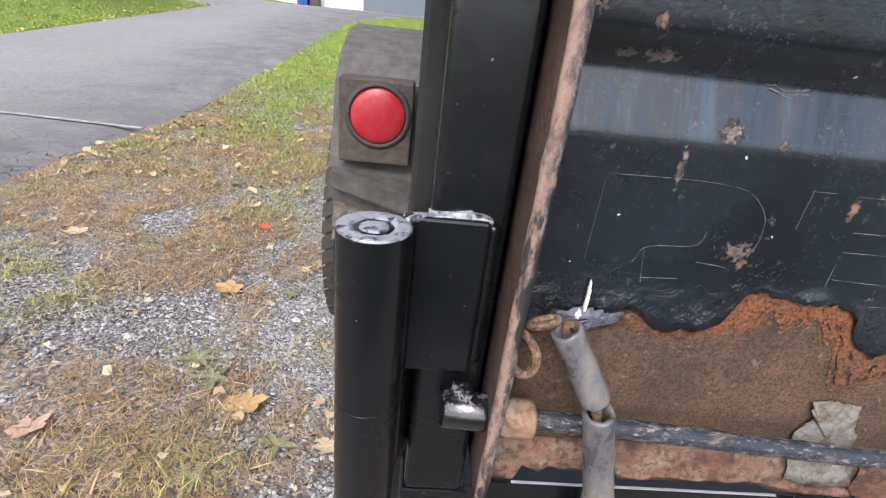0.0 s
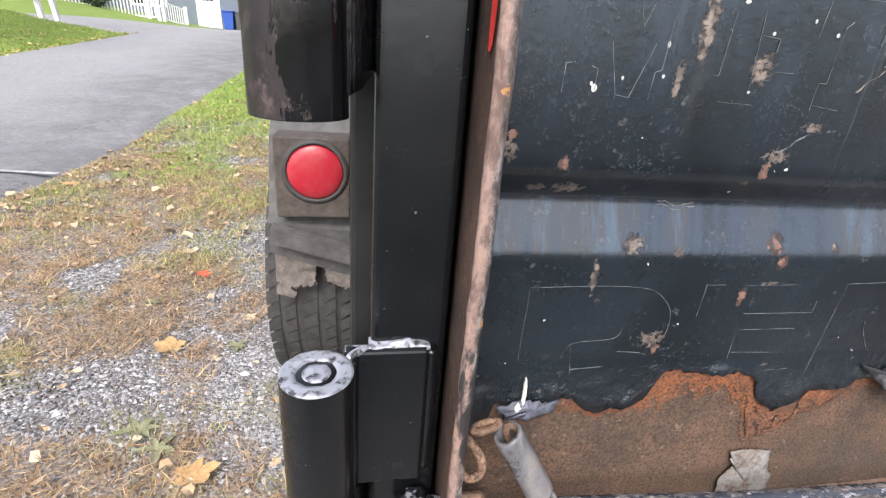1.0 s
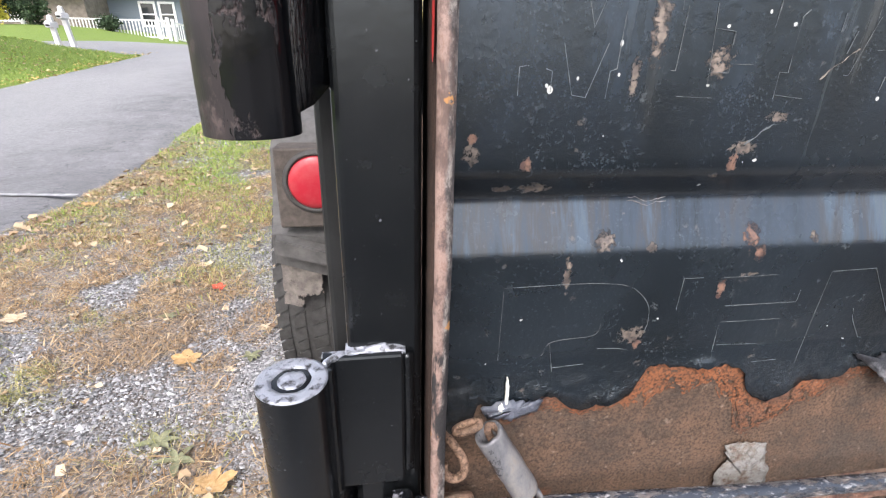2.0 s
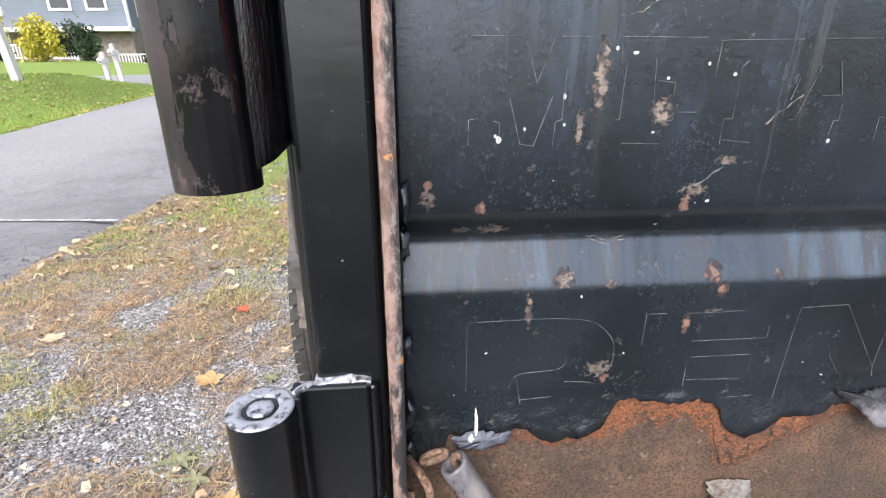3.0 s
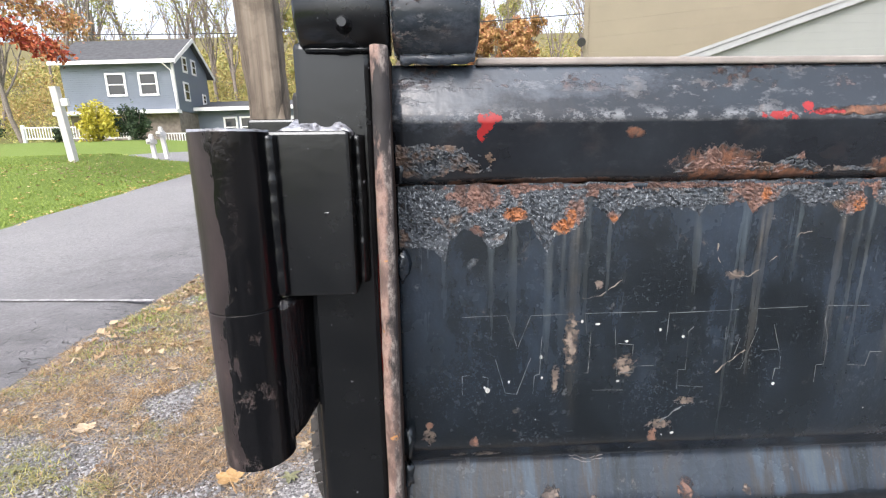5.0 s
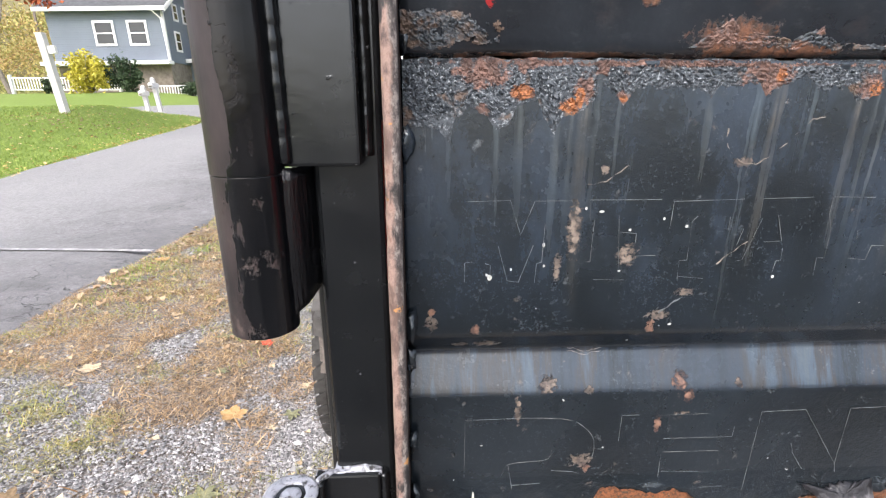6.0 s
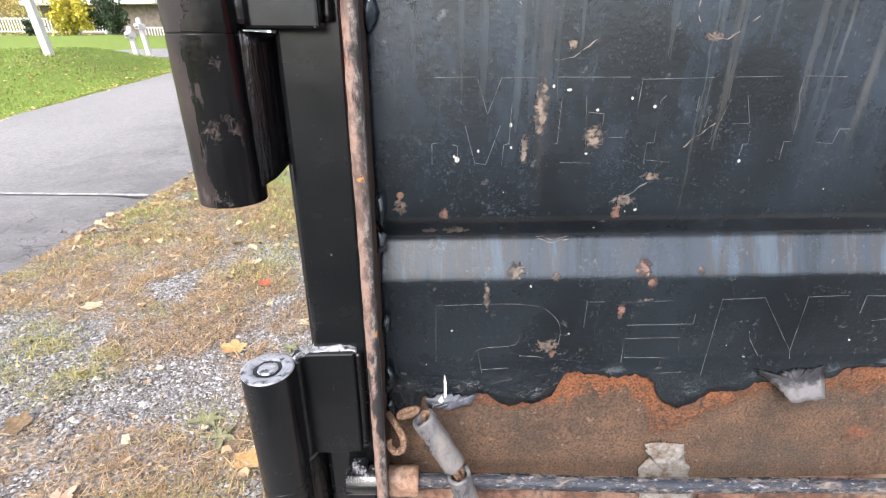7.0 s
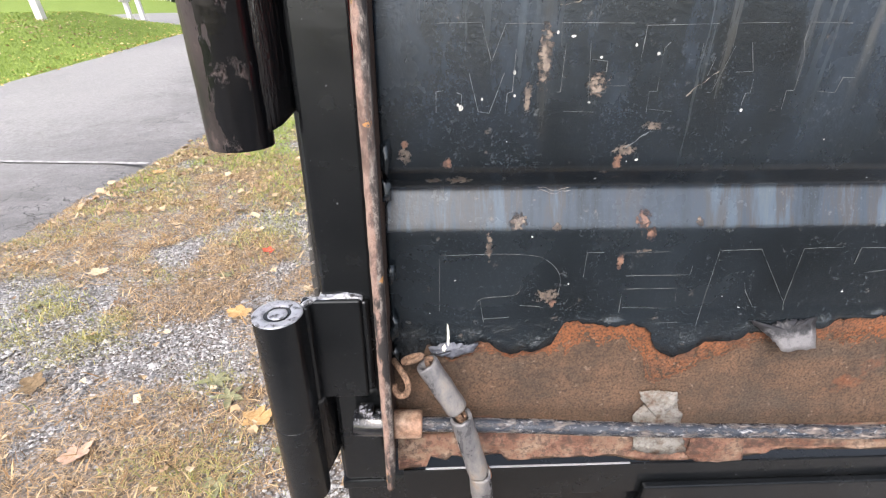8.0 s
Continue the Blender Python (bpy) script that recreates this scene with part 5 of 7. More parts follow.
CURL = plain("curled_blue_grey_paint", (0.105, 0.115, 0.145), 0.35, amount=0.6, scale=70, bump=0.002)
# lower lip paler: the light its curl catches is put into the colour
PEEL = Mat("peeled_paint_lit_lip", (0.10, 0.10, 0.105), 0.3)
PEEL.color(PEEL.mix(PEEL.span(PEEL.math("ADD", PEEL.axis(2), PEEL.span(PEEL.noise(90, 5, 0.7), 0.3, 0.7, -0.008, 0.008)), 0.664, 0.656), (0.016, 0.016, 0.019), (0.15, 0.148, 0.158)))
PEEL.bump(PEEL.noise(140, 4, 0.65), 0.002)
torn_sheet("peeled_flap", [(0.459, 0.672), (0.478, 0.668), (0.494, 0.672), (0.508, 0.671), (0.518, 0.675), (0.516, 0.650), (0.488, 0.648), (0.476, 0.660)], lambda x, z: face_y(z) - 0.002 - max(0.0, 0.672 - z) * 0.55, PEEL, "curled flap of peeling black paint", 3, 0.002)
torn_sheet("peeled_flap", [(0.190, 0.651), (0.206, 0.656), (0.224, 0.653), (0.233, 0.655), (0.228, 0.647), (0.210, 0.642), (0.194, 0.645)], lambda x, z: face_y(z) - 0.0025 - max(0.0, 0.656 - z) * 0.25, CURL, "curled flap of peeling black paint", 8, 0.002)
torn_sheet("scale_flake", [(0.381, 0.595), (0.398, 0.596), (0.417, 0.593), (0.420, 0.577), (0.428, 0.565), (0.430, 0.545), (0.438, 0.523), (0.410, 0.520), (0.384, 0.528), (0.384, 0.548), (0.381, 0.566), (0.389, 0.580)],
           lambda x, z: face_y(z) - 0.003, SCALE_GREY, "grey flake of scaling metal", 5, 0.002)
torn_sheet("scale_flake", [(0.440, 0.546), (0.470, 0.542), (0.492, 0.538), (0.497, 0.512), (0.478, 0.500), (0.452, 0.508), (0.438, 0.520)], lambda x, z: face_y(z) - 0.003, RUST_PALE, "pale rusty flake", 6, 0.002)
sheet("hem_strip", [0.547, 0.540, 0.535, 0.530, 0.525], 0.0012, [(x, z + 0.004) for x, z in HEM], RUST_PALE, 0.002, 0.0014, "pale flaking hem of the sheet", 6.0, 0.0012, 0.0008, 0.35)
side_red = bmesh.new()
for k, (y, z, w, h) in enumerate(((0.3015, 0.910, 0.0135, 0.066), (0.3000, 0.872, 0.008, 0.03))):
    rim = []
    for i in range(20):
        a = 2 * math.pi * i / 20
        f = 1 + 0.35 * noise.noise(Vector((math.cos(a) * 2 + k, math.sin(a) * 2, 5)))
        rim.append(side_red.verts.new((0.1519, y + w * f * math.cos(a) * 0.5, z + h * f * math.sin(a) * 0.5)))
    side_red.faces.new(rim)
part("red_paint_patch", side_red, RED_PAINT, side_plate, "streak of older red paint")

# ---- safety chain in a split hose, hung from the side plate ----
chain = thing("safety_chain", "rusty chain threaded through grey rubber hose sleeves", "chain", LEAN_POSE)


def chain_link(center, along, side, length=0.026, width=0.015, r=0.0028):
    """One welded link, lying in the plane of along and side."""
    c, d, s = Vector(center), Vector(along).normalized(), Vector(side)
    s = (s - d * s.dot(d)).normalized()
    pts = []
    for k in range(28):
        a = 2 * math.pi * k / 28
        ex = math.copysign(abs(math.cos(a)) ** 0.8, math.cos(a)) * length / 2
        pts.append(c + d * ex + s * (math.sin(a) * (width / 2 - r)))
    return part("link", sweep(pts, r, 8, closed=True), CHAIN_MAT, chain, smooth=True)


hook = bend([(0.1615, 0.3235, 0.648), (0.168, 0.310, 0.650), (0.1735, 0.3035, 0.643), (0.1735, 0.3025, 0.634), (0.168, 0.3035, 0.629), (0.163, 0.306, 0.632), (0.1625, 0.308, 0.637)], 8)
part("hook", sweep(hook, 0.0026, 10), CHAIN_MAT, chain, "bent steel hook", True)
chain_link((0.1775, 0.315, 0.6565), (1, -0.15, 0.45), (0.2, 1, 0.1), 0.016, 0.0105, 0.0023)
chain_link((0.196, 0.311, 0.649), (0.55, -0.2, -0.8), (1, 0.2, 0.6), 0.022, 0.0115, 0.0023)
chain_link((0.2145, 0.304, 0.6125), (0.3, -0.05, -0.95), (0.4, 1, 0.1), 0.024, 0.015)
chain_link((0.2375, 0.303, 0.536), (0.25, 0, -0.97), (1, 0.2, 0.2), 0.024, 0.014)


def sleeve(p0, p1, r, seed):
    """A cut length of hose, open at both ends, with worn rims."""
    bm = bmesh.new()
    p0, p1 = Vector(p0), Vector(p1)
    d = p1 - p0
    turn = d.to_track_quat("Z", "Y").to_matrix()
    rings = []
    prof = [(0.0, r * 0.72), (0.0, r * 0.97), (0.03, r)] + [(0.03 + 0.94 * k / 8, r * (1 + 0.03 * math.sin(k * 1.7 + seed))) for k in range(1, 8)] + [(0.97, r), (1.0, r * 0.97), (1.0, r * 0.72), (0.1, r * 0.68)]
    for s, rr in prof:
        ring = []
        for k in range(28):
            a = 2 * math.pi * k / 28
            cut = 0.035 * noise.noise(Vector((math.cos(a) * 1.5, math.sin(a) * 1.5, seed + (0 if s < 0.5 else 5))))
            ring.append(bm.verts.new(p0 + d * (s + (cut if s in (0.0, 1.0) else 0)) + turn @ Vector((rr * math.cos(a), rr * 0.9 * math.sin(a), 0))))
        rings.append(ring)
    for a, b in zip(rings, rings[1:] + rings[:1]):
        for k in range(28):
            bm.faces.new((a[k], a[(k + 1) % 28], b[(k + 1) % 28], b[k]))
    bmesh.ops.recalc_face_normals(bm, faces=bm.faces)
    return part("sleeve", bm, HOSE, chain, "scuffed grey hose sleeve", True)


sleeve((0.1885, 0.309, 0.657), (0.2125, 0.302, 0.6155), 0.0098, 1)
sleeve((0.2155, 0.300, 0.609), (0.2325, 0.300, 0.542), 0.0102, 2)
sleeve((0.2335, 0.300, 0.5405), (0.2420, 0.306, 0.468), 0.0104, 3)

# ---- lamp, mudguard and wheel ----
part("lamp_box", box(-0.051, 0.082, 0.957, 1.02, 0.553, 0.703, 0.004), BOX_BROWN, trailer, "dusty steel tail lamp box")
lamp = part("tail_lamp", lathe((0.0205, 0.965, 0.641), (0.0205, 0.951, 0.641), ((0, 0.060), (0.6, 0.060), (0.9, 0.057), (1.0, 0.0535), (0.98, 0.051), (0.5, 0.0495)), 48), RING, trailer, "round rubber lamp ring", True)
part("lens", lathe((0.0205, 0.958, 0.641), (0.0205, 0.946, 0.641), ((0, 0.0495), (0.3, 0.0495), (0.62, 0.046), (0.85, 0.034), (0.97, 0.016), (1.0, 0.003)), 48), LENS, lamp, "domed red plastic lens", True)


def mudguard():
    """A folded steel guard over the wheel: rear lip, curved top, outer skirt."""
    line = [(0.985, 0.470), (0.975, 0.535), (1.00, 0.545), (1.025, 0.60), (1.035, 0.69), (1.09, 0.735), (1.17, 0.765), (1.30, 0.785), (1.48, 0.780), (1.60, 0.745), (1.68, 0.68), (1.72, 0.60)]
    bm = bmesh.new()
    rows = []
    for y, z in line:
        w = 0.004 * noise.noise(Vector((y * 9, z * 9, 0)))
        rows.append([bm.verts.new((x, y + (0.03 * (x + 0.07) if y < 1.0 else 0), z - (0.36 * (x + 0.075) if z < 0.5 else (0.10 * (x + 0.075) if y < 0.99 else 0)) - (0.05 if k == 0 and y > 1.03 else 0) + w)) for k, x in enumerate((-0.074, -0.070, -0.058, 0.0, 0.06, 0.110))])
    for a, b in zip(rows, rows[1:]):
        for k in range(5):
            bm.faces.new((a[k], a[k + 1], b[k + 1], b[k]))
    ob = part("mudguard", bm, MUDDY, trailer, "dusty grey steel mudguard")
    so = ob.modifiers.new("thickness", "SOLIDIFY")
    so.thickness = 0.004
    return ob


mudguard()
lip = bmesh.new()
v = [lip.verts.new(p) for x, z in ((-0.064, 0.533), (0.090, 0.487)) for p in ((x, 0.948, z), (x, 0.975, z + 0.006), (x, 0.975, z - 0.034), (x, 0.952, z - 0.034))]
for f in ((0, 1, 2, 3), (7, 6, 5, 4), (0, 4, 5, 1), (1, 5, 6, 2), (2, 6, 7, 3), (3, 7, 4, 0)):
    lip.faces.new([v[i] for i in f])
bmesh.ops.recalc_face_normals(lip, faces=lip.faces)
bmesh.ops.bevel(lip, geom=lip.edges[:], offset=0.003, segments=2, affect="EDGES")
part("guard_lip", lip, MUDDY, trailer, "dusty folded lip of the mudguard")


def undercoat():
    bm = bmesh.new()
    n, m, rows = 70, 36, []
    for k in range(m):
        row = []
        for i in range(n):
            x = -0.066 + 0.15 * i / (n - 1)
            top = 0.492 - 0.27 * (x + 0.066)
            row.append(bm.verts.new((x, 0.990 + 0.006 * noise.noise(Vector((x * 40, k * 0.15, 1))) - 0.012 * (k / m) ** 2, top - 0.115 * k / m + 0.0015 * noise.noise(Vector((x * 200, k * 0.4, 3))))))
        rows.append(row)
    for k in range(m - 1):
        for i in range(n - 1):
            x = -0.066 + 0.15 * i / (n - 1)
            keep = 0.62 - k / m * 1.05 + 0.55 * noise.noise(Vector((x * 26, k * 0.07, 9))) + 0.22 * noise.noise(Vector((x * 90, k * 0.3, 4)))
            keep += 0.25 * math.exp(-((x + 0.035) / 0.022) ** 2)
            if keep > 0:
                bm.faces.new((rows[k][i], rows[k + 1][i], rows[k + 1][i + 1], rows[k][i + 1]))
    bmesh.ops.delete(bm, geom=[v for v in bm.verts if not v.link_faces], context="VERTS")
    ob = part("undercoat", bm, GREY_FLAP, trailer, "crumbling grey undercoat hanging from the mudguard")
    so = ob.modifiers.new("thickness", "SOLIDIFY")
    so.thickness = 0.005


undercoat()


def wheel():
    """Tyre with block tread over a steel rim; the axle runs across."""
    cy, cz, R, x0, x1 = 1.345, 0.325, 0.325, -0.106, 0.094
    prof = []
    for u, r in ((0.0, 0.20), (0.02, 0.24), (0.03, 0.28), (0.07, 0.305), (0.13, 0.3175), (0.3, 0.321), (0.5, 0.322), (0.7, 0.321), (0.87, 0.3175), (0.93, 0.305), (0.97, 0.28), (0.98, 0.24), (1.0, 0.20)):
        prof.append((u, r))
    tyre = part("tyre", lathe((x0, cy, cz), (x1, cy, cz), prof, 72), RUBBER, trailer, "worn dusty black rubber tyre", True)
    part("rim", lathe((x0 + 0.02, cy, cz), (x1 - 0.02, cy, cz), ((0, 0.06), (0.02, 0.19), (0.1, 0.205), (0.9, 0.205), (1, 0.19)), 40), MUDDY, trailer, "grey steel wheel rim", True)
    verts, faces = [], []
    rows = ((-0.084, 0.026), (-0.048, 0.024), (-0.006, 0.032), (0.036, 0.024), (0.072, 0.026))
    n = 54
    for c, wide in rows:
        for k in range(n):
            a0 = 2 * math.pi * (k + 0.06 + (0.3 if abs(c) < 0.04 else 0)) / n
            a1 = a0 + 2 * math.pi * 0.80 / n
            skew = 0.35 * 2 * math.pi / n
            base = len(verts)
            for rr in (0.318, 0.3255 if abs(c) < 0.06 else 0.3215):
                for x, s in ((c - wide / 2, 0), (c + wide / 2, skew)):
                    for a in (a0 + s, a1 + s):
                        verts.append((x, cy - rr * math.cos(a), cz + rr * math.sin(a)))
            faces += [(base + 4, base + 5, base + 7, base + 6), (base, base + 4, base + 6, base + 2), (base + 1, base + 3, base + 7, base + 5), (base, base + 1, base + 5, base + 4), (base + 2, base + 6, base + 7, base + 3)]
    tagged(raw("tread", verts, faces, RUBBER, tyre), "worn block tread")
    part("axle", sweep([(x1 - 0.03, cy, cz), (1.55, cy, cz)], 0.035, 14), MUDDY, trailer)
    return tyre


wheel()
part("frame_rail", box(0.118, 0.17, 0.41, 3.4, 0.37, 0.439, 0.004), BLACK, trailer)
part("tongue_leg", box(0.70, 0.80, 3.2, 3.3, 0.0, 0.44, 0.004), BLACK, trailer)
part("far_wheel", lathe((1.62, 1.345, 0.325), (1.81, 1.345, 0.325), ((0, 0.20), (0.05, 0.30), (0.15, 0.32), (0.85, 0.32), (0.95, 0.30), (1, 0.20)), 40), RUBBER, trailer)
part("stake_pocket", box(-0.012, 0.111, 0.585, 0.645, 0.965, 1.030, 0.003), BLACK, trailer)


def stake():
    """A split, weathered timber stake standing in its pocket."""
    bm = bmesh.new()
    rows = []
    for k in range(40):
        z = 1.031 + 0.75 * k / 39
        c = 0.014 - 0.02 * (z - 1.03)
        row = []
        for i in range(16):
            a = 2 * math.pi * (i + 0.5) / 16
            q = 0.0205 / max(abs(math.cos(a)), abs(math.sin(a))) * 0.98
            q = min(q, 0.0265)
            f = 1 + 0.06 * noise.noise(Vector((i * 1.3, z * 3, 0))) - (0.10 if i == 11 else 0)
            if k < 5:
                f *= 1 - 0.10 * abs(noise.noise(Vector((i * 1.9, k * 1.1, 4)))) * (5 - k)
            row.append(bm.verts.new((c + q * f * math.cos(a), 0.615 + q * f * math.sin(a), z)))
        rows.append(row)
    for a, b in zip(rows, rows[1:]):
        for i in range(16):
            bm.faces.new((a[i], a[(i + 1) % 16], b[(i + 1) % 16], b[i]))
    bm.faces.new(list(reversed(rows[0]))), bm.faces.new(rows[-1])
    ob = link("timber_stake", bm, WOOD)
    tagged(ob, "weathered grey timber stake in the trailer's pocket", "stake")


stake()


# ---- ground cover ----
STONE = island_mix("mixed_gravel", (0.13, 0.13, 0.136), (0.245, 0.245, 0.25), (0.42, 0.418, 0.42), 0.95)
# darker copy of the dead grass, the clumps' shadow put into the colour
CLUMP = island_mix("shaded_dead_grass", (0.085, 0.055, 0.03), (0.24, 0.155, 0.085), (0.40, 0.28, 0.16), 0.9)
STRAW = island_mix("dead_grass", (0.19, 0.115, 0.06), (0.39, 0.265, 0.145), (0.55, 0.43, 0.27), 0.9)
MIXED_GRASS = island_mix("yellowing_grass", (0.15, 0.20, 0.05), (0.34, 0.34, 0.11), (0.50, 0.42, 0.20), 0.8)
TUFT_GRASS = island_mix("dry_green_tufts", (0.14, 0.16, 0.05), (0.29, 0.28, 0.10), (0.43, 0.35, 0.18), 0.8)
LAWN = island_mix("green_lawn", (0.155, 0.235, 0.04), (0.25, 0.35, 0.07), (0.345, 0.415, 0.11), 0.7)
LITTER = island_mix("leaf_litter", (0.15, 0.095, 0.06), (0.36, 0.26, 0.16), (0.48, 0.39, 0.27), 0.85)
YELLOW_LITTER = island_mix("yellow_leaf_litter", (0.42, 0.26, 0.10), (0.55, 0.42, 0.16), (0.62, 0.50, 0.30), 0.85)


def straw_mask(x, y):
    """Where dead grass has grown over the gravel: 0 bare, 1 matted."""
    v = noise.noise(Vector((x * 1.2 + 0.7 * y, y * 1.5 - 0.3 * x, 2.0))) + 0.55 * noise.noise(Vector((x * 4.1, y * 4.1, 7.0))) + 0.35 * noise.noise(Vector((x * 11, y * 11, 9.0)))
    for cx, cy, r, k in ((-1.05, 1.22, 0.30, -0.5), (-0.55, 1.08, 0.22, -0.55), (-0.20, 1.20, 0.22, -0.4), (-0.85, 1.80, 0.16, -0.4), (-0.45, 1.55, 0.16, -0.35), (-0.10, 1.9, 0.3, -0.3),
                         (-0.42, 0.72, 0.20, 0.12), (-0.80, 0.72, 0.14, -0.3), (-0.20, 0.62, 0.12, -0.25), (-0.95, 0.85, 0.2, 0.15), (-0.70, 1.55, 0.25, 0.45), (-1.0, 2.2, 0.4, 0.4), (-1.45, 1.9, 0.25, 0.35)):
        v += k * math.exp(-((x - cx) ** 2 + (y - cy) ** 2) / (r * r))
    return smooth(0.68 + 2.1 * v + 0.25 * smooth((y - 1.5) / 1.0))


def in_lot(x, y):
    return x > road_right(y) + 0.02


def stones(name, n, x0, x1, y0, y1, s0, s1, seed, label):
    """Loose angular gravel, each stone a squashed, jittered octahedron."""
    rng = np.random.RandomState(seed)
    verts, faces = [], []
    base = ((1, 0, 0), (0, 1, 0), (-1, 0, 0), (0, -1, 0), (0, 0, 1), (0, 0, -0.6))
    tri = ((0, 1, 4), (1, 2, 4), (2, 3, 4), (3, 0, 4), (1, 0, 5), (2, 1, 5), (3, 2, 5), (0, 3, 5))
    made = 0
    while made < n:
        x, y = rng.uniform(x0, x1), rng.uniform(y0, y1)
        made += 1
        if not in_lot(x, y) or straw_mask(x, y) > rng.uniform(0.3, 1.05):
            continue
        s = s0 + (s1 - s0) * rng.rand() ** 3
        a, c = rng.uniform(0, 6.283), []
        fx, fy, fz = s * rng.uniform(0.7, 1.2), s * rng.uniform(0.6, 1.0), s * rng.uniform(0.35, 0.7)
        k = len(verts)
        z = height(x, y) + fz * 0.25 + 0.004
        for bx, by, bz in base:
            jx, jy, jz = rng.uniform(-0.35, 0.35, 3)
            px, py = (bx + jx) * fx, (by + jy) * fy
            verts.append((x + px * math.cos(a) - py * math.sin(a), y + px * math.sin(a) + py * math.cos(a), z + (bz + jz * 0.6) * fz))
        faces += [(k + t[0], k + t[1], k + t[2]) for t in tri]
    tagged(raw(name, verts, faces, STONE), label, "gravel", kind="stuff")


def blades(name, n, spot, length, width, upright, mat, seed, label, category="grass"):
    """Grass blades, each a bent strip of two pieces; spot draws a place or None."""
    rng = np.random.RandomState(seed)
    verts, faces = [], []
    for _ in range(n):
        p = spot(rng)
        if p is None:
            continue
        x, y = p
        a = rng.uniform(0, 6.283)
        ln, w = length * rng.uniform(0.5, 1.3), width * rng.uniform(0.6, 1.3)
        up = upright * rng.uniform(0.3, 1.4)
        dx, dy = math.cos(a), math.sin(a)
        z = height(x, y) + 0.006 + rng.uniform(0, 0.008)
        k = len(verts)
        for t, ww in ((0.0, 1.0), (0.55, 0.85), (1.0, 0.15)):
            r = ln * t * (1 - 0.5 * min(1, up))
            h = ln * min(1.0, up) * (t - 0.35 * t * t) * 1.2
            for s in (-1, 1):
                verts.append((x + dx * r - dy * w * ww * s / 2, y + dy * r + dx * w * ww * s / 2, z + h))
        faces += [(k, k + 1, k + 3, k + 2), (k + 2, k + 3, k + 5, k + 4)]
    tagged(raw(name, verts, faces, mat), label, category, kind="stuff")


def straw_spot(rng):
    x, y = rng.uniform(-2.0, 0.25), 0.3 + 4.2 * rng.rand() ** 1.35
    return (x, y) if in_lot(x, y) and straw_mask(x, y) > rng.uniform(0.25, 1.3) else None


def mixed_spot(rng):
    x, y = rng.uniform(-2.0, 0.6), rng.uniform(0.4, 6.0)
    clump = noise.noise(Vector((x * 2.6, y * 2.6, 20))) + 0.7 * noise.noise(Vector((x * 7, y * 7, 21)))
    want = smooth((y - 1.4) / 1.6) * smooth(0.5 + 2.6 * clump) + (0.5 if clump > 0.36 else 0.0)
    return (x, y) if in_lot(x, y) and rng.rand() < want else None


def verge_spot(rng):
    x, y = rng.uniform(-2.0, 3.0), rng.uniform(3.8, 14.0)
    return (x, y) if in_lot(x, y) and rng.rand() < smooth((y - 3.6) / 2.0) else None


def lawn_spot(rng):
    x, y = -5.3 - 6.5 * rng.rand() ** 1.3, rng.uniform(2.0, 13.4)
    return (x, y) if x < road_left(y) + 0.04 else None


stones("gravel", 120000, -2.0, 0.3, 0.3, 2.6, 0.0024, 0.0085, 1, "loose grey crushed stone gravel")
stones("gravel", 10000, -2.0, 0.5, 2.5, 5.2, 0.006, 0.015, 2, "loose grey crushed stone gravel")
stones("gravel", 16000, -1.9, 4.5, -0.2, 5.0, 0.006, 0.014, 7, "loose grey crushed stone gravel")
blades("dead_grass", 235000, straw_spot, 0.026, 0.0011, 0.3, STRAW, 3, "matted dry brown grass over the gravel")
def outer_spot(rng):
    x, y = rng.uniform(-1.9, 4.5), rng.uniform(-0.2, 5.0)
    return (x, y) if in_lot(x, y) and straw_mask(x, y) > rng.uniform(0.3, 1.0) else None


def far_straw_spot(rng):
    x, y = rng.uniform(-2.0, 0.6), rng.uniform(1.7, 4.8)
    tuft = noise.noise(Vector((x * 9, y * 6, 31)))
    return (x, y) if in_lot(x, y) and tuft > 0.05 and straw_mask(x, y) > rng.uniform(0.2, 1.0) else None


blades("dead_grass", 95000, far_straw_spot, 0.036, 0.0026, 0.4, STRAW, 12, "matted dry brown grass over the gravel")
def clump_spot(rng):
    """Small standing clumps of dead grass inside the matted patches."""
    x, y = rng.uniform(-2.0, 0.3), 0.4 + 3.6 * rng.rand() ** 1.2
    knot = noise.noise(Vector((x * 15, y * 15, 41))) + 0.5 * noise.noise(Vector((x * 34, y * 34, 43)))
    return (x, y) if in_lot(x, y) and knot > 0.16 and straw_mask(x, y) > rng.uniform(0.25, 1.1) else None


blades("dead_grass", 115000, clump_spot, 0.030, 0.0016, 0.8, CLUMP, 15, "small standing clumps of brown dead grass")
blades("dead_grass", 40000, outer_spot, 0.05, 0.0035, 0.3, STRAW, 9, "matted dry brown grass over the gravel")
blades("yellow_grass", 100000, mixed_spot, 0.030, 0.0026, 0.7, MIXED_GRASS, 4, "thin yellow green grass on the lot's edge")
blades("verge_grass", 42000, verge_spot, 0.06, 0.007, 0.8, LAWN, 5, "green grass verge beside the lane")
def near_verge_spot(rng):
    """Green patches where the lot's dead grass gives way to the verge."""
    x, y = rng.uniform(-1.8, 0.8), rng.uniform(2.1, 5.0)
    patch = noise.noise(Vector((x * 2.2, y * 1.6, 51))) + 0.6 * noise.noise(Vector((x * 6, y * 5, 53)))
    want = smooth((y - 2.0) / 1.8) * smooth(0.45 + 2.2 * patch + 0.35 * (x + 0.6))
    return (x, y) if in_lot(x, y) and rng.rand() < want else None


blades("verge_grass", 52000, near_verge_spot, 0.034, 0.0034, 0.8, LAWN, 16, "patches of green grass at the lot's far edge")
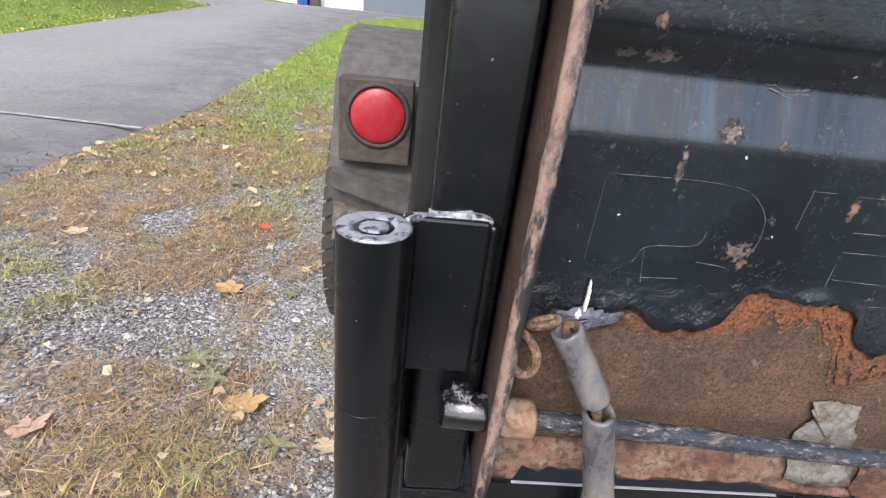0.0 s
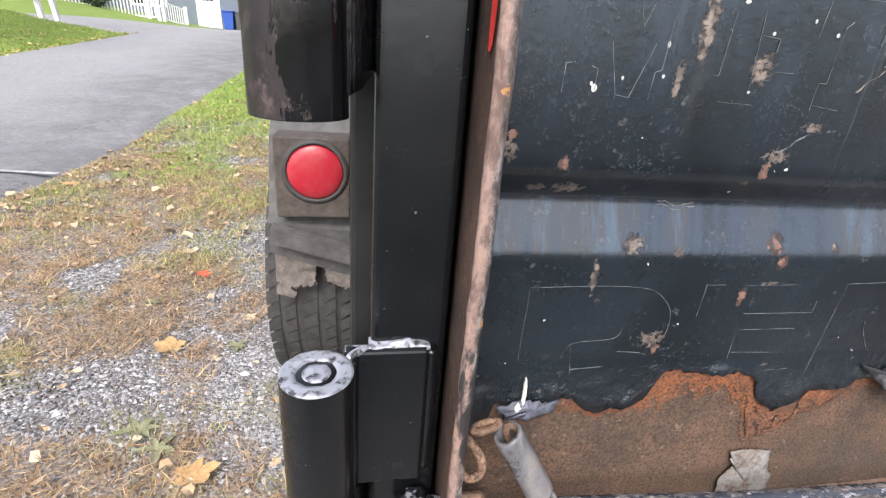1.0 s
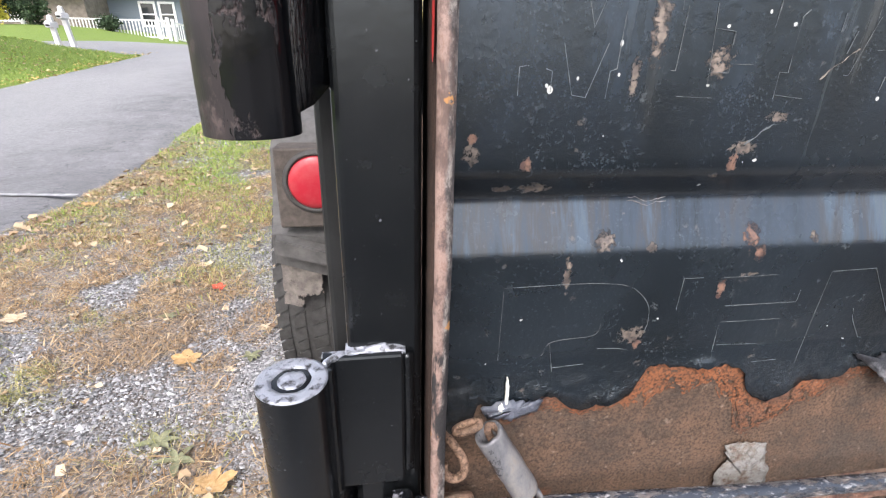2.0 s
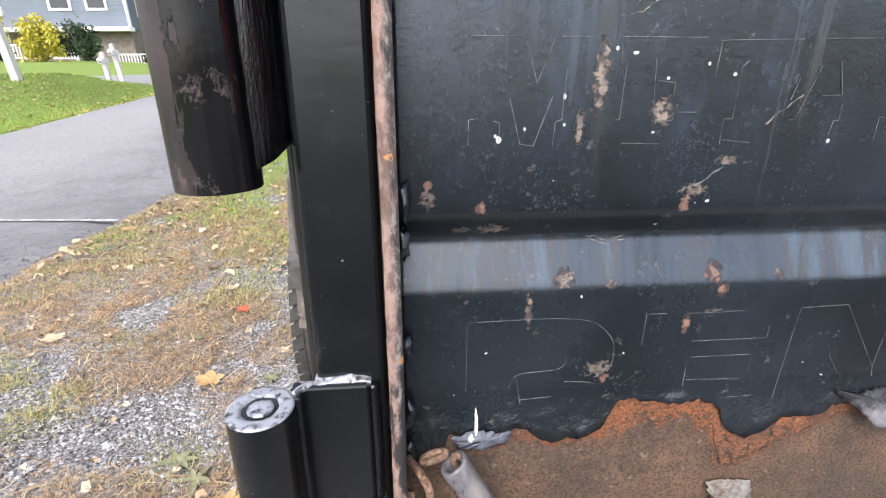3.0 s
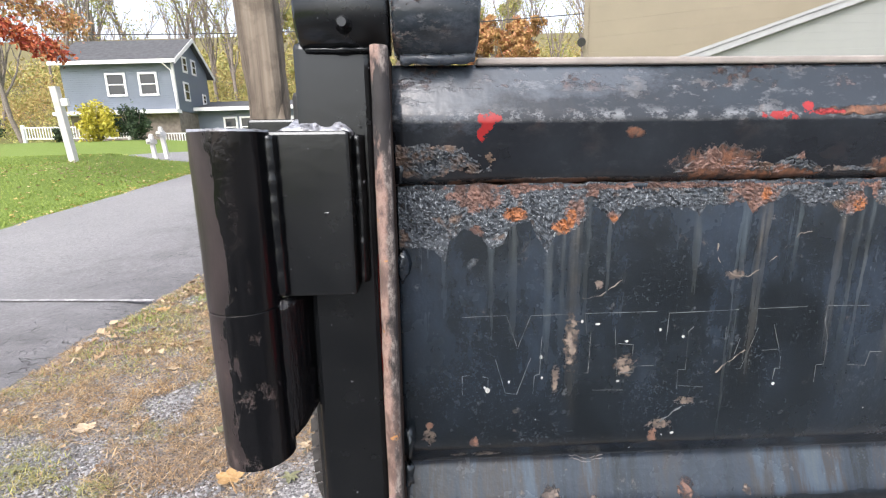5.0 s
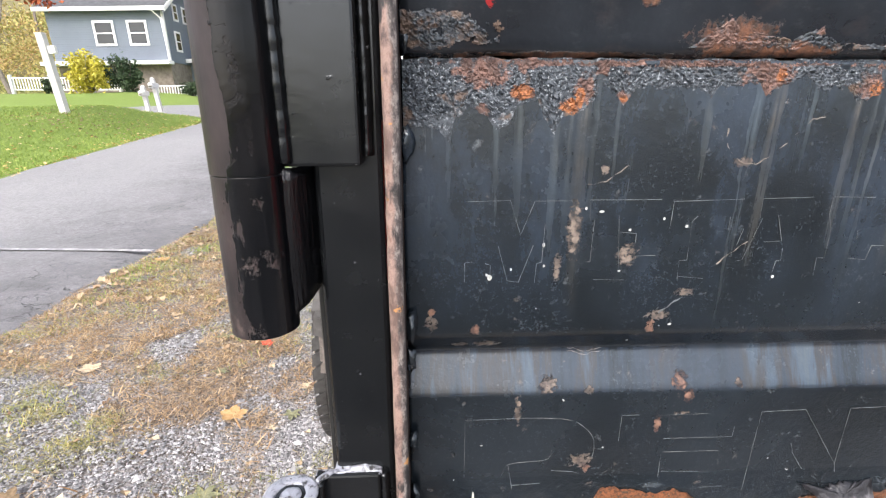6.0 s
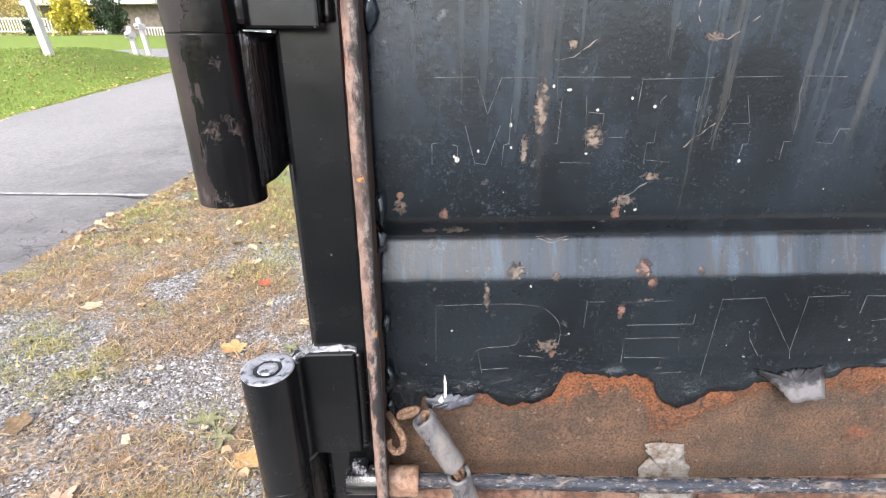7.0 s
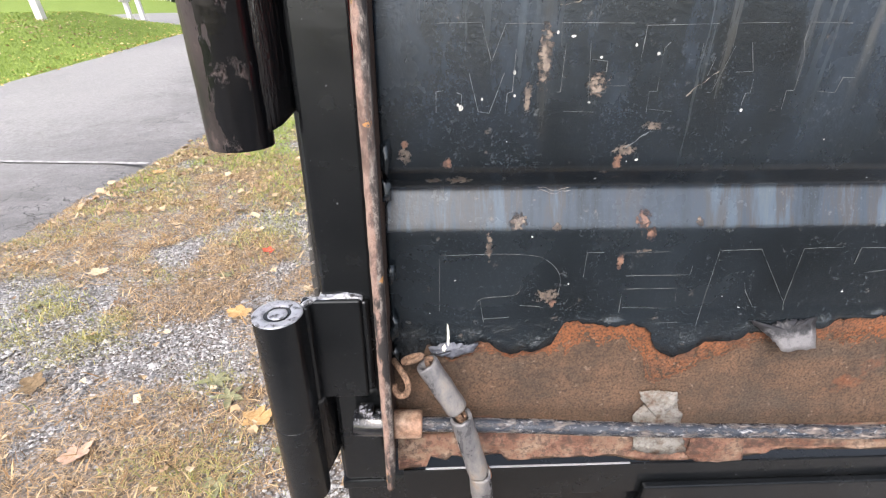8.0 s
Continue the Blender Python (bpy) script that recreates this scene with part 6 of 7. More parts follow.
blades("lawn_grass", 64000, lawn_spot, 0.045, 0.008, 0.8, LAWN, 6, "mown green lawn across the lane")


def tuft_spot(rng):
    """Low green tufts scattered over the lot, a few of them known."""
    k = rng.randint(0, 64)
    seat = np.random.RandomState(500 + k)
    cx, cy = ((-1.40, 1.68), (-1.23, 1.54), (-1.10, 1.39), (-0.90, 1.24), (-0.82, 1.25), (-0.43, 1.02), (-1.33, 3.86), (-1.42, 3.36), (-1.59, 2.81), (-1.29, 2.84), (-0.32, 0.72), (-1.12, 1.23))[k] if k < 12 else (seat.uniform(-1.8, 0.3), 0.6 + 3.6 * seat.rand())
    r = seat.uniform(0.025, 0.06) * (1 + 0.35 * cy)
    x, y = cx + r * rng.normal(), cy + r * 0.7 * rng.normal()
    return (x, y) if in_lot(x, y) else None


blades("green_tufts", 19000, tuft_spot, 0.024, 0.0016, 0.6, TUFT_GRASS, 14, "low yellow green grass tufts in the gravel")
stones("gravel", 900, -1.9, 0.25, 0.35, 2.6, 0.008, 0.017, 17, "scattered larger grey pebbles")


def leaf_outline(lobes):
    pts = []
    for k in range(40):
        a = 2 * math.pi * k / 40
        r = 0.70 + 0.30 * abs(math.cos(a * lobes / 2)) ** 1.4 + 0.05 * math.cos(a * lobes * 3)
        if abs(a - math.pi * 1.5) < 0.25:
            r *= 0.55
        pts.append((r * math.cos(a), r * math.sin(a) * 0.92))
    return pts


def fallen_leaf(x, y, size, turn, mat, label, seed, lobes=5, curl=0.35):
    """A dry fallen maple leaf: a lobed, curled blade on its stalk."""
    at = Matrix.Translation((x, y, height(x, y) + 0.012 + size * 0.04)) @ pose(0, 0, 0, 6, 8, turn)
    ob = thing("fallen_leaf", label, "leaf", at, "fallen leaves")
    bm = bmesh.new()
    rim, inner = [], []
    for u, v in leaf_outline(lobes):
        r = math.hypot(u, v)
        z = curl * size * 0.5 * (r * r * (0.45 + 0.55 * noise.noise(Vector((u * 1.3, v * 1.3, seed)))))
        rim.append(bm.verts.new((u * size / 2, v * size / 2, z)))
        inner.append(bm.verts.new((u * size / 4, v * size / 4, z * 0.15)))
    mid = bm.verts.new((0, 0, 0))
    n = len(rim)
    for k in range(n):
        j = (k + 1) % n
        bm.faces.new((rim[k], rim[j], inner[j], inner[k]))
        bm.faces.new((inner[k], inner[j], mid))
    part("blade", bm, mat, ob, smooth=True)
    part("stalk", sweep([(0, 0, 0.001), (0.01 * size, -0.35 * size, 0.004), (0.06 * size, -0.75 * size, 0.001)], 0.0011, 6), mat, ob)
    return ob


def leaf_mat(name, a, b):
    m = Mat(name, rough=0.75, spec=0.3)
    vein = m.noise(90, 4, 0.6)
    m.color(m.mix(m.span(vein, 0.35, 0.65), a, b))
    return m.bump(vein, 0.001)


TAN_LEAF = leaf_mat("tan_leaf", (0.40, 0.24, 0.10), (0.56, 0.37, 0.18))
PALE_LEAF = leaf_mat("pale_leaf", (0.46, 0.36, 0.24), (0.62, 0.50, 0.36))
PINK_LEAF = leaf_mat("pinkish_leaf", (0.38, 0.24, 0.17), (0.50, 0.35, 0.27))
RED_LEAF = leaf_mat("red_leaf", (0.48, 0.07, 0.04), (0.62, 0.14, 0.08))
BROWN_LEAF = leaf_mat("brown_leaf", (0.10, 0.07, 0.04), (0.20, 0.14, 0.08))
GREEN_LEAF = leaf_mat("green_weed", (0.14, 0.15, 0.085), (0.25, 0.25, 0.15))
for k, (x, y, s, t, mat, words) in enumerate((
        (-0.463, 1.348, 0.085, 30, TAN_LEAF, "curled tan maple leaf lying on gravel"), (-0.244, 0.880, 0.095, 160, TAN_LEAF, "broad tan maple leaf lying on gravel"),
        (-1.132, 1.668, 0.085, 75, PALE_LEAF, "pale cream fallen leaf on dry grass"), (-0.507, 1.823, 0.055, 20, RED_LEAF, "small red fallen leaf on gravel"),
        (-0.634, 0.790, 0.075, 200, PINK_LEAF, "faded pinkish fallen leaf on dry grass"), (-0.914, 1.030, 0.08, 300, BROWN_LEAF, "dark brown wilted leaf on gravel"),
        (-0.045, 0.773, 0.055, 120, PALE_LEAF, "pale cream fallen leaf on gravel"), (-0.257, 1.493, 0.05, 10, PALE_LEAF, "pale cream fallen leaf on gravel"),
        (-1.60, 3.05, 0.09, 40, TAN_LEAF, "tan maple leaf at the asphalt's edge"), (-1.05, 2.15, 0.06, 80, PALE_LEAF, "pale cream fallen leaf on dry grass"),
        (-0.80, 2.30, 0.07, 130, BROWN_LEAF, "dark brown wilted leaf on dry grass"), (-0.62, 2.05, 0.06, 220, PALE_LEAF, "pale cream fallen leaf on dry grass"))):
    fallen_leaf(x, y, s, t, mat, words, k + 1)


def weed(x, y, size, seed):
    """A flat rosette of broad green leaves."""
    ob = thing("weed", "low green broad-leaved weed in gravel", "weed", Matrix.Translation((x, y, height(x, y) + 0.006)), "weeds")
    rnd = random.Random(seed)
    for k in range(rnd.randint(5, 7)):
        a = k * 2.4 + rnd.uniform(-0.3, 0.3)
        ln, w = size * rnd.uniform(0.6, 1.0), size * rnd.uniform(0.28, 0.4)
        bm = bmesh.new()
        rows = []
        for i in range(7):
            t = i / 6
            half = w / 2 * math.sin(math.pi * (0.12 + 0.86 * t)) ** 0.7
            r, z = ln * t, size * (0.35 * t - 0.30 * t * t) + 0.003
            rows.append([bm.verts.new((r * math.cos(a) - s * half * math.sin(a), r * math.sin(a) + s * half * math.cos(a), z + abs(s) * 0.003)) for s in (-1, 0, 1)])
        for p, q in zip(rows, rows[1:]):
            for i in range(2):
                bm.faces.new((p[i], p[i + 1], q[i + 1], q[i]))
        part("leaf", bm, GREEN_LEAF, ob, smooth=True)


for k, (x, y, s) in enumerate(((-0.277, 0.692, 0.045), (-0.147, 0.775, 0.042), (-0.62, 1.62, 0.04), (-1.2, 1.45, 0.04), (-0.413, 1.02, 0.055), (-0.35, 0.955, 0.05), (-0.71, 1.895, 0.055), (-0.278, 1.341, 0.04))):
    weed(x, y, s, 40 + k)


def litter(name, n, spot, size, mat, seed, label):
    """Scattered small dead leaves: bent four-sided flakes."""
    rng = np.random.RandomState(seed)
    verts, faces = [], []
    for _ in range(n):
        p = spot(rng)
        if p is None:
            continue
        x, y = p
        a, s = rng.uniform(0, 6.283), size * rng.uniform(0.5, 1.3)
        k, z = len(verts), height(x, y) + 0.02 + rng.uniform(0, 0.015)
        for i in range(6):
            b = a + i * 1.047 + rng.uniform(-0.25, 0.25)
            r = s * rng.uniform(0.6, 1.0) / 2
            verts.append((x + r * math.cos(b), y + r * math.sin(b) * 0.8, z + rng.uniform(-0.2, 0.3) * s))
        verts.append((x, y, z))
        faces += [(k + i, k + (i + 1) % 6, k + 6) for i in range(6)]
    tagged(raw(name, verts, faces, mat), label, "leaf litter", kind="stuff")


def lot_spot(rng):
    x, y = rng.uniform(-1.95, 0.3), rng.uniform(0.4, 5.0)
    return (x, y) if in_lot(x, y) else None


def lawn_edge_spot(rng):
    y = rng.uniform(3.0, 13.6)
    return (road_left(min(y, 12.3)) - 0.05 - 3.5 * rng.rand() ** 2.2 + 0.25 * rng.rand(), y)


litter("leaf_litter", 900, lot_spot, 0.028, LITTER, 21, "small dry brown leaf scraps on the gravel")
def far_lot_spot(rng):
    x, y = rng.uniform(-1.95, 1.0), rng.uniform(2.2, 7.5)
    return (x, y) if in_lot(x, y) else None


litter("leaf_litter", 640, far_lot_spot, 0.055, LITTER, 23, "pale fallen leaves among grass beside the lane")
def lawn_patch_spot(rng):
    return (-6.9 + 0.75 * rng.normal(), 9.9 + 0.7 * rng.normal())


litter("leaf_litter", 260, lawn_patch_spot, 0.06, LITTER, 24, "brown maple leaves lying on the lawn by the post")
litter("leaf_litter", 750, lawn_edge_spot, 0.06, YELLOW_LITTER, 22, "yellow and tan leaves along the lawn's edge")


# ---- across the lane: posts, house, hedge ----
BLUE_SIDING = siding("blue_grey_siding", (0.17, 0.202, 0.25))
ROOF = plain("grey_shingles", (0.075, 0.078, 0.085), 0.9, amount=0.3, scale=4, bump=0.01)
STONE_BASE = plain("brown_block_base", (0.20, 0.17, 0.145), 0.9, amount=0.35, scale=5, bump=0.01)
GLASS = Mat("window_glass", (0.03, 0.035, 0.04), 0.06)
GREY_POST = plain("weathered_white_post", (0.62, 0.61, 0.60), 0.7, amount=0.12, scale=6)
BLUE_BIN = plain("blue_plastic_bin", (0.02, 0.075, 0.35), 0.45, amount=0.15)
DARK = plain("dark_grey_plastic", (0.05, 0.05, 0.055), 0.6)

sx, sy = -7.62, 10.80
sz = height(sx, sy)
post = thing("sign_post", "leaning white timber post on the lawn", "post", Matrix.Translation((sx, sy, sz)) @ pose(0, 0, 0, 0, -4, 0))
part("shaft", box(-0.07, 0.07, -0.07, 0.07, -0.1, 1.58, 0.01), GREY_POST, post)
part("cap", box(-0.075, 0.075, -0.075, 0.075, 1.581, 1.60, 0.006), GREY_POST, post)
part("sign_bracket", box(0.071, 0.22, -0.04, 0.04, 1.18, 1.34, 0.01), WHITE_TRIM, post, "small white box on the post's side")


def mailbox(x, y, tall, lean):
    z = height(x, y)
    ob = thing("mailbox", "white post with a small mailbox beside the lane", "mailbox", Matrix.Translation((x, y, z)) @ pose(0, 0, 0, 0, lean, 0), "mailboxes")
    part("shaft", box(-0.055, 0.055, -0.055, 0.055, -0.1, tall, 0.008), GREY_POST, ob)
    bm = box(-0.07, 0.07, -0.2, 0.16, tall - 0.24, tall - 0.15, 0.02)
    lathe((0, -0.2, tall - 0.15), (0, 0.16, tall - 0.15), ((0, 0.069), (1, 0.069)), 20, bm)
    part("box", bm, GREY_POST, ob)
    part("cap", lathe((0, 0, tall - 0.001), (0, 0, tall + 0.07), ((0, 0.05), (0.3, 0.065), (0.7, 0.05), (1, 0.01)), 16), GREY_POST, ob)


mailbox(-8.05, 14.75, 0.74, -3)
mailbox(-7.80, 14.95, 0.95, -5)


def window(parent, x0, x1, y, z0, z1):
    """A sash window: white casing, mid rail and two panes, proud of the wall."""
    def put(a0, a1, d0, d1, b0, b1):
        return box(a0, a1, y + d0, y + d1, b0, b1)
    t = 0.12
    fr = put(x0, x0 + t, -0.06, -0.002, z0, z1)
    for q in ((x1 - t, x1, z0, z1), (x0 + t, x1 - t, z1 - t, z1), (x0 + t, x1 - t, z0, z0 + t)):
        b = put(q[0], q[1], -0.06, -0.002, q[2], q[3])
        me = bpy.data.meshes.new("tmp")
        b.to_mesh(me), b.free()
        fr.from_mesh(me)
        bpy.data.meshes.remove(me)
    ob = part("window", fr, WHITE_TRIM, parent)
    zm = (z0 + z1) / 2
    part("sash_rail", put(x0 + t, x1 - t, -0.05, -0.003, zm - 0.03, zm + 0.03), WHITE_TRIM, ob)
    part("pane", put(x0 + t, x1 - t, -0.02, -0.004, zm + 0.031, z1 - t - 0.001), GLASS, ob)
    part("pane", put(x0 + t, x1 - t, -0.02, -0.004, z0 + t + 0.001, zm - 0.031), GLASS, ob)


def gable_roof(x0, x1, y0, y1, ye0, ye1, z0, z1, zr, over, thick=0.12):
    """Two slopes on a ridge along x; eaves at different heights."""
    bm = bmesh.new()
    ym = (y0 + y1) / 2
    pts = [(ye0, z0), (ym, zr), (ye1, z1)]
    for s in (0, 1):
        (ya, za), (yb, zb) = pts[s], pts[s + 1]
        v = [bm.verts.new((x, y, z + dz)) for x in (x0 - over, x1 + over) for y, z in ((ya, za), (yb, zb)) for dz in (0, thick)]
        for f in ((0, 2, 6, 4), (1, 5, 7, 3), (0, 4, 5, 1), (2, 3, 7, 6), (0, 1, 3, 2), (4, 6, 7, 5)):
            bm.faces.new([v[i] for i in f])
    bmesh.ops.recalc_face_normals(bm, faces=bm.faces)
    return bm


def house():
    ob = thing("house", "blue grey sided two storey house with white trim", "house")
    x0, x1, y0, y1 = -22.08, -15.25, 31.0, 35.6
    bm = box(x0, x1, y0, y1, 4.0, 7.05)
    g = [bm.verts.new(p) for p in ((x1 - 0.001, y0, 7.05), (x1 - 0.001, y1, 7.05), (x1 - 0.001, (y0 + y1) / 2, 8.55), (x0, y0, 7.05), (x0, y1, 7.05), (x0, (y0 + y1) / 2, 8.55))]
    bm.faces.new((g[0], g[1], g[2])), bm.faces.new((g[3], g[5], g[4]))
    part("wall", bm, BLUE_SIDING, ob, "blue grey clapboard wall")
    part("base", box(x0 + 0.05, x1 - 0.05, y0 + 0.05, y1 - 0.05, 1.4, 3.999), STONE_BASE, ob, "brown block ground storey")
    part("roof", gable_roof(x0, x1, y0, y1, y0 - 0.45, y1 + 0.45, 6.85, 6.55, 8.62, 0.35), ROOF, ob, "dark grey shingle roof")
    part("fascia", box(x0 - 0.36, x1 + 0.36, y0 - 0.50, y0 - 0.452, 6.80, 7.02), WHITE_TRIM, ob, "white fascia board")
    part("belt_trim", box(x0 - 0.5, x1 + 0.2, y0 - 0.65, y0 - 0.002, 3.84, 4.05), WHITE_TRIM, ob, "white belt trim")
    for ya, za, yb, zb in ((y0 - 0.45, 6.83, 33.3, 8.62), (33.3, 8.62, y1 + 0.45, 6.53)):
        bm = bmesh.new()
        v = [bm.verts.new((x, y, z + dz)) for x in (x1 + 0.352, x1 + 0.40) for y, z in ((ya, za), (yb, zb)) for dz in (-0.10, 0.16)]
        for f in ((0, 2, 6, 4), (1, 5, 7, 3), (0, 4, 5, 1), (2, 3, 7, 6), (0, 1, 3, 2), (4, 6, 7, 5)):
            bm.faces.new([v[i] for i in f])
        bmesh.ops.recalc_face_normals(bm, faces=bm.faces)
        part("rake_board", bm, WHITE_TRIM, ob, "white rake board")
    part("corner_board", box(x1 - 0.1, x1 + 0.03, y0 - 0.03, y0 + 0.1, 4.06, 6.84), WHITE_TRIM, ob)
    part("downpipe", sweep([(x1 - 0.4, y0 - 0.48, 6.82), (x1 - 0.05, y0 - 0.2, 6.4), (x1 + 0.02, y0 - 0.12, 4.1)], 0.045, 8), WHITE_TRIM, ob)
    for a, b in ((-19.45, -18.22), (-17.45, -16.28)):
        window(ob, a, b, y0, 4.95, 6.35)
    for a, b, c, d in ((32.2, 32.8, 6.5, 7.5), (33.4, 34.0, 6.5, 7.5), (32.0, 32.7, 4.7, 5.9), (34.5, 35.0, 4.7, 5.4)):
        window_side(ob, x1, a, b, c, d)
    # lower wing with entrance and garage doors
    w0, w1, wy = -15.65, 1.0, 33.6
    part("wing_wall", box(w0, w1, wy, wy + 5.5, 1.15, 4.3), BLUE_SIDING, ob, "blue grey clapboard wall")
    part("wing_roof", gable_roof(w0, w1, wy, wy + 5.5, wy - 0.6, wy + 6.1, 4.22, 4.22, 4.95, 0.2), ROOF, ob, "low dark shingle roof")
    part("wing_fascia", box(w0, w1 + 0.2, wy - 0.66, wy - 0.602, 4.12, 4.36), WHITE_TRIM, ob, "white fascia board")
    for a in (-13.6, -12.5):
        window(ob, a, a + 0.95, wy, 2.35, 3.75)
    door = part("door", box(-9.75, -8.75, wy - 0.05, wy - 0.002, 1.40, 3.55), WHITE_TRIM, ob, "white panelled entrance door with small panes")
    for k in range(3):
        part("door_pane", box(-9.55 + 0.22 * k, -9.37 + 0.22 * k, wy - 0.062, wy - 0.051, 2.85, 3.25), GLASS, door)
    part("door_frame", box(-9.93, -9.752, wy - 0.06, wy - 0.002, 1.38, 3.70), WHITE_TRIM, ob)
    part("door_frame", box(-8.748, -8.57, wy - 0.06, wy - 0.002, 1.38, 3.70), WHITE_TRIM, ob)
    part("door_frame", box(-9.75, -8.75, wy - 0.06, wy - 0.002, 3.552, 3.70), WHITE_TRIM, ob)
    gar = part("garage_door", box(-7.05, -4.35, wy - 0.04, wy - 0.002, 1.36, 3.60), WHITE_TRIM, ob, "white sectional garage door")
    for k in range(3):
        part("door_groove", box(-7.05, -4.35, wy - 0.046, wy - 0.0405, 1.90 + 0.56 * k, 1.93 + 0.56 * k), GREY_POST, gar)


def window_side(parent, x, y0, y1, z0, z1):
    ob = part("window", box(x + 0.002, x + 0.05, y0, y1, z0, z1), WHITE_TRIM, parent)
    zm = (z0 + z1) / 2
    part("pane", box(x + 0.051, x + 0.06, y0 + 0.12, y1 - 0.12, zm + 0.03, z1 - 0.12), GLASS, ob)
    part("pane", box(x + 0.051, x + 0.06, y0 + 0.12, y1 - 0.12, z0 + 0.12, zm - 0.03), GLASS, ob)


house()


def railing(x0, y0, x1, y1, z0, z1, tall, label):
    """White picket railing between two points: posts, rails, pickets."""
    ob = thing("railing", label, "railing", group="porch railings")
    d = Vector((x1 - x0, y1 - y0, z1 - z0))
    n = int(d.length / 0.16)
    def bar(a, b, r):
        return sweep([a, b], r, 4)
    p0 = Vector((x0, y0, z0))
    for h in (0.10, tall):
        part("rail", bar(p0 + Vector((0, 0, h)), p0 + d + Vector((0, 0, h)), 0.05), WHITE_TRIM, ob)
    for k in range(n + 1):
        p = p0 + d * (k / n)
        if k % 14 == 0 or k == n:
            part("newel", box(p.x - 0.08, p.x + 0.08, p.y - 0.08, p.y + 0.08, p.z - 0.35, p.z + tall + 0.16, 0.02), WHITE_TRIM, ob)
        else:
            part("picket", bar(p + Vector((0, 0, 0.1)), p + Vector((0, 0, tall)), 0.032), WHITE_TRIM, ob)


railing(-15.6, 29.4, -10.6, 29.4, 1.62, 1.55, 0.92, "white picket porch railing beside the lawn")
railing(-10.42, 29.6, -9.8, 31.1, 1.50, 1.25, 0.92, "white picket step railing by the entrance")
railing(-23.6, 29.2, -17.5, 29.2, 2.35, 2.25, 0.75, "white picket fence before the house")
tub = thing("wheelie_bin", "blue plastic wheelie bin by the house wall", "bin", Matrix.Translation((-8.0, 33.1, height(-8.0, 33.1))))
bm = bmesh.new()
rows = [[bm.verts.new((sxx * w, syy * w * 1.1, z)) for sxx, syy in ((-1, -1), (1, -1), (1, 1), (-1, 1))] for z, w in ((0.0, 0.24), (1.0, 0.31))]
for i in range(4):
    bm.faces.new((rows[0][i], rows[0][(i + 1) % 4], rows[1][(i + 1) % 4], rows[1][i]))
bm.faces.new(list(reversed(rows[0]))), bm.faces.new(rows[1])
part("body", bm, BLUE_BIN, tub)
part("lid", box(-0.34, 0.34, -0.40, 0.36, 1.001, 1.07, 0.02), BLUE_BIN, tub)
tub2 = thing("wheelie_bin", "dark grey wheelie bin by the house wall", "bin", Matrix.Translation((-7.3, 33.15, height(-7.3, 33.15))))
part("body", box(-0.28, 0.28, -0.30, 0.30, 0.0, 0.95, 0.03), DARK, tub2)
part("lid", box(-0.31, 0.31, -0.34, 0.33, 0.951, 1.01, 0.02), DARK, tub2)


# ---- plants ----
def two_ways(rng):
    """Two unit vectors at right angles, drawn at random."""
    q = rng.normal(0, 1, 6)
    a = Vector(q[:3]).normalized()
    b = a.cross(Vector(q[3:])).normalized()
    return np.array(a), np.array(b)


def leaf_cloud(n, center, size, leaf, seed, bm_data=None, hollow=0.35, flat=0.0):
    """Many small bent leaves inside a lumpy ellipsoid."""
    rng = np.random.RandomState(seed)
    verts, faces = [], []
    while len(faces) < n * 2:
        p = rng.normal(0, 0.45, 3)
        r = np.linalg.norm(p)
        lump = 0.75 + 0.45 * noise.noise(Vector(p * 2.2) + Vector((seed, 0, 0)))
        if r > lump or (r < hollow * lump and rng.rand() < 0.7):
            continue
        c = np.array(center) + p * np.array(size)
        a, b = two_ways(rng)
        s = leaf * rng.uniform(0.6, 1.3)
        k = len(verts)
        m = np.array(Vector(a).cross(Vector(b))) * s * 0.2
        verts += [tuple(c - a * s), tuple(c + b * s * 0.55 + m), tuple(c + a * s), tuple(c - b * s * 0.55 + m)]
        faces += [(k, k + 1, k + 2), (k, k + 2, k + 3)]
    return verts, faces


def shrub(name, x, y, w, h, mat, n, leaf, seed, label):
    z = height(x, y)
    ob = thing(name, label, "shrub", Matrix.Translation((x, y, z)))
    rnd = random.Random(seed)
    bm = bmesh.new()
    for k in range(7):
        a = rnd.uniform(0, 6.28)
        sweep([(0, 0, -0.05), (0.2 * w * math.cos(a), 0.2 * w * math.sin(a), h * 0.35), (0.36 * w * math.cos(a), 0.36 * w * math.sin(a), h * 0.8)], [0.03, 0.02, 0.008], 5, bm)
    part("stems", bm, BARK, ob)
    v, f = leaf_cloud(n, (0, 0, h * 0.5), (w * 0.72, w * 0.6, h * 0.72), leaf, seed)
    raw("foliage", v, f, mat, ob)


BARK = plain("grey_brown_bark", (0.21, 0.18, 0.16), 0.95, amount=0.4, scale=9, bump=0.01)
GOLD = island_mix("golden_leaves", (0.30, 0.27, 0.03), (0.50, 0.44, 0.05), (0.62, 0.55, 0.14), 0.7)
EVERGREEN = island_mix("dark_evergreen", (0.015, 0.03, 0.015), (0.035, 0.06, 0.03), (0.06, 0.095, 0.045), 0.7)
AUTUMN = hillside_mix("autumn_thicket", ((0.05, (0.19, 0.235, 0.075)), (0.35, (0.33, 0.34, 0.12)), (0.6, (0.44, 0.37, 0.14)), (0.8, (0.40, 0.25, 0.12)), (0.95, (0.27, 0.21, 0.14))))
ORANGE = island_mix("orange_maple_leaves", (0.36, 0.19, 0.08), (0.46, 0.30, 0.13), (0.40, 0.16, 0.10), 0.8)
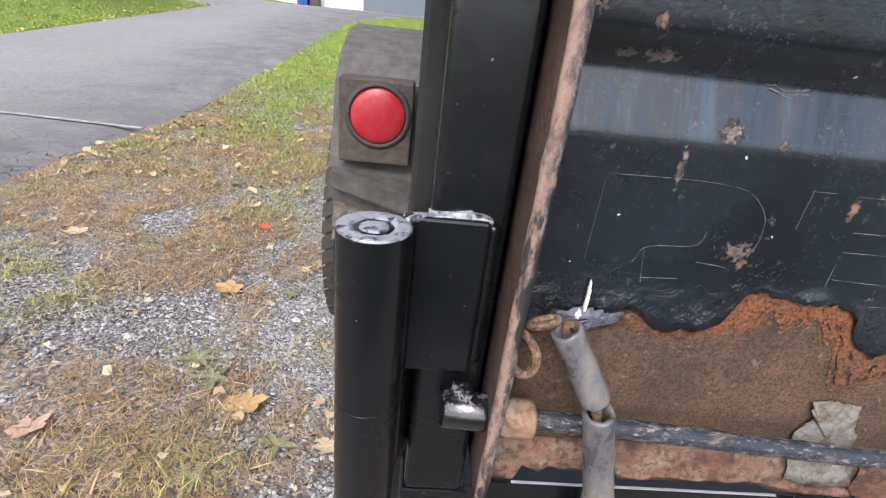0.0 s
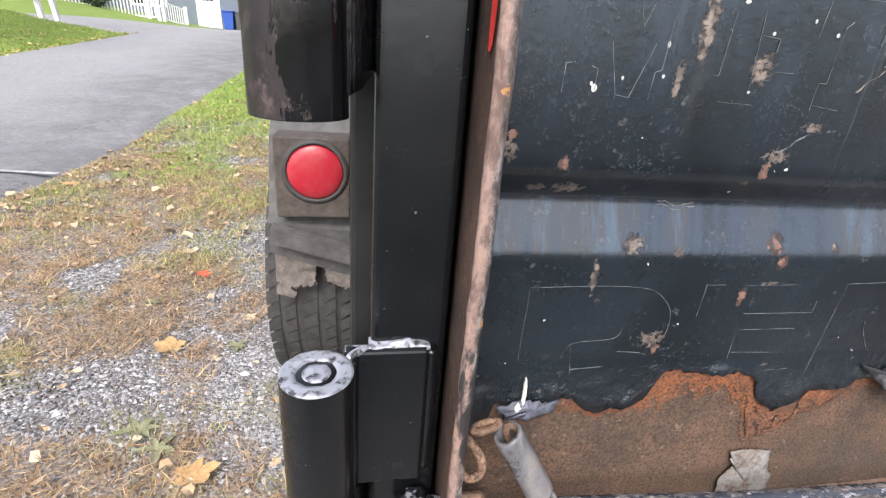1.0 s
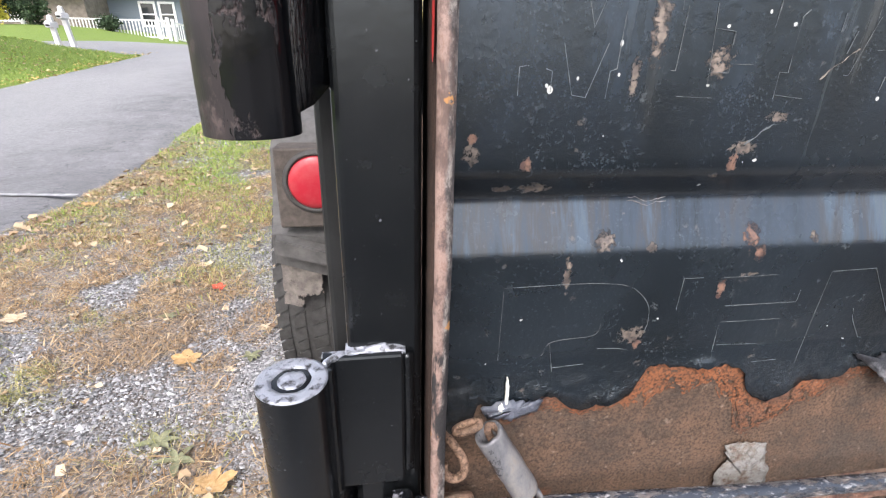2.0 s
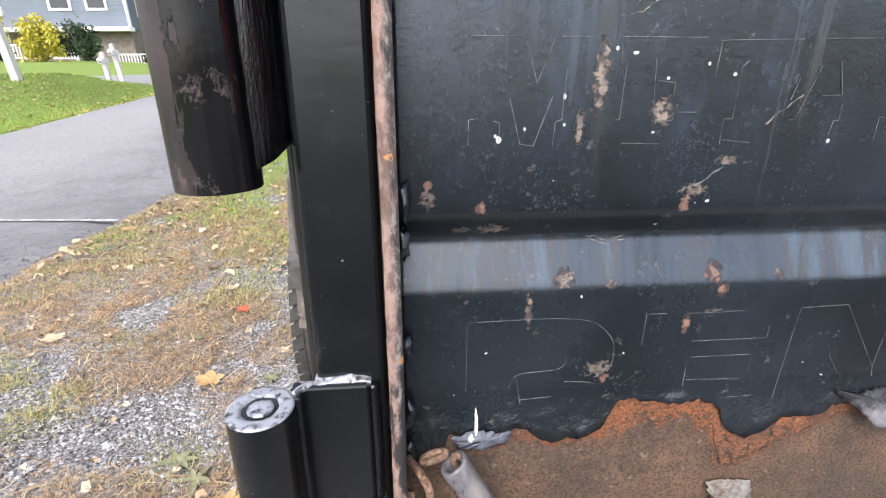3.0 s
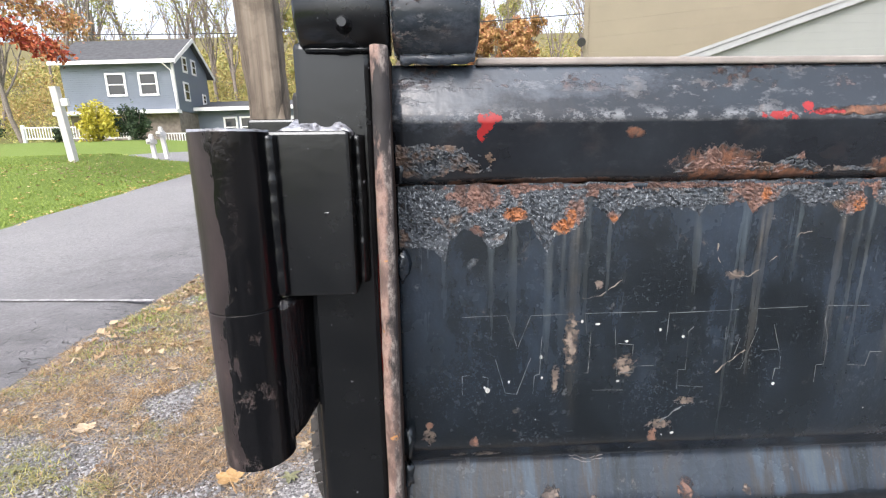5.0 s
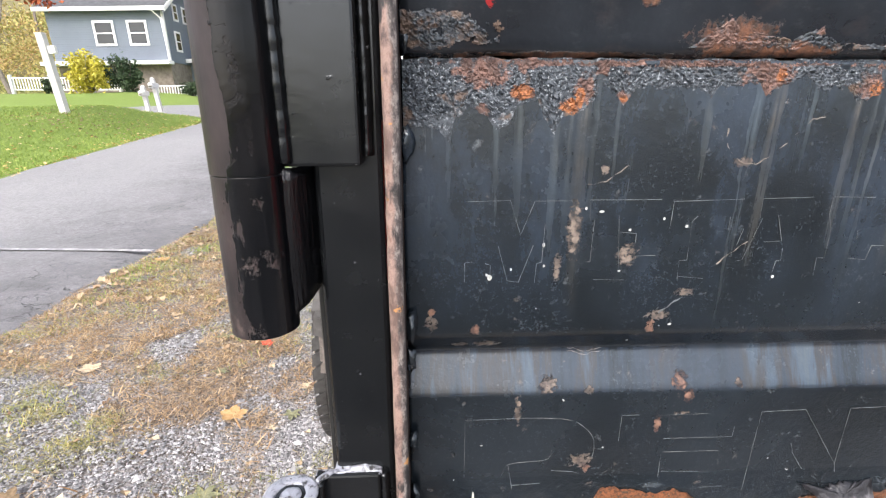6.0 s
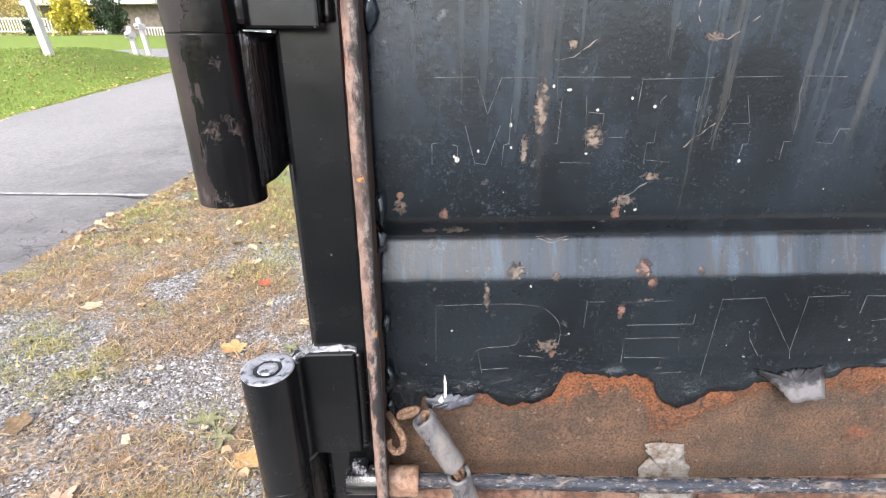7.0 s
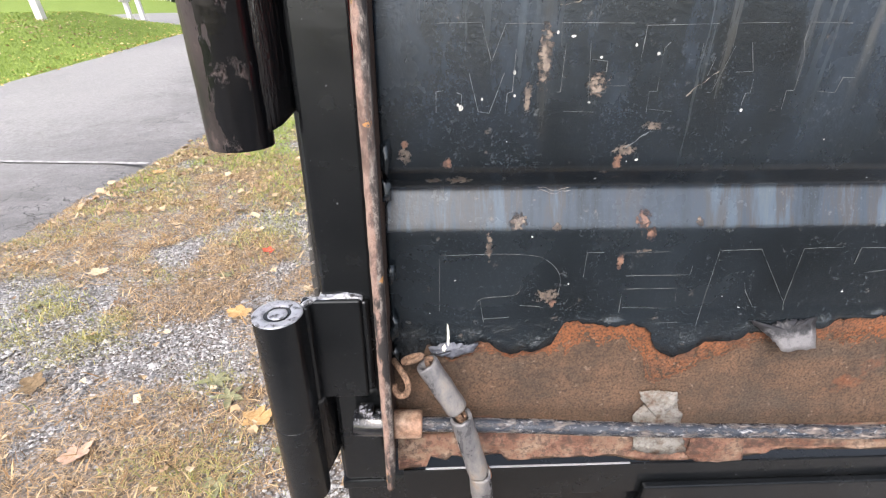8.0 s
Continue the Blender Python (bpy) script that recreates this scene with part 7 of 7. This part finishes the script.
RED_MAPLE = island_mix("red_maple_leaves", (0.19, 0.03, 0.02), (0.36, 0.075, 0.04), (0.45, 0.16, 0.06), 0.75)
shrub("forsythia", -17.75, 27.0, 2.0, 1.95, GOLD, 2600, 0.10, 1, "golden yellow shrub before the house")
shrub("yew_bush", -16.2, 27.6, 1.7, 1.8, EVERGREEN, 2400, 0.09, 2, "dark evergreen bush before the house")
shrub("low_bush", -20.2, 27.6, 1.0, 0.8, EVERGREEN, 900, 0.07, 3, "small dark evergreen bush by the fence")
shrub("low_bush", -13.3, 28.9, 1.0, 0.75, EVERGREEN, 900, 0.07, 4, "small dark evergreen bush by the railing")
shrub("hedge_bush", -24.4, 26.8, 2.4, 2.0, EVERGREEN, 1800, 0.10, 5, "overgrown green bush at the lawn's end")


def tree(name, x, y, tall, spread, mat, leaves, leaf, seed, label, lean=0.0, base=None, first=0.35):
    """A tapered trunk that forks into limbs and twigs, with a sparse crown."""
    rnd = random.Random(seed)
    ob = thing(name, label, "tree", Matrix.Translation((x, y, height(x, y) if base is None else base)))
    bm = bmesh.new()
    tips = []

    def limb(p, d, ln, r, depth):
        pts, q, dd = [p], p.copy(), d.copy()
        for k in range(4):
            dd = (dd + Vector((rnd.uniform(-0.2, 0.2), rnd.uniform(-0.2, 0.2), 0.10))).normalized()
            q = q + dd * ln / 4
            pts.append(q.copy())
        sweep(pts, [r, r * 0.88, r * 0.74, r * 0.6, r * 0.42], 5 if depth else 8, bm)
        if depth >= 3:
            tips.append(pts[-1])
            return
        for k in range(3 if depth else 5):
            t = rnd.uniform(first, 1.0) if depth == 0 else rnd.uniform(0.3, 1.0)
            i = min(3, int(t * 4))
            start = pts[i] + (pts[i + 1] - pts[i]) * (t * 4 - i if t < 1 else 1)
            a = rnd.uniform(0, 6.283)
            out = (dd + Vector((math.cos(a), math.sin(a), 0.15)) * rnd.uniform(0.5, 1.0) * spread).normalized()
            limb(start, out, ln * rnd.uniform(0.42, 0.62), r * 0.45, depth + 1)
        tips.append(pts[-1])

    limb(Vector((0, 0, -0.2)), Vector((lean, 0, 1)), tall * 0.62, tall * 0.013, 0)
    part("trunk", bm, BARK, ob)
    if leaves:
        verts, faces = [], []
        per = max(1, leaves // len(tips))
        for i, t in enumerate(tips):
            if i % 5 == 4:
                continue
            v, f = leaf_cloud(per, t, (tall * 0.06, tall * 0.06, tall * 0.045), leaf, seed * 97 + i)
            k = len(verts)
            verts += v
            faces += [tuple(j + k for j in q) for q in f]
        raw("crown", verts, faces, mat, ob)
    return ob


bare = tree("bare_tree", -30, 52, 15, 0.7, AUTUMN, 500, 0.13, 1, "tall bare autumn tree on the wooded hill")
bare2 = tree("bare_tree", -24, 50, 17, 0.6, AUTUMN, 700, 0.13, 2, "tall bare autumn tree on the wooded hill")
bare3 = tree("bare_tree", -20, 54, 16, 0.65, AUTUMN, 0, 0.13, 3, "tall bare autumn tree on the wooded hill")
gold_tree = tree("golden_tree", -15.5, 52, 12, 0.7, AUTUMN, 4200, 0.16, 4, "yellow green autumn tree on the wooded hill")
orange_tree = tree("orange_tree", 8.0, 46, 11, 0.75, ORANGE, 4200, 0.17, 5, "orange and red autumn tree behind the sheds")
for k in range(64):
    rnd = random.Random(900 + k)
    src = (bare, bare2, bare3, gold_tree)[k % 4 if k % 8 != 7 else 0]
    a = radians(rnd.uniform(-47, 22) if k > 3 else rnd.uniform(4, 20))
    d = rnd.uniform(47, 84)
    x, y = d * math.sin(a), d * math.cos(a)
    copy_thing(src, Matrix.Translation((x, y, height(x, y))) @ pose(0, 0, 0, 0, rnd.uniform(-4, 4), rnd.uniform(0, 360)))
for k, (x, y) in enumerate(((5.2, 50), (10.8, 49), (13.0, 52), (7.0, 54), (-12.5, 58))):
    copy_thing(orange_tree if k != 4 else gold_tree, Matrix.Translation((x, y, height(x, y))) @ pose(0, 0, 0, 0, 0, 70 * k))


def thicket(name, x0, x1, y0, y1, n, mat, seed, label, tall=3.2, leaf=0.20):
    """Undergrowth on the hillside: countless leaf sprays of uneven height."""
    rng = np.random.RandomState(seed)
    verts, faces = [], []
    for _ in range(n):
        x, y = rng.uniform(x0, x1), rng.uniform(y0, y1)
        top = tall * (0.55 + 0.6 * noise.noise(Vector((x * 0.23, y * 0.23, seed))) + 0.35 * noise.noise(Vector((x * 0.8, y * 0.8, seed))))
        if top < 0.25:
            continue
        c = np.array((x, y, height(x, y) + rng.uniform(0, 1) ** 0.7 * top))
        a, b = two_ways(rng)
        s = leaf * rng.uniform(0.5, 1.4)
        k = len(verts)
        verts += [tuple(c - a * s), tuple(c + b * s * 0.5), tuple(c + a * s), tuple(c - b * s * 0.5)]
        faces.append((k, k + 1, k + 2, k + 3))
    tagged(raw(name, verts, faces, mat), label, "undergrowth", kind="stuff")


thicket("undergrowth", -48, 24, 44, 62, 66000, AUTUMN, 11, "yellow green autumn undergrowth on the hillside", 4.2, 0.12)
thicket("undergrowth", -60, 30, 62, 90, 36000, AUTUMN, 12, "yellow green autumn undergrowth on the hillside", 5.0, 0.2)

# unseen undergrowth behind the camera, added to darken reflections in the black paint
thicket("undergrowth", -44, 44, -56, -38, 16000, AUTUMN, 13, "unseen autumn undergrowth added behind the lot for reflections", 2.6, 0.26)

# red maple whose low limbs hang over the lawn
maple = tree("red_maple", -8.3, 8.55, 6.4, 1.0, RED_MAPLE, 12000, 0.055, 8, "red leaved maple tree on the lawn", 0.05)

limb_pts = bend([(0.0, 0.0, 3.0), (0.8, 0.05, 2.75), (1.6, 0.0, 2.40), (2.5, -0.1, 1.95)], 6)
part("low_limb", sweep(limb_pts, [0.06 - 0.055 * k / (len(limb_pts) - 1) for k in range(len(limb_pts))], 6), BARK, maple)
spray_v, spray_f = [], []
for k, p in enumerate(limb_pts[3:]):
    v, f = leaf_cloud(120, p, (0.36, 0.36, 0.26), 0.042, 300 + k)
    spray_f += [tuple(j + len(spray_v) for j in q) for q in f]
    spray_v += v
raw("leaf_spray", spray_v, spray_f, RED_MAPLE, maple)
upper_pts = bend([(0.0, 0.0, 3.3), (0.8, 0.3, 3.1), (1.7, 0.5, 2.85), (2.4, 0.6, 2.55)], 6)
part("low_limb", sweep(upper_pts, [0.05 - 0.045 * k / (len(upper_pts) - 1) for k in range(len(upper_pts))], 6), BARK, maple)
spray_v, spray_f = [], []
for k, p in enumerate(upper_pts[4:]):
    v, f = leaf_cloud(90, p, (0.42, 0.42, 0.36), 0.042, 340 + k)
    spray_f += [tuple(j + len(spray_v) for j in q) for q in f]
    spray_v += v
raw("leaf_spray", spray_v, spray_f, ORANGE, maple)

# ---- sheds behind the trailer ----
BEIGE = siding("beige_siding", (0.235, 0.205, 0.145), 0.4)
GARAGE_WHITE = siding("white_siding", (0.31, 0.325, 0.32), 0.14)
PALE_ROOF = plain("pale_metal_roof", (0.32, 0.33, 0.34), 0.6, amount=0.1, scale=3)
SHED_X = 4.95
shed = thing("beige_shed", "beige sided shed with a low eave", "shed", Matrix.Translation((SHED_X, 14.0, 0.0)) @ pose(0, 0, 0, 0, 0, -22))
part("wall", box(0.0, 8.0, 0.0, 7.0, 0.0, 6.6), BEIGE, shed, "beige vertical siding")
part("roof", gable_roof(0.0, 8.0, 0.0, 7.0, -0.3, 7.3, 6.62, 6.62, 7.9, 0.02), ROOF, shed)
part("corner_trim", box(-0.06, 0.06, -0.07, -0.002, 0.0, 6.6), BEIGE, shed)
part("yard_lamp", lathe((-0.10, -0.1, 3.95), (-0.10, -0.3, 3.85), ((0, 0.06), (0.5, 0.11), (1, 0.12)), 16), DARK, shed, "small dark yard lamp")
garage = thing("white_garage", "white sided garage with a sloping eave", "garage")
bm = bmesh.new()
gx0, gx1, gy, zl, zr = 4.75, 12.0, 8.4, 2.30, 4.55
v = [bm.verts.new(p) for y in (gy, 10.8) for p in ((gx0, y, 0.0), (gx1, y, 0.0), (gx1, y, zr), (gx0, y, zl))]
for f in ((0, 1, 2, 3), (7, 6, 5, 4), (0, 3, 7, 4), (1, 5, 6, 2), (3, 2, 6, 7), (0, 4, 5, 1)):
    bm.faces.new([v[i] for i in f])
bmesh.ops.recalc_face_normals(bm, faces=bm.faces)
part("wall", bm, GARAGE_WHITE, garage, "white lapped siding")
for dz0, dz1, y0, y1, mat, nm in ((0.02, 0.13, gy - 0.10, gy - 0.06, PALE_ROOF, "rake_board"), (0.135, 0.19, gy - 0.12, 11.0, PALE_ROOF, "roof"), (0.005, 0.018, gy - 0.058, gy - 0.004, GARAGE_WHITE, "soffit")):
    bm = bmesh.new()
    v = [bm.verts.new((x, y, z + dz)) for x, z in ((gx0 - 0.12, zl - 0.04), (gx1, zr)) for y in (y0, y1) for dz in (dz0, dz1)]
    for f in ((0, 2, 3, 1), (4, 5, 7, 6), (0, 1, 5, 4), (2, 6, 7, 3), (1, 3, 7, 5), (0, 4, 6, 2)):
        bm.faces.new([v[i] for i in f])
    bmesh.ops.recalc_face_normals(bm, faces=bm.faces)
    part(nm, bm, mat, garage)

# overhead cable
wire = [(-42 + 70 * k / 30, 41 - 0.15 * k, 11.6 - 1.2 * math.sin(math.pi * k / 30)) for k in range(31)]
cable = link("overhead_cable", sweep(wire, 0.035, 5), DARK)
tagged(cable, "sagging dark overhead cable above the house", "cable")
for k, (x, y, z) in enumerate((wire[0], wire[-1])):
    pole = thing("utility_pole", "tall wooden utility pole carrying a cable", "pole", Matrix.Translation((x, y, height(x, y))))
    part("shaft", sweep([(0, 0, -0.2), (0, 0, z - height(x, y) + 0.3)], [0.16, 0.11], 12), WOOD, pole)
    part("crossarm", box(-0.9, 0.9, -0.06, 0.06, z - height(x, y) - 0.2, z - height(x, y) - 0.06), WOOD, pole)
